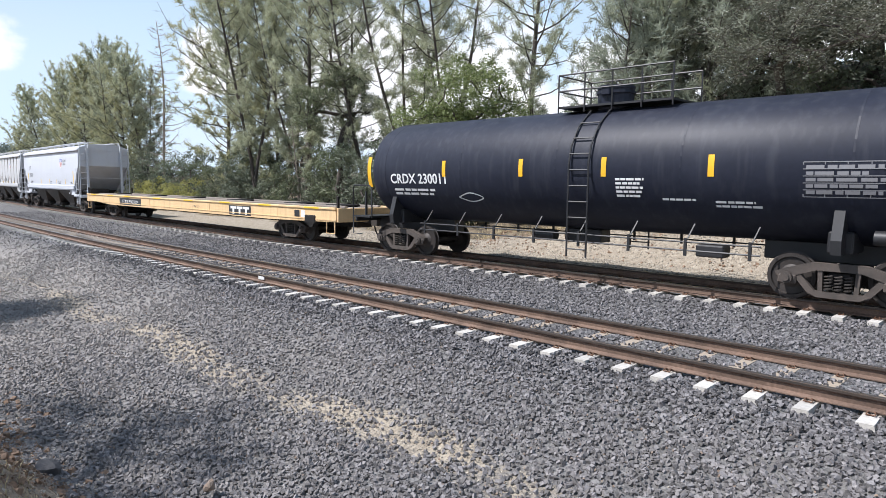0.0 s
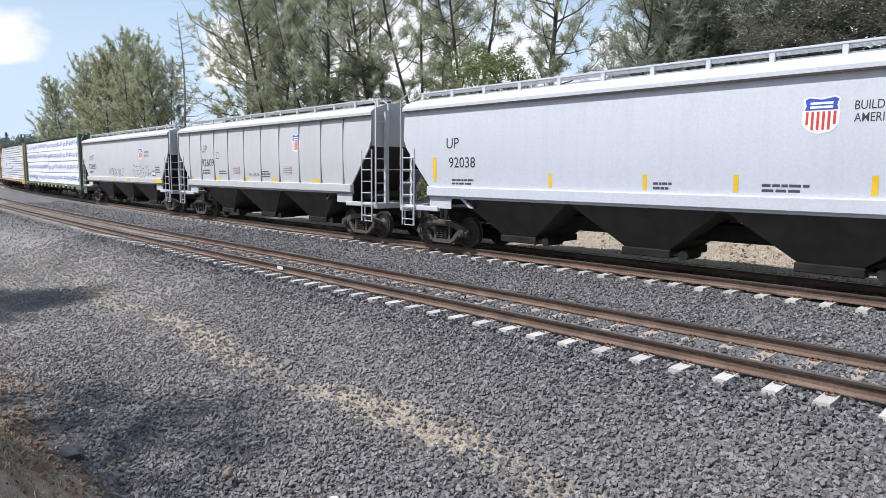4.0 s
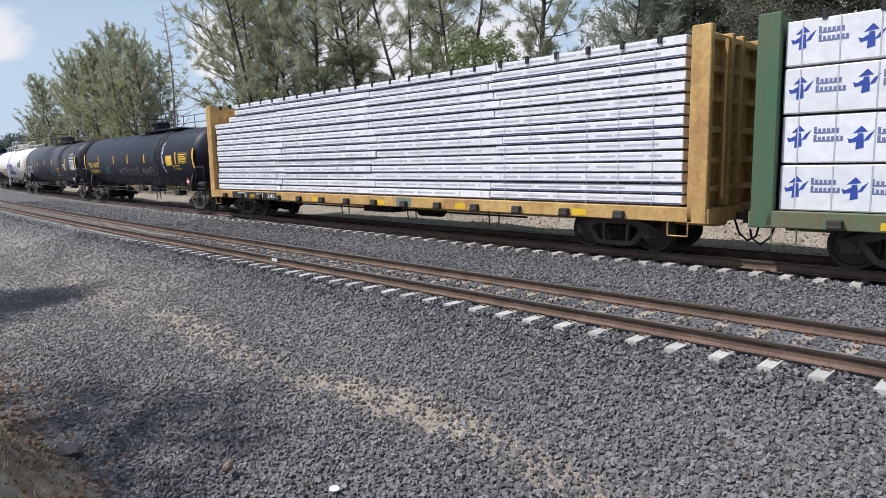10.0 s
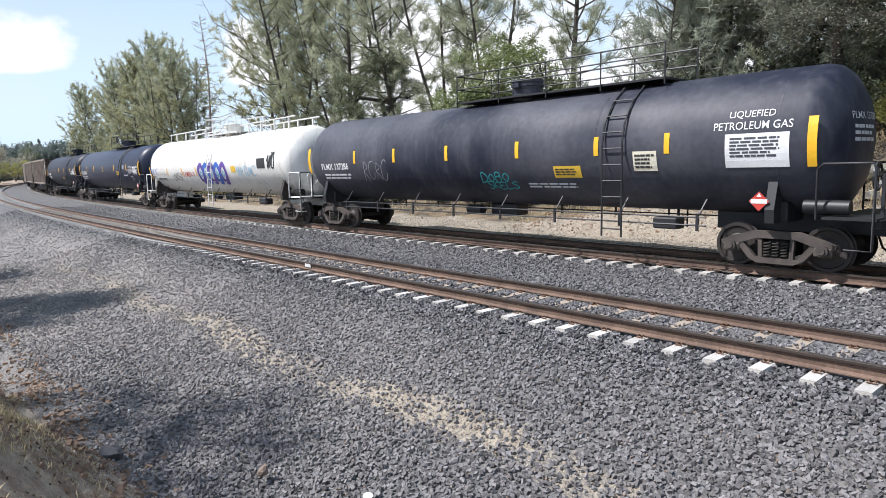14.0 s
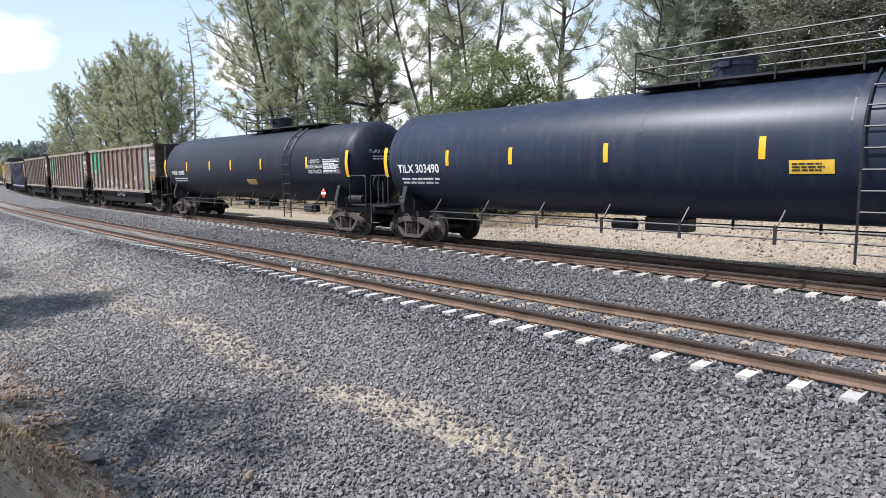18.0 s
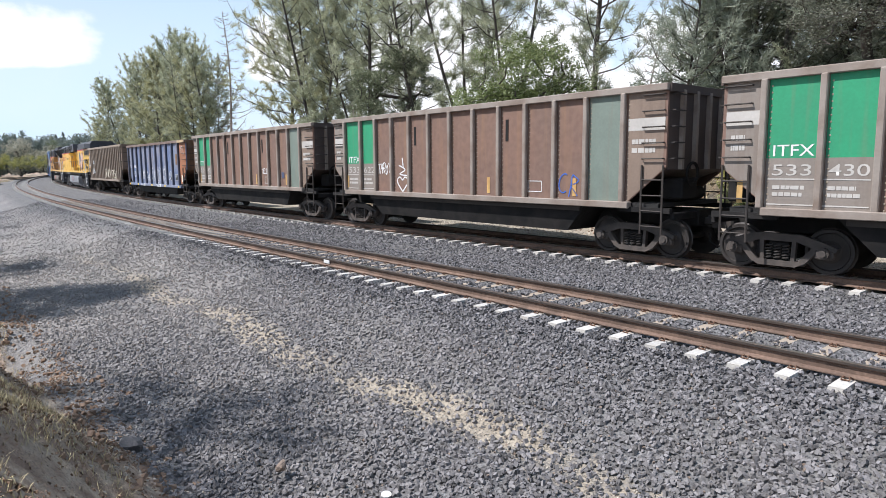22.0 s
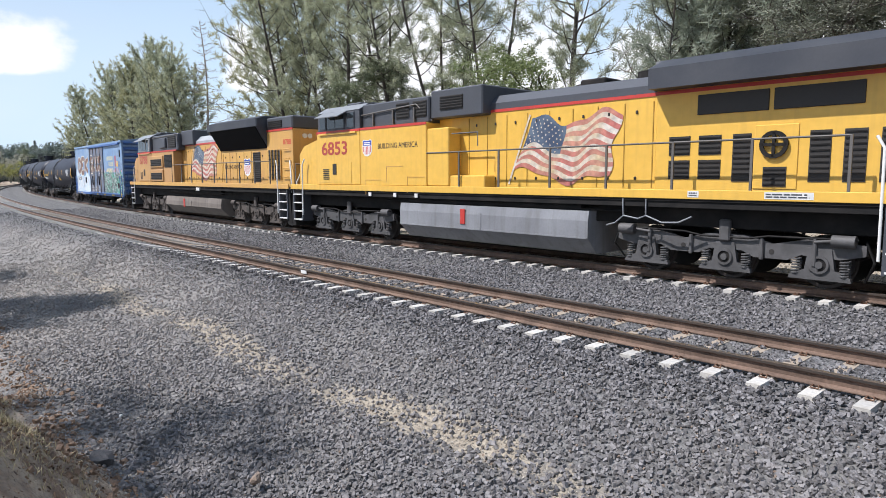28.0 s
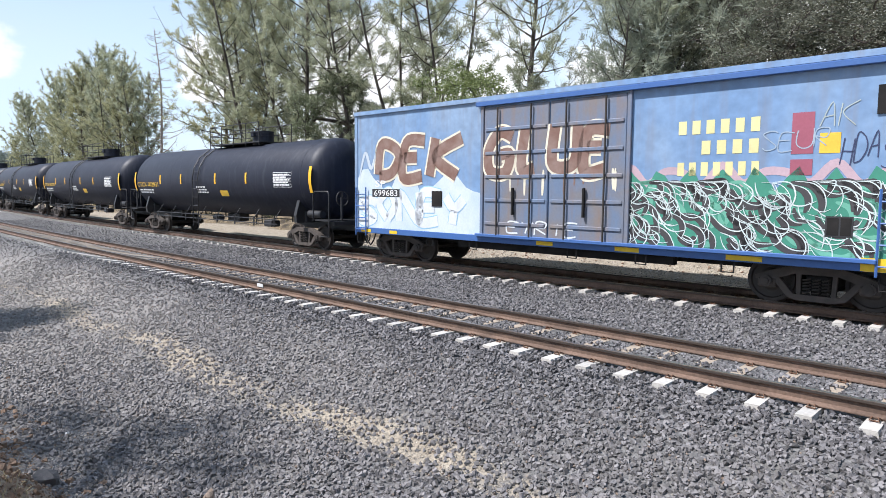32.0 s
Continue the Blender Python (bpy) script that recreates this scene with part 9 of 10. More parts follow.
    for x, w in ((-7.3, 0.5), (-5.9, 0.35), (-0.3, 0.5), (1.9, 0.6), (4.4, 0.7)):
        decal("reflector_stripe", car, quads(x, x + w, 0.86, 0.96), SAFETY_YELLOW, flat(-y - 0.035))
    decal("reflector_stripe", car, quads(6.75, 7.35, 0.84, 1.08), SAFETY_YELLOW, flat(-y - 0.04))
    couplers(car, 8.6)
    return car


# ---- the train and how it rolls ----
CARS = [(tank_first(), -178.15, 12.3), (flat_car(), -155.6, 20.0), (hopper_shield(), -132.7, 13.55), (hopper_plain(), -115.05, 13.5), (hopper_tagged(), -97.2, 14.0),
        (beam_printed(), -76.55, 17.7), (beam_layered(), -52.8, 18.2), (tank_orange_letters(), -30.5, 16.6), (tank_white_letters(), -9.9, 16.6), (tank_white(), 10.2, 16.6),
        (tank_navy(), 30.75, 16.9), (tank_matt(), 50.95, 15.9), (coal_brown(0), 68.75, 12.2), (coal_brown(1), 84.35, 12.2), (coal_brown(2), 100.35, 12.2),
        (gondola_slate(), 116.0, 12.2), (gondola_taupe(), 132.3, 12.6), (loco_first(), 151.5, 14.1), (loco_second(), 173.5, 14.4), (box_car(), 193.8, 11.9), (tank_trailing(), 212.2, 14.2)]
_first = CARS[-1][0]
for _k in range(5):
    _copy = copy_thing(_first, Matrix.Identity(4))
    CARS.append((_copy, 212.2 + 19.1 * (_k + 1), 14.2))
TRAIN = (-185.39492615, 1.22268409, -0.49047193)


def train_at(t):
    """How far the train's mark is from the camera's foot on the far track, which it passes at 16 s."""
    u = t / 16 - 1
    return TRAIN[0] * u + TRAIN[1] * u * u + TRAIN[2] * u ** 3


def car_pose(t, centre, trucks):
    f = train_at(t) + centre
    a, b = far_s(f - trucks / 2), far_s(f + trucks / 2)
    pa, pb = at(a, GAP, RISE), at(b, GAP, RISE)
    d = pa - pb
    return Matrix.Translation((pa + pb) / 2) @ Matrix.Rotation(math.atan2(d.y, d.x), 4, "Z") @ Matrix.Rotation(-math.atan(CANT / GAUGE), 4, "X")


def motions():
    for car, c, tr in CARS:
        walk(car, [(t * 1.0, car_pose(t, c, tr)) for t in range(33)])
    places = {car: c for car, c, tr in CARS}
    for w, p, car, x in SPIN:      # wheels turn while they roll by
        r = p[2]
        near = [t / 30 for t in range(0, 961) if -12 < train_at(t / 30) + places[car] - x < 34]
        if not near:
            continue
        t0, t1 = near[0], near[-1]
        turn = lambda t: (train_at(t0) - train_at(t)) / r
        rows = [] if t0 <= 0 else [(0.0, pose(*p))]
        n = max(2, round((t1 - t0) * 30))
        for k in range(n + 1):
            t = round((t0 + (t1 - t0) * k / n) * 30) / 30
            rows.append((t, Matrix.Translation(p) @ Matrix.Rotation(turn(t), 4, "Y")))
        if t1 < 32:
            rows.append((32.0, rows[-1][1]))
        walk(w, rows)

# ---- trees ----
PINE_LEAF = leaf_material("pine_needles", (0.24, 0.27, 0.17), (0.60, 0.61, 0.44), 0.5)
PINE_PALE = leaf_material("pale_pine_needles", (0.25, 0.265, 0.14), (0.55, 0.53, 0.32), 0.5)
OAK_LEAF = leaf_material("oak_leaves", (0.07, 0.092, 0.045), (0.215, 0.24, 0.14), 0.3)
GREEN_LEAF = leaf_material("green_leaves", (0.085, 0.12, 0.042), (0.29, 0.335, 0.135), 0.42)
BRUSH_LEAF = leaf_material("brush_leaves", (0.07, 0.088, 0.055), (0.22, 0.25, 0.175), 0.3)
YELLOW_LEAF = leaf_material("yellow_leaves", (0.24, 0.25, 0.06), (0.45, 0.42, 0.14), 0.4)
PALE_FAR_LEAF = leaf_material("pale_grey_leaves", (0.27, 0.26, 0.19), (0.50, 0.48, 0.38), 0.4)
# Bluish, lightened leaf colour, with the haze of distance put into it.
FAR_LEAF = leaf_material("hazy_distant_needles", (0.09, 0.118, 0.10), (0.22, 0.255, 0.215), 0.35)
GREY_OAK_LEAF = leaf_material("grey_oak_leaves", (0.08, 0.086, 0.063), (0.235, 0.24, 0.18), 0.3)
YOUNG_PINE_LEAF = leaf_material("silvery_pine_needles", (0.20, 0.232, 0.175), (0.50, 0.53, 0.42), 0.5)
BARK = surface("grey_bark", (0.088, 0.073, 0.062), 0.9, col2=(0.045, 0.037, 0.031), scale=3, amount=0.8, fine=25, fine_amount=0.3, bump=0.9, bump_scale=22, stretch=(1, 1, 0.25))
TWIG = surface("bare_twig", (0.30, 0.255, 0.21), 0.9, col2=(0.18, 0.15, 0.125), scale=3, amount=0.8, bump=0.3)


def blades(rng, pos, dirs, per, length, width, spread_, droop=0.1):
    """Slender needle bundles round each tip, as long triangles."""
    n = len(pos) * per
    p = np.repeat(pos, per, 0)
    d = np.repeat(dirs, per, 0) * 0.7 + rng.normal(0, spread_, (n, 3))
    d[:, 2] -= droop
    d /= np.linalg.norm(d, axis=1, keepdims=True) + 1e-9
    side = np.cross(d, rng.normal(0, 1, (n, 3)))
    side /= np.linalg.norm(side, axis=1, keepdims=True) + 1e-9
    L = length * rng.uniform(0.6, 1.25, (n, 1))
    w = width * rng.uniform(0.7, 1.4, (n, 1)) / 2
    p = p + rng.normal(0, 0.05, (n, 3))
    v = np.stack([p - side * w, p + side * w, p + d * L], 1).reshape(-1, 3)
    return v, np.arange(3 * n).reshape(n, 3)


def leaves(rng, centres, per, radius, size, flat=0.75):
    """Leaf blades scattered about each centre, mostly facing up."""
    n = len(centres) * per
    c = np.repeat(centres, per, 0)
    r = rng.normal(0, 1, (n, 3))
    r /= np.linalg.norm(r, axis=1, keepdims=True)
    rad = radius * rng.uniform(0.25, 1.0, (n, 1)) ** 0.6 * np.repeat(rng.uniform(0.7, 1.3, (len(centres), 1)), per, 0)
    p = c + r * rad * np.array([1, 1, flat])
    nrm = rng.normal(0, 0.55, (n, 3)) + r * 0.6
    nrm[:, 2] += 0.7
    nrm /= np.linalg.norm(nrm, axis=1, keepdims=True)
    a = np.cross(nrm, rng.normal(0, 1, (n, 3)))
    a /= np.linalg.norm(a, axis=1, keepdims=True) + 1e-9
    b = np.cross(nrm, a)
    L = size * rng.uniform(0.6, 1.3, (n, 1))
    v = np.stack([p - a * L * 0.5, p + b * L * 0.28, p + a * L * 0.5, p - b * L * 0.28], 1).reshape(-1, 3)
    return v, np.arange(4 * n).reshape(n, 4)


def pine_meshes(seed, height, radius, leaders=1, n=70, low=0.13, needles=True, per=7, needle_mat=None, lean=0.05, bare=False, wide=0.028, long=0.4, fan=0.17, puff=0.55):
    """Trunk meshes, one for each leader, and the tufted needle crown of an open foothill pine whose boughs sweep upwards."""
    rng = np.random.default_rng(seed)
    trunks, tips, dirs = [], [], []
    a0 = rng.uniform(0, 6.28)
    for k in range(leaders):
        sh = Shape()
        H = height * (1.0 if k == 0 else rng.uniform(0.78, 0.97))
        az = a0 + 6.28 * k / leaders + rng.uniform(-0.4, 0.4)
        out = lean * H if leaders == 1 else fan * H
        fork = 0.0 if leaders == 1 else 0.16
        bend = rng.uniform(0, 6.28)
        pts = []
        for i in range(11):
            f = i / 10
            w = out * max(0.0, f - fork) ** 0.85 + (0.1 if i == 0 and leaders > 1 else 0)
            wob = 0.016 * H * f ** 0.5
            pts.append(Vector((math.cos(az) * w + wob * math.sin(5.2 * f + bend), math.sin(az) * w + wob * math.sin(4.1 * f + 2 * bend), H * f)))
        r0 = (0.0098 if leaders == 1 else 0.0078) * H
        sh.tube(pts, r0, 8, True, 0.025)
        for j in range(n):
            f = low + (0.995 - low) * (j + rng.uniform()) / n
            i = min(int(f * 10), 9)
            p = pts[i].lerp(pts[i + 1], f * 10 - i)
            g = (f - low) / (1 - low)
            b = 2.4 * j + rng.uniform(-0.7, 0.7)
            if bare:
                R = radius * (1 - 0.8 * g) * rng.uniform(0.35, 1.1)
                el = rng.uniform(-0.15, 0.45)
            else:
                R = radius * (0.34 + 0.8 * math.sin(math.pi * min(1, 0.1 + g * 0.82))) * rng.uniform(0.35, 1.2) * (1 if leaders == 1 else 0.82)
                el = rng.uniform(0.0, 0.5) + 0.65 * g
                if g < 0.25 and rng.uniform() < 0.45:
                    R *= 0.5
            d = Vector((math.cos(b) * math.cos(el), math.sin(b) * math.cos(el), math.sin(el)))
            sway = Vector(rng.normal(0, 0.09, 3)) * R
            rise = 0.24 * R if not bare else rng.uniform(-0.12, 0.2) * R
            q = [p, p + d * R * 0.35 + sway * 0.4 + Vector((0, 0, -0.05 * R)), p + d * R * 0.7 + sway, p + d * R * 0.98 + sway * 0.6 + Vector((0, 0, rise))]
            sh.tube(q, 0.011 * R + (0.01 if not bare else 0.02), 4, False, 0.006)
            twigs = 10 if not bare else 8
            full = rng.uniform() < 0.86
            for m in range(twigs):
                c = (0.22 if bare else 0.32) + 0.68 * (m + rng.uniform()) / twigs
                c = min(c, 0.999)
                ii = min(int(c * 3), 2)
                s0 = q[ii].lerp(q[ii + 1], c * 3 - ii)
                tv = Vector(rng.normal(0, 0.55, 3)) + d * 0.75 + Vector((0, 0, 0.4 if not bare else 0.0))
                tv.normalize()
                tl = rng.uniform(0.3, 0.8) * (0.5 + 0.16 * R)
                e = s0 + tv * tl
                sh.tube([s0, e], 0.007 if not bare else 0.016, 3, False, 0.003)
                if needles and full and rng.uniform() < 0.9:
                    for h in range(4):
                        x = s0.lerp(e, 0.45 + 0.2 * h)
                        tips.append(tuple(x))
                        dirs.append(tuple(tv))
        trunks.append(sh.mesh("trunk", BARK if not bare else TWIG))
    crown = None
    if needles:
        v, f = blades(rng, np.array(tips), np.array(dirs), per, long, wide, puff, 0.05)
        crown = mesh_np("crown", v, f, needle_mat or PINE_LEAF)
    return trunks, crown


def branch_web(rng, centres, trunk, thick):
    """Limbs that join every leaf clump to the nearest wood nearer the trunk, thicker where more hangs on them."""
    nodes = [np.array(p, float) for p in trunk]
    parent = [-1] + list(range(len(trunk) - 1))
    base = nodes[-1]
    order = np.argsort(np.linalg.norm(centres - base, axis=1))
    for i in order:
        c = centres[i]
        N_ = np.array(nodes)
        dist = np.linalg.norm(N_ - c, axis=1) + 0.35 * np.clip(N_[:, 2] - c[2] + 0.2, 0, None)
        dist[:max(1, len(trunk) - 2)] += 0.8
        j = int(np.argmin(dist))
        mid = (nodes[j] + c) / 2 + rng.normal(0, 0.09, 3) * np.linalg.norm(nodes[j] - c)
        nodes.append(mid)
        parent.append(j)
        nodes.append(c)
        parent.append(len(nodes) - 2)
    load = np.ones(len(nodes))
    for i in range(len(nodes) - 1, 0, -1):
        load[parent[i]] += load[i]
    rad = thick * (load / load[0]) ** 0.5
    sh = Shape()
    for i in range(1, len(nodes)):
        j = parent[i]
        if rad[i] < 0.005:
            continue
        big = rad[i] > 0.05
        sh.tube([Vector(nodes[j]), Vector(nodes[i])], min(rad[j], rad[i] * 1.5), 7 if big else 4, False, rad[i])
    return sh


def broad_meshes(seed, blobs, clumps, per, trunk, thick, mat, size=0.1, clump_r=0.5, wood=None):
    """Wood and leaf meshes of a broad-leaved tree whose crown fills the blobs (x, y, z, rx, ry, rz)."""
    rng = np.random.default_rng(seed)
    out = []
    vol = np.array([b[3] * b[4] * b[5] for b in blobs])
    for b, n in zip(blobs, np.maximum(3, (clumps * vol / vol.sum())).astype(int)):
        r = rng.normal(0, 1, (n, 3))
        r /= np.linalg.norm(r, axis=1, keepdims=True)
        r *= rng.uniform(0.2, 1, (n, 1)) ** 0.45
        out.append(np.array(b[:3]) + r * np.array(b[3:]))
    c = np.concatenate(out)
    c = c[c[:, 2] > 0.25]
    sh = branch_web(rng, c, trunk, thick)
    v, f = leaves(rng, c, per, clump_r, size)
    return sh.mesh("trunk", wood or BARK), mesh_np("crown", v, f, mat)


def tree(name, label, category, trunks, crown, m, group="", trunk_name="trunk"):
    t = thing(name, label, category, group, m=m)
    for i, w in enumerate(trunks if isinstance(trunks, list) else [trunks]):
        part(trunk_name if i == 0 else "limb", w, None, t)
    if crown:
        part("crown", crown, None, t)
    return t


def stand(s, off, turn=0.0, size=1.0, tall=None, sink=0.1, tilt=0.0):
    """Where a plant stands on the ground, turned and scaled."""
    z = float(ground_z(s, off)) - sink
    return Matrix.Translation(at(s, off, z)) @ Matrix.Rotation(math.radians(turn), 4, "Z") @ Matrix.Rotation(math.radians(tilt), 4, "Y") @ Matrix.Diagonal((size, size, tall or size, 1))


def again(ob, m):
    """A copy of a plant at the pose m, whatever the first one's scale."""
    return copy_thing(ob, m @ Matrix.Diagonal((1 / ob.scale[0], 1 / ob.scale[1], 1 / ob.scale[2], 1)))


def plant_pines():
    kinds = [pine_meshes(11, 19, 3.4, 1, 84, per=10), pine_meshes(12, 20, 2.9, 2, 50, 0.2, per=8), pine_meshes(13, 19, 2.8, 3, 40, 0.24, per=8, fan=0.22), pine_meshes(14, 18, 3.4, 1, 68, 0.1, per=8, lean=0.14)]
    pale = [pine_meshes(15, 18, 3.9, 1, 110, 0.05, per=7, needle_mat=PINE_PALE, wide=0.048, long=0.42, puff=0.75), pine_meshes(16, 17, 3.3, 2, 72, 0.06, per=7, wide=0.048, long=0.42, puff=0.75)]
    young = pine_meshes(17, 7.5, 2.3, 1, 46, 0.04, per=6, needle_mat=YOUNG_PINE_LEAF, wide=0.032, long=0.42, puff=0.5, lean=0.1)
    words = ["tall grey-green foothill pine with an open wispy crown", "forked grey-green pine with two slender trunks", "clump of slender pine trunks with thin grey-green needles",
             "leaning grey-green pine with long feathery boughs"]
    first = {}

    def put(k, s, off, turn, size, tall=None, far=False):
        m = stand(s, off, turn, size, tall)
        key = (far, k)
        if key in first:
            return again(first[key], m)
        tr, cr = (pale if far else kinds)[k]
        first[key] = tree("pine_tree", "dense pine with yellowish grey-green needles" if far and k == 0 else "grey-green pine at the bend of the line" if far else words[k],
                          "tree", tr, cr, m, "pines behind the railway")
        return first[key]

    # the far clump at the bend
    for k, s, off, turn, size, tall in ((1, 113, 14.2, 20, 0.9, 0.92), (0, 104, 15.0, 80, 0.9, 0.93), (1, 96, 15.6, 160, 0.95, 0.98), (0, 89, 15.0, 30, 1.0, 0.86), (1, 81.5, 15.8, 250, 0.95, 1.05), (0, 76, 15.2, 130, 0.9, 0.72),
                                        (1, 101, 19, 300, 0.9, 0.85), (0, 86, 19.5, 210, 0.9, 0.9), (1, 74, 17.2, 45, 0.85, 0.86), (0, 122, 13.6, 15, 0.95, 0.8), (1, 130, 13.2, 65, 0.8, 0.62), (1, 91, 16.4, 75, 0.95, 1.0)):
        put(k, s, off, turn, size, tall, True)
    # the tall row
    for s, off, turn, size, tall in ((54.5, 17.6, 120, 1.15, 1.14), (49.0, 19.5, 70, 1.1, 1.12)):
        put(0, s, off, turn, size, tall, True)
    for k, s, off, turn, size in ((0, 50.5, 18.2, 200, 1.05), (1, 46.6, 16.4, 90, 1.05), (2, 43.5, 18.5, 30, 1.0), (0, 41.0, 17.6, 310, 1.1),
                                  (1, 39.8, 20.5, 15, 1.1), (3, 35.5, 19.2, 260, 1.0), (2, 31.8, 19.6, 200, 1.05), (2, 28.4, 20.0, 60, 1.1),
                                  (0, 22.0, 20.5, 20, 1.1), 
                                  (0, 14.6, 19.0, 250, 1.0), (1, 13.2, 18.2, 40, 1.0), (3, 11.6, 19.4, 330, 1.0), (0, 9.6, 18.6, 110, 1.05), (3, 7.2, 19.5, 60, 1.0), (0, 4.5, 18.5, 200, 1.0),
                                  (3, 12.8, 16.4, 300, 0.55), (0, 11.4, 16.2, 10, 0.5), (3, 9.8, 16.8, 160, 0.6), (1, 10.0, 24, 150, 1.1), (0, 1.0, 19.0, 75, 1.0), (3, -3, 18, 25, 1.0)):
        put(k, s, off, turn, size)
    # young pines with long drooping needles at the edge of the cut
    small = None
    for s, off, turn, size in ((13.4, 14.6, 0, 0.95), (12.2, 15.4, 130, 1.1), (10.6, 16.2, 40, 1.15), (8.0, 16.6, 100, 1.1)):
        m = stand(s, off, turn, size)
        if small is None:
            small = tree("pine_tree", "young silvery pine with long soft needles above the cut", "tree", young[0], young[1], m, "pines behind the railway")
        else:
            again(small, m)
    tr, _ = pine_meshes(21, 17.6, 4.2, 1, 80, 0.12, False, bare=True, lean=0.02)
    tree("dead_tree", "bare grey dead pine with thin level branches", "tree", tr, None, stand(66.3, 16.6, 30))


def plant_broadleaf():
    # dark oak with twisted limbs
    w, c = broad_meshes(31, [(-1.6, 0.3, 7.6, 1.5, 1.6, 0.9), (0.6, -0.2, 8.9, 2.0, 1.6, 1.0), (2.4, 0.2, 7.4, 1.3, 1.4, 0.9), (-2.6, 0, 6.0, 1.0, 1.2, 0.7), (1.2, 0.6, 6.2, 0.9, 0.9, 0.5), (-0.6, -0.8, 3.9, 1.4, 1.2, 0.8)], 200, 110,
                        [(0, 0, 0), (-0.2, 0.1, 1.4), (0.15, 0.1, 2.8), (-0.1, 0, 4.2), (0.35, 0, 5.4)], 0.2, OAK_LEAF, 0.11, 0.5)
    tree("oak_tree", "dark live oak with twisted forking limbs", "tree", w, c, stand(36.3, 17.4, 40, 1.0))
    w2, c2 = broad_meshes(32, [(0, 0, 6.8, 2.4, 2.3, 1.9), (-1.4, 0.2, 4.6, 2.2, 2.2, 1.8), (1.5, -0.2, 4.8, 2.2, 2.0, 1.9), (0, -0.6, 2.4, 3.0, 2.4, 1.7)], 280, 120,
                          [(0, 0, 0), (0.2, 0, 1.2), (-0.1, 0.1, 2.6), (0.2, 0, 4.0)], 0.22, GREEN_LEAF, 0.13, 0.55)
    g = tree("broadleaf_tree", "full green broad-leaved tree leafy to the ground", "tree", w2, c2, stand(23.2, 16.2, 10, 1.15, 1.05))
    again(g, stand(19.2, 17.6, 130, 0.6, 0.62))["label"] = "smaller green broad-leaved tree among pines"
    # grey-leaved oak over the cut
    w3, c3 = broad_meshes(33, [(0, 0, 8.0, 3.0, 2.6, 1.5), (-2.4, -1.0, 6.6, 2.0, 1.8, 1.3), (2.2, -1.2, 6.4, 2.0, 1.8, 1.4), (-1.0, -2.2, 5.2, 1.6, 1.2, 1.0), (3.4, -0.6, 5.0, 1.4, 1.2, 0.9), (-3.0, 0.8, 5.2, 1.4, 1.4, 1.0)], 230, 105,
                          [(0, 0, 0), (0.3, -0.2, 1.5), (0, -0.5, 3.2), (0.4, -0.6, 5.0)], 0.17, GREY_OAK_LEAF, 0.085, 0.55)
    o = tree("oak_tree", "grey-leaved oak with drooping dusty foliage above the cut", "tree", w3, c3, stand(6.9, 15.8, 230, 1.0, 0.62))
    again(o, stand(4.6, 15.4, 20, 1.1, 0.66))
    again(o, stand(8.6, 17.6, 300, 1.0, 0.8))
    again(o, stand(2.0, 15.6, 120, 1.1, 0.8))
    again(o, stand(5.4, 18.0, 90, 1.2, 0.9))
    again(o, stand(-4.5, 14.5, 160, 1.1))
    # dead boughs that lean out of the wood
    tr, _ = pine_meshes(22, 8.5, 2.4, 2, 20, 0.3, False, bare=True, lean=0.12)
    d = tree("dead_tree", "leaning bare dead tree with crooked grey boughs", "tree", tr, None, stand(17.6, 16.8, 20, 1.0, tilt=24))
    again(d, stand(15.2, 15.6, 150, 0.62, tilt=-30))["label"] = "tangle of bare dead boughs over the cut"
    again(o, Matrix.Translation((-13.2, 6.3, 1.3)) @ Matrix.Rotation(2.0, 4, "Z") @ Matrix.Diagonal((0.9, 0.9, 1.45, 1)))["label"] = "oak behind the bank that shades the gravel"
    again(g, Matrix.Translation((-19.0, 15.9, 1.3)) @ Matrix.Rotation(0.6, 4, "Z") @ Matrix.Diagonal((1.0, 1.0, 1.5, 1)))["label"] = "leafy tree behind the bank that shades the gravel"
    again(g, Matrix.Translation((-23.5, 21.5, 1.0)) @ Matrix.Rotation(2.6, 4, "Z") @ Matrix.Diagonal((0.8, 0.8, 1.35, 1)))["label"] = "slender leafy tree behind the bank that shades the gravel"
    again(d, stand(40.0, 16.5, 80, 0.8, tilt=12))


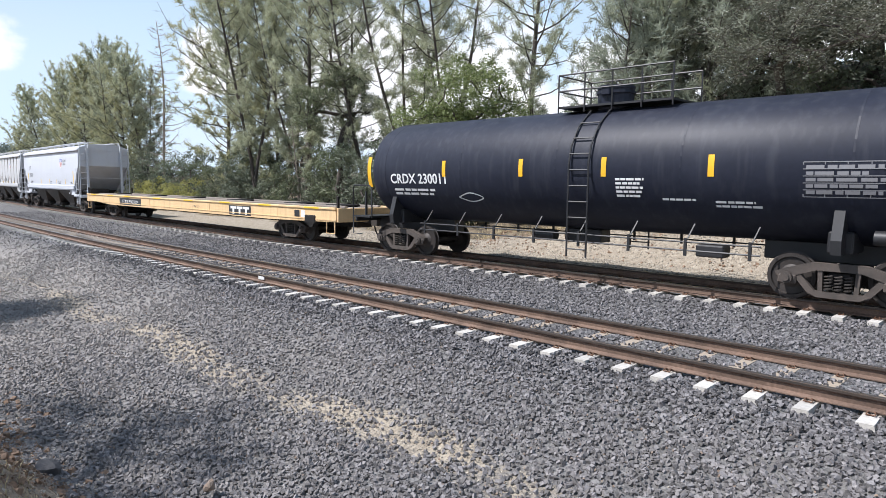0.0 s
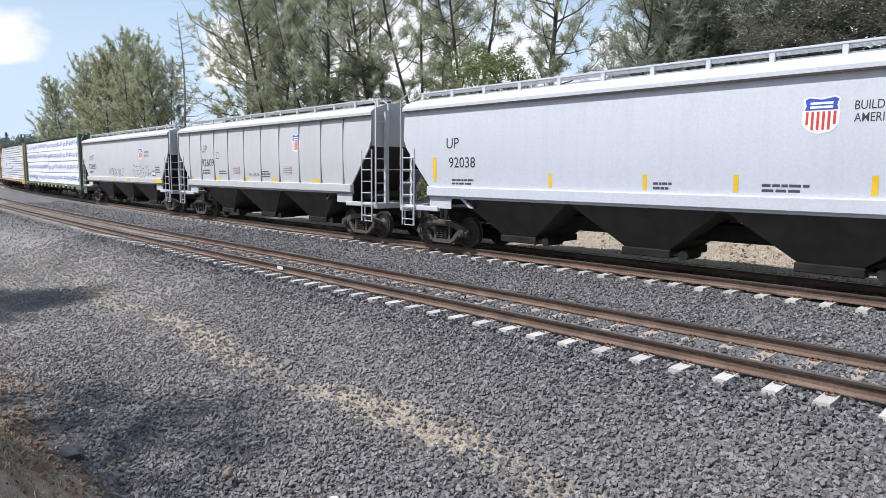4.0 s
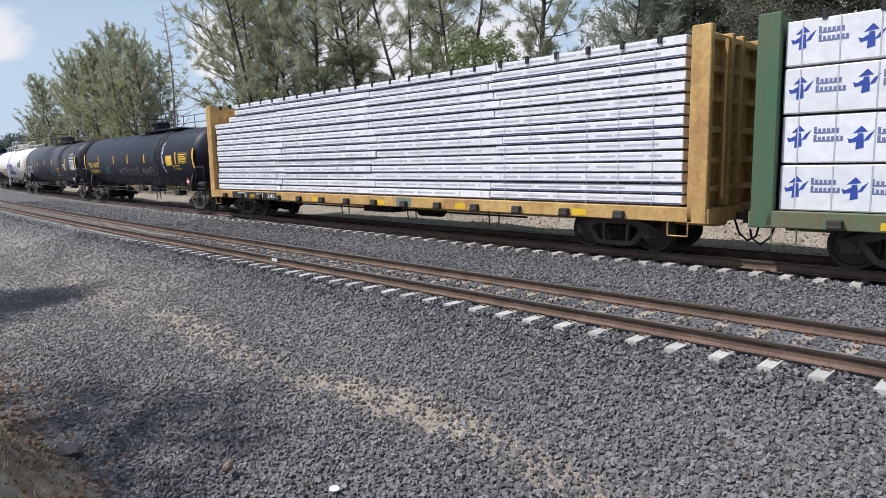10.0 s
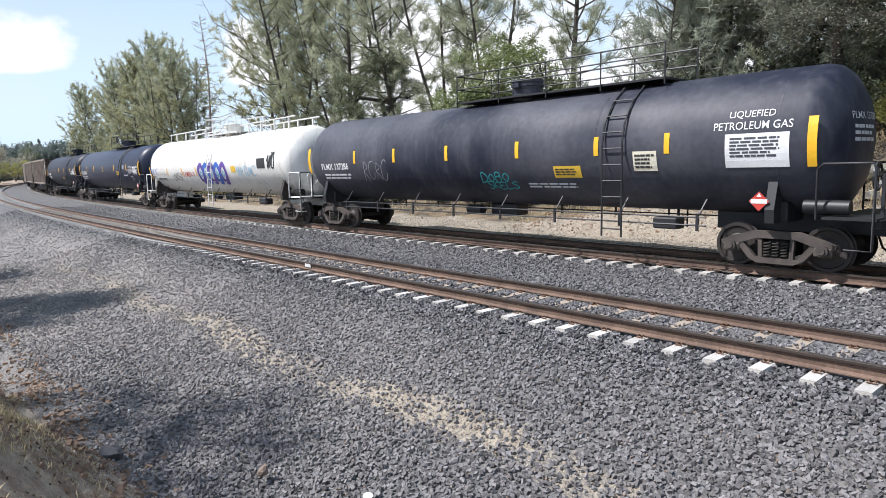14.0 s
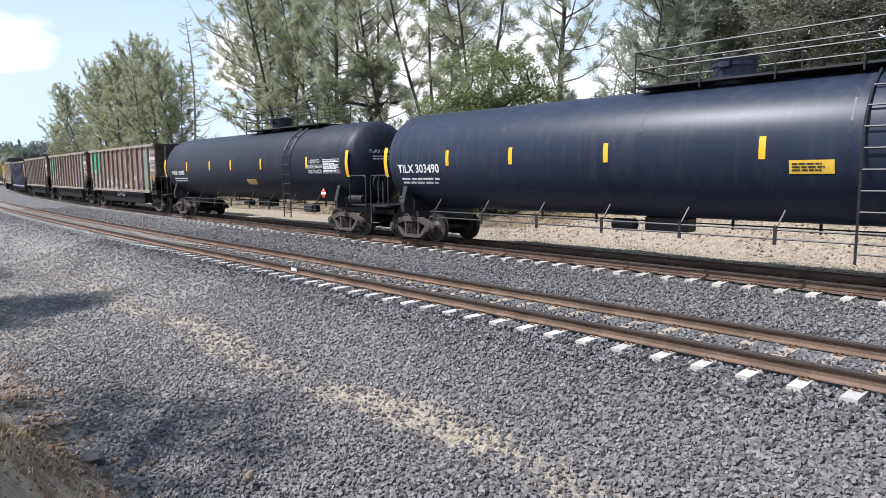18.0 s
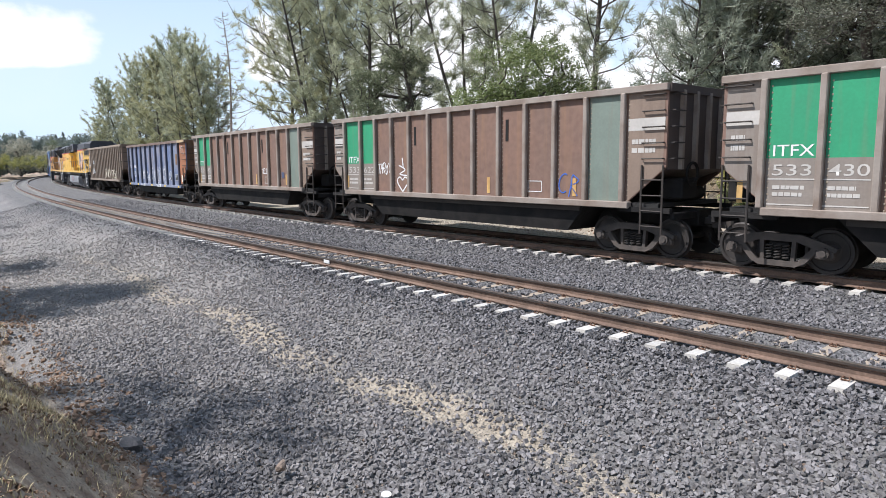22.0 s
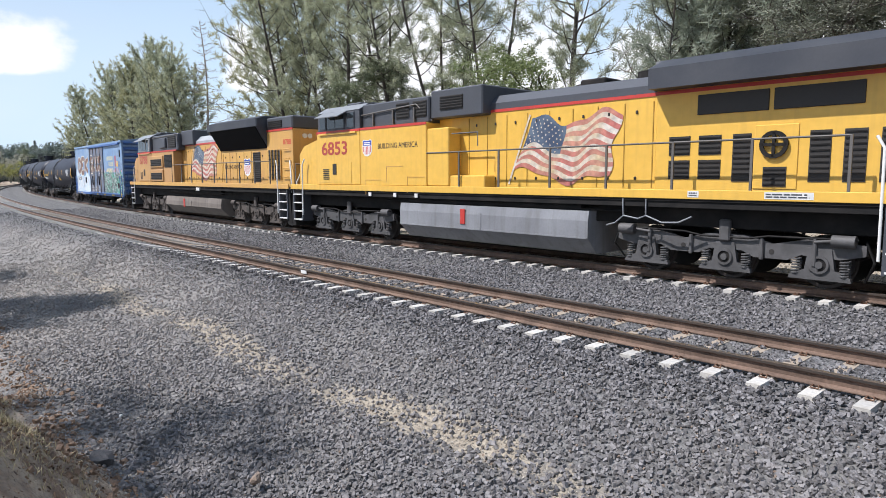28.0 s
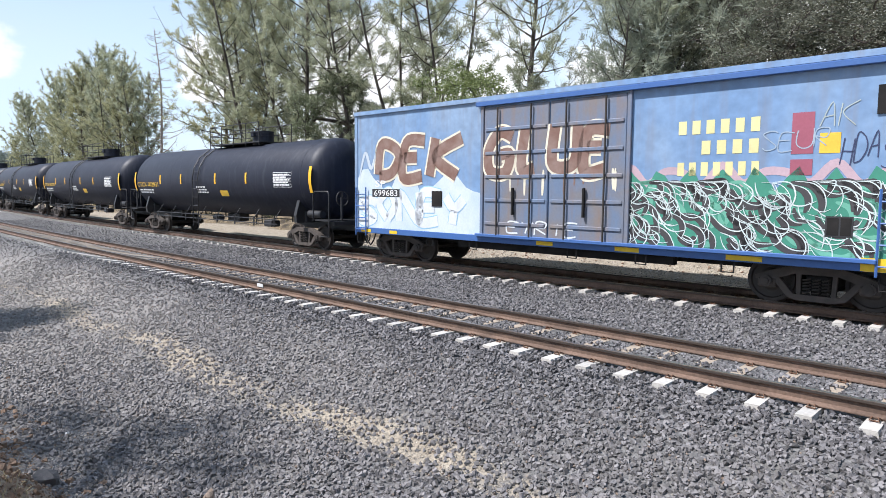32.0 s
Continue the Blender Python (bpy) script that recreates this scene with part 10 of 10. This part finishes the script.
def plant_bushes():
    low = [(0, 0, 0.9, 1.2, 1.1, 0.75), (0.7, 0.3, 1.5, 0.8, 0.8, 0.6), (-0.7, -0.2, 1.3, 0.8, 0.8, 0.6)]
    tallb = [(0, 0, 1.4, 1.3, 1.2, 1.2), (0.5, 0.2, 2.8, 1.0, 1.0, 1.0), (-0.5, -0.3, 3.6, 0.8, 0.8, 0.8)]
    stem = [(0, 0, 0), (0.05, 0.02, 0.3), (-0.03, 0.05, 0.6)]
    kinds = {"green": (broad_meshes(41, low, 55, 60, stem, 0.06, GREEN_LEAF, 0.12, 0.36), "green leafy bush growing on the cut slope"),
             "brush": (broad_meshes(42, tallb, 58, 56, stem, 0.08, BRUSH_LEAF, 0.145, 0.45), "dark green brush under the pines"),
             "brush_low": (broad_meshes(43, low, 46, 54, stem, 0.06, BRUSH_LEAF, 0.13, 0.4), "low dark brush behind the track"),
             "yellow": (broad_meshes(44, low, 46, 60, stem, 0.05, YELLOW_LEAF, 0.1, 0.32), "yellow-green bush beside the track"),
             "olive": (broad_meshes(45, tallb, 52, 54, stem, 0.07, OAK_LEAF, 0.145, 0.45), "olive-green bush at the edge of the wood")}
    first = {}

    def put(k, s, off, turn, size, tall=None):
        m = stand(s, off, turn, size, tall)
        if k in first:
            return again(first[k], m)
        (w, c), words = kinds[k]
        first[k] = tree("bush", words, "bush", w, c, m, "bushes", "stem")
        return first[k]

    # on and above the cut slope
    for k, s, off, turn, size in (("green", 10.4, 15.0, 0, 0.95), ("green", 9.0, 15.4, 70, 1.15), ("yellow", 8.2, 14.9, 140, 0.8), ("green", 7.4, 15.4, 140, 1.0), ("olive", 6.4, 15.6, 30, 0.8), ("brush_low", 12.0, 15.4, 200, 1.1), ("yellow", 5.2, 14.6, 40, 0.8), ("yellow", 10.0, 14.6, 90, 0.6), ("brush", 13.4, 15.4, 20, 0.9),
                                  ("brush", 11.2, 17.0, 90, 1.1), ("brush", 8.6, 17.4, 10, 1.2), ("brush", 5.8, 17.2, 170, 1.2), ("brush", 3.0, 16.6, 100, 1.2), ("green", 4.4, 14.8, 250, 1.1), ("green", 2.0, 14.6, 20, 1.2), ("brush", 0, 16, 33, 1.2),
                                  ("green", -2.0, 14.0, 20, 1.2), ("brush", -5, 15, 33, 1.2), ("brush", 14.5, 17.0, 190, 1.2), ("olive", 15.6, 15.6, 20, 0.95), ("brush", 17.0, 16.2, 60, 1.1),
                                  ("green", 12.9, 14.6, 290, 0.7), ("yellow", 9.6, 12.2, 10, 0.8), ("green", 9.9, 11.8, 80, 0.45)):
        put(k, s, off, turn, size)
    rnd = random.Random(8)
    # the dark understory along the wood
    s = 18.0
    while s < 112:
        put(rnd.choice(["brush", "brush", "brush_low", "olive"]), s, rnd.uniform(14.6, 16.2) - max(0, s - 60) * 0.03, rnd.uniform(0, 360), rnd.uniform(0.75, 1.1))
        put(rnd.choice(["brush", "brush", "olive"]), s + rnd.uniform(-1, 1), rnd.uniform(18, 22), rnd.uniform(0, 360), rnd.uniform(0.95, 1.35))
        s += rnd.uniform(1.9, 2.9) * (1 if s < 50 else 1.7)
    for s, off, size in ((84, 12.4, 1.3), (62, 13.6, 1.25), (58, 13.2, 1.1), (55, 14.0, 1.35), (100, 11.8, 1.2), (112, 11.6, 1.2)):
        put("yellow", s, off, s * 40, size)
    # at the far bend
    for az, dist, k, size in ((33.4, 150, "yellow", 1.7), (32.4, 155, "yellow", 1.6), (31.2, 150, "yellow", 1.7), (34.6, 158, "yellow", 1.9), (30.3, 156, "olive", 1.6)):
        a = math.radians(az)
        b = again(first[k], Matrix.Translation((-math.sin(a) * dist, math.cos(a) * dist, 1.4)) @ Matrix.Rotation(az, 4, "Z") @ Matrix.Diagonal((size, size, size, 1)))


def spire_meshes(seed, height, radius, mat):
    """Stem and needle spray of a pointed conifer seen from far."""
    rng = np.random.default_rng(seed)
    n = 210
    f = rng.uniform(0, 1, n) ** 0.8
    a, r = rng.uniform(0, 6.28, n), radius * (1.02 - f) * rng.uniform(0.45, 1.1, n)
    c = np.stack([np.cos(a) * r, np.sin(a) * r, height * (0.06 + 0.92 * f)], 1)
    low = f < 0.7
    parts = [leaves(rng, c[low], 12, 0.55, 0.42, 0.5), leaves(rng, c[~low], 12, 0.26, 0.3, 0.7)]
    v = np.concatenate([p[0] for p in parts])
    q = np.concatenate([parts[0][1], parts[1][1] + len(parts[0][0])])
    return Shape().tube([(0, 0, 0), (0.03, 0.02, height * 0.5), (0, 0, height)], 0.014 * height, 6, True, 0.02).mesh("trunk", BARK), mesh_np("crown", v, q, mat)


def plant_distance():
    """The wooded rise beyond the bend: rounded trees, pointed conifers above them, pale trees and bushes in front."""
    spire = spire_meshes(51, 12, 2.3, FAR_LEAF)
    round_ = broad_meshes(53, [(0, 0, 4.4, 3.6, 3.6, 2.6), (2.6, 1, 3.2, 2.6, 2.6, 2.2), (-2.6, -1, 3.4, 2.6, 2.6, 2.2), (0, 0, 1.6, 4.2, 4.2, 1.6)], 150, 26, [(0, 0, 0), (0, 0.1, 1.5), (0.2, 0, 3)], 0.3, FAR_LEAF, 0.5, 1.0)
    rnd = random.Random(3)
    first = {}

    def put(kind, az, dist, size, tall):
        a = math.radians(az)
        m = Matrix.Translation((-math.sin(a) * dist, math.cos(a) * dist, 0.5)) @ Matrix.Rotation(az * 9, 4, "Z") @ Matrix.Diagonal((size, size, tall, 1))
        if kind in first:
            return again(first[kind], m)
        first[kind] = tree("conifer" if kind == "spire" else "broadleaf_tree", "dark pointed conifer in the distance beyond the bend" if kind == "spire" else "dark rounded tree in the distant wood", "tree", *(spire if kind == "spire" else round_), m, "distant wood")
        return first[kind]

    for k in range(34):
        put("round", 24.5 + k * 0.52 + rnd.uniform(-0.2, 0.2), rnd.uniform(205, 225), rnd.uniform(0.85, 1.2), rnd.uniform(1.25, 1.6))
    for k in range(26):
        put("spire", 25.0 + k * 0.66 + rnd.uniform(-0.25, 0.25), rnd.uniform(228, 255), rnd.uniform(0.8, 1.1), rnd.uniform(0.8, 1.05))
    for k in range(7):
        put("round", 34.6 + k * 0.55, rnd.uniform(150, 165), rnd.uniform(0.7, 0.9), rnd.uniform(0.9, 1.15))
    w, c = broad_meshes(52, [(0, 0, 6, 4, 4, 3), (2, 1, 4, 3, 3, 2.5), (-2, -1, 4.5, 3, 3, 2.5), (0, 0, 2.4, 4, 4, 2)], 150, 60, [(0, 0, 0), (0, 0.1, 2), (0.2, 0, 4)], 0.3, PALE_FAR_LEAF, 0.3, 0.9)
    for az, dist, size in ((32.6, 180, 1.0), (30.6, 195, 0.85)):
        a = math.radians(az)
        tree("broadleaf_tree", "pale round-topped tree in the distance", "tree", w, c, Matrix.Translation((-math.sin(a) * dist, math.cos(a) * dist, 0.2)) @ Matrix.Diagonal((size, size, size, 1)))


plant_pines()
plant_broadleaf()
plant_bushes()
plant_distance()

# ---- loose stones ----
def stones(name, label, category, s, off, size, mat, seed, lift=0.2, flat=0.75, zz=None):
    """Broken angular stones lying on the ground, each a dented eight-cornered block."""
    rng = np.random.default_rng(seed)
    n = len(s)
    corner = np.array([(x, y, z) for z in (-1, 1) for y in (-1, 1) for x in (-1, 1)], float)
    c = corner[None] * rng.uniform(0.45, 1.0, (n, 8, 3))
    c *= (size * rng.uniform(0.6, 1.35, n) / 2)[:, None, None] * np.array([1.25, 0.95, flat])
    q = rng.normal(0, 1, (n, 4)) * np.array([1, 0.75, 0.75, 1])
    q /= np.linalg.norm(q, axis=1, keepdims=True)
    w, x, y, z = q.T
    R = np.stack([np.stack([1 - 2 * (y * y + z * z), 2 * (x * y - w * z), 2 * (x * z + w * y)], 1),
                  np.stack([2 * (x * y + w * z), 1 - 2 * (x * x + z * z), 2 * (y * z - w * x)], 1),
                  np.stack([2 * (x * z - w * y), 2 * (y * z + w * x), 1 - 2 * (x * x + y * y)], 1)], 1)
    v = np.einsum("nij,nkj->nki", R, c)
    ground_ = ground_z(s, off) if zz is None else zz
    p = at_many(s, off, ground_ + size * lift * rng.uniform(0.2, 1.4, n))
    v = (v + p[:, None]).reshape(-1, 3)
    quad = np.array([(0, 2, 3, 1), (4, 5, 7, 6), (0, 1, 5, 4), (2, 6, 7, 3), (0, 4, 6, 2), (1, 3, 7, 5)])
    f = (quad[None] + 8 * np.arange(n)[:, None, None]).reshape(-1, 4)
    me = mesh_np(name, v, f, mat)
    if mat is STONE:
        me.attributes.new("dust", "FLOAT", "POINT").data.foreach_set("value", np.repeat(dust_and_sun_at(s, off), 8).astype(np.float32))
    return tagged(new(name, me), label, category, kind="stuff")


def lay_ballast():
    rng = np.random.default_rng(71)
    runs = []
    for s0, s1, o0, o1, per in ((-6, 9, -7.5, -1.2, 480), (9, 16, -7.5, -1.2, 310), (16, 30, -7.5, -1.2, 120), (-6, 14, 1.3, 3.9, 230), (14, 30, 1.3, 3.9, 110), (-6, 26, 3.9, 4.5, 160), (-6, 14, 6.6, 7.6, 120), (30, 60, -7.2, -1.3, 32), (30, 60, 1.3, 3.9, 30)):
        n = int((s1 - s0) * (o1 - o0) * per)
        runs.append(np.stack([rng.uniform(s0, s1, n), rng.uniform(o0, o1, n)], 1))
    a = np.concatenate(runs)
    keep = rng.uniform(0, 1, len(a)) > (0.72 + 0.1 * (a[:, 0] < 9)) * sand_weight(a[:, 0], a[:, 1]) + np.clip((-7.0 - a[:, 1]) / 0.6, 0, 1) * 0.8
    a = a[keep]
    stones("ballast_stones", "crushed grey ballast stones covering the track bed", "gravel", a[:, 0], a[:, 1], 0.051, STONE, 72, 0.36)
    # between and around the ties
    n = 17000
    s, off = rng.uniform(-5, 24, n), rng.uniform(-1.5, 1.5, n)
    tie = np.abs((s - 4.35 + 0.305) % 0.61 - 0.305) < 0.12
    rail = np.abs(np.abs(off) - GAUGE / 2) < 0.12
    keep = ~rail & (~tie | ((rng.uniform(0, 1, n) < np.where(np.abs(off) < 0.34, 0.75, 0.12)) & (np.abs(off) < 0.62)))
    zz = np.where(tie, -0.185, -0.215) - off * CANT / GAUGE
    stones("crib_stones", "grey ballast stones packed between the ties", "gravel", s[keep], off[keep], 0.05, STONE, 73, zz=zz[keep])
    # tan pebbles of the sand stripe, and grit at the bank's foot
    n = 24000
    s, off = rng.uniform(-4, 28, n), rng.normal(-4.15, 0.75, n)
    keep = rng.uniform(0, 1, n) < sand_weight(s, off) * (0.6 + 0.35 * (s < 9))
    stones("sand_pebbles", "tan sandy pebbles in a stripe along the ballast", "gravel", s[keep], off[keep], 0.019, PEBBLE, 74)
    n = 9000
    s, off = rng.uniform(-2, 26, n), rng.uniform(7.6, 11.4, n)
    stones("road_pebbles", "tan pebbles on the sandy service road beyond the tracks", "gravel", s, off, 0.04, PEBBLE, 95)
    n = 3200
    s, off = rng.uniform(0, 24, n), rng.normal(-7.5, 0.45, n)
    stones("bank_grit", "brownish grit at the foot of the bank", "gravel", s, off, 0.03, PEBBLE, 75)
    n = 900
    s, off = rng.uniform(0, 26, n), rng.normal(-7.7, 0.35, n)
    stones("bank_clods", "clods of brown earth along the bank's foot", "soil", s, off, 0.075, SOIL, 92)
    n = 15000
    s, off = rng.uniform(0.5, 14, n), rng.uniform(-10.2, -7.2, n)
    k = np.sin(s * 2.1 + off * 1.7) + np.sin(off * 4.3 - s * 1.3) + rng.normal(0, 0.8, n) > -0.5
    stones("bank_crumbs", "crumbs of reddish soil and small stones on the bank", "soil", s[k], off[k], 0.026, SOIL, 93, flat=0.6)
    n = 5000
    s, off = rng.uniform(0.5, 14, n), rng.uniform(-10.2, -7.3, n)
    stones("leaf_litter", "brown dead leaves and bark bits on the bank", "leaf litter", s, off, 0.034, LITTER, 94, flat=0.12)
    n = 3000
    s, off = rng.uniform(-6, 26, n), rng.uniform(-7.2, -1.8, n)
    stones("pale_chips", "pale chips scattered on the ballast", "gravel", s, off, 0.024, ROCK_TAN, 76, lift=1.2)


def rock(name, label, x, y, z, size, mat, seed, squash=0.75):
    rng = np.random.default_rng(seed)
    bm = bmesh.new()
    bmesh.ops.create_icosphere(bm, subdivisions=2, radius=0.5)
    cuts = [Vector(rng.normal(0, 1, 3)).normalized() for _ in range(11)]
    for v in bm.verts:
        for c in cuts:
            d = v.co.dot(c) - 0.27
            if d > 0:
                v.co -= c * d
    me = bpy.data.meshes.new(name)
    bm.to_mesh(me)
    bm.free()
    me.materials.append(mat)
    ob = tagged(new(name, me), label, "rock")
    ob.matrix_basis = Matrix.Translation((x, y, z)) @ Matrix.Rotation(seed, 4, "Z") @ Matrix.Diagonal((size, size * 0.8, size * squash, 1))
    return ob


def lay_rocks():
    rock("rock", "dark grey broken rock on the ballast edge", -3.97, 7.74, -0.84, 0.44, ROCK_DARK, 3, 1.0)
    rock("rock", "small tan rock among the ballast", -1.92, 7.02, -0.80, 0.24, ROCK_TAN, 5)
    rock("rock", "small white stone on the gravel", -4.38, 9.16, -0.80, 0.085, ROCK_WHITE, 8)
    lid = tagged(new("lid", Shape().disc((0, 0, 0), 0.055, -0.006, 0.006, "z", 18).mesh("lid", ROCK_WHITE)), "small white plastic lid lying on gravel", "litter")
    lid.matrix_basis = pose(-0.662, 6.339, -0.80, 6, 4, 0)
    # a broken outcrop of the cut slope, splashed with paint
    rnd = random.Random(31)
    kinds = (("dull grey-brown boulder in the cut slope", ROCK_SLOPE), ("boulder splashed with pale yellow and white paint", PAINT_YELLOW_ROCK), ("boulder daubed with pale blue paint", PAINT_BLUE_ROCK), ("boulder daubed with brick-red paint", PAINT_PINK_ROCK))
    for s, off, size, k in ((6.5, 12.9, 0.7, 0), (6.1, 12.4, 0.6, 0), (5.75, 12.7, 0.95, 1), (5.3, 12.2, 0.6, 1), (5.35, 13.0, 0.7, 1), (4.85, 12.95, 0.95, 2), (4.75, 12.3, 0.7, 3), (4.3, 12.7, 0.85, 1), (4.25, 13.3, 0.6, 2), (3.8, 12.5, 0.8, 3),
                            (3.4, 13.0, 0.9, 0), (7.3, 12.6, 0.35, 0), (8.4, 12.0, 0.3, 0), (11.2, 12.6, 0.4, 0), (12.6, 12.2, 0.3, 0), (6.9, 13.4, 0.5, 0), (5.0, 11.6, 0.4, 0), (5.9, 11.5, 0.35, 0), (7.8, 13.6, 0.4, 0)):
        p = at(s, off, float(ground_z(s, off)) + size * 0.1)
        rock("boulder", kinds[k][0], *p, size * 1.15, kinds[k][1], rnd.randrange(1000), 0.7)


def grass(name, label, s, off, tall, mat, seed, wide=0.007):
    """Dry blades bent by their own weight."""
    rng = np.random.default_rng(seed)
    n = len(s)
    p = at_many(s, off, ground_z(s, off) - 0.01)
    a = rng.uniform(0, 6.28, n)
    lean = rng.uniform(0.2, 1.1, n)
    h = tall * rng.uniform(0.4, 1.3, n)
    d = np.stack([np.cos(a) * np.sin(lean), np.sin(a) * np.sin(lean), np.cos(lean)], 1) * h[:, None]
    side = np.stack([-np.sin(a), np.cos(a), 0 * a], 1) * wide
    mid = p + d * 0.55
    tip = p + d - np.array([0, 0, 1]) * (h * 0.15 * lean)[:, None]
    v = np.stack([p - side, mid + side * 0.8, tip, mid - side * 0.8], 1).reshape(-1, 3)
    return tagged(new(name, mesh_np(name, v, np.arange(4 * n).reshape(n, 4), mat)), label, "grass", kind="stuff")


def lay_grass():
    rng = np.random.default_rng(77)
    n = 22000
    s = rng.uniform(-8, 18, n)
    off = rng.uniform(11.3, 15.5, n)
    patch = np.sin(s * 1.9 + 2 * np.sin(off * 1.4)) + np.sin(off * 2.6 - s * 0.8) + rng.normal(0, 0.7, n)
    k = patch > -0.5
    grass("slope_grass", "dry straw-coloured grass on the cut slope", s[k], off[k], 0.34, STRAW, 78, 0.009)
    n = 60000
    s, off = rng.uniform(0, 22, n), rng.uniform(-10.4, -7.9, n)
    patch = np.sin(s * 2.3 + off) + np.sin(off * 3.1 - s * 1.1) + rng.normal(0, 0.6, n)
    k = patch > -0.2
    grass("bank_grass", "flattened dry straw on the soil bank", s[k], off[k], 0.11, STRAW, 79, 0.006)
    n = 5000
    s, off = rng.uniform(18, 120, n), rng.uniform(11.5, 14.5, n)
    grass("verge_grass", "dry weeds along the foot of the wood", s, off, 0.4, STRAW, 80, 0.012)
    n = 9000
    s, off = rng.uniform(55, 190, n), rng.uniform(-16, -6.6, n)
    grass("bend_grass", "pale dry grass inside the bend of the line", s, off, 0.45, STRAW, 81, 0.05)


def slope_litter():
    rng = np.random.default_rng(90)
    n = 2600
    s, off = rng.uniform(-6, 18, n), 9.8 + 6.5 * rng.uniform(0, 1, n) ** 0.8
    stones("slope_rubble", "brown earth clods and rubble on the cut slope", "rubble", s, off, 0.075, SOIL, 91)


lay_ballast()
slope_litter()
lay_rocks()
lay_grass()

# ---- ties, last ----
lay_ties(near_track, 0.0, 0.0, -4, 60, 4.35)
lay_ties(far_track, GAP, RISE, -2, 60, 4.6)


motions()
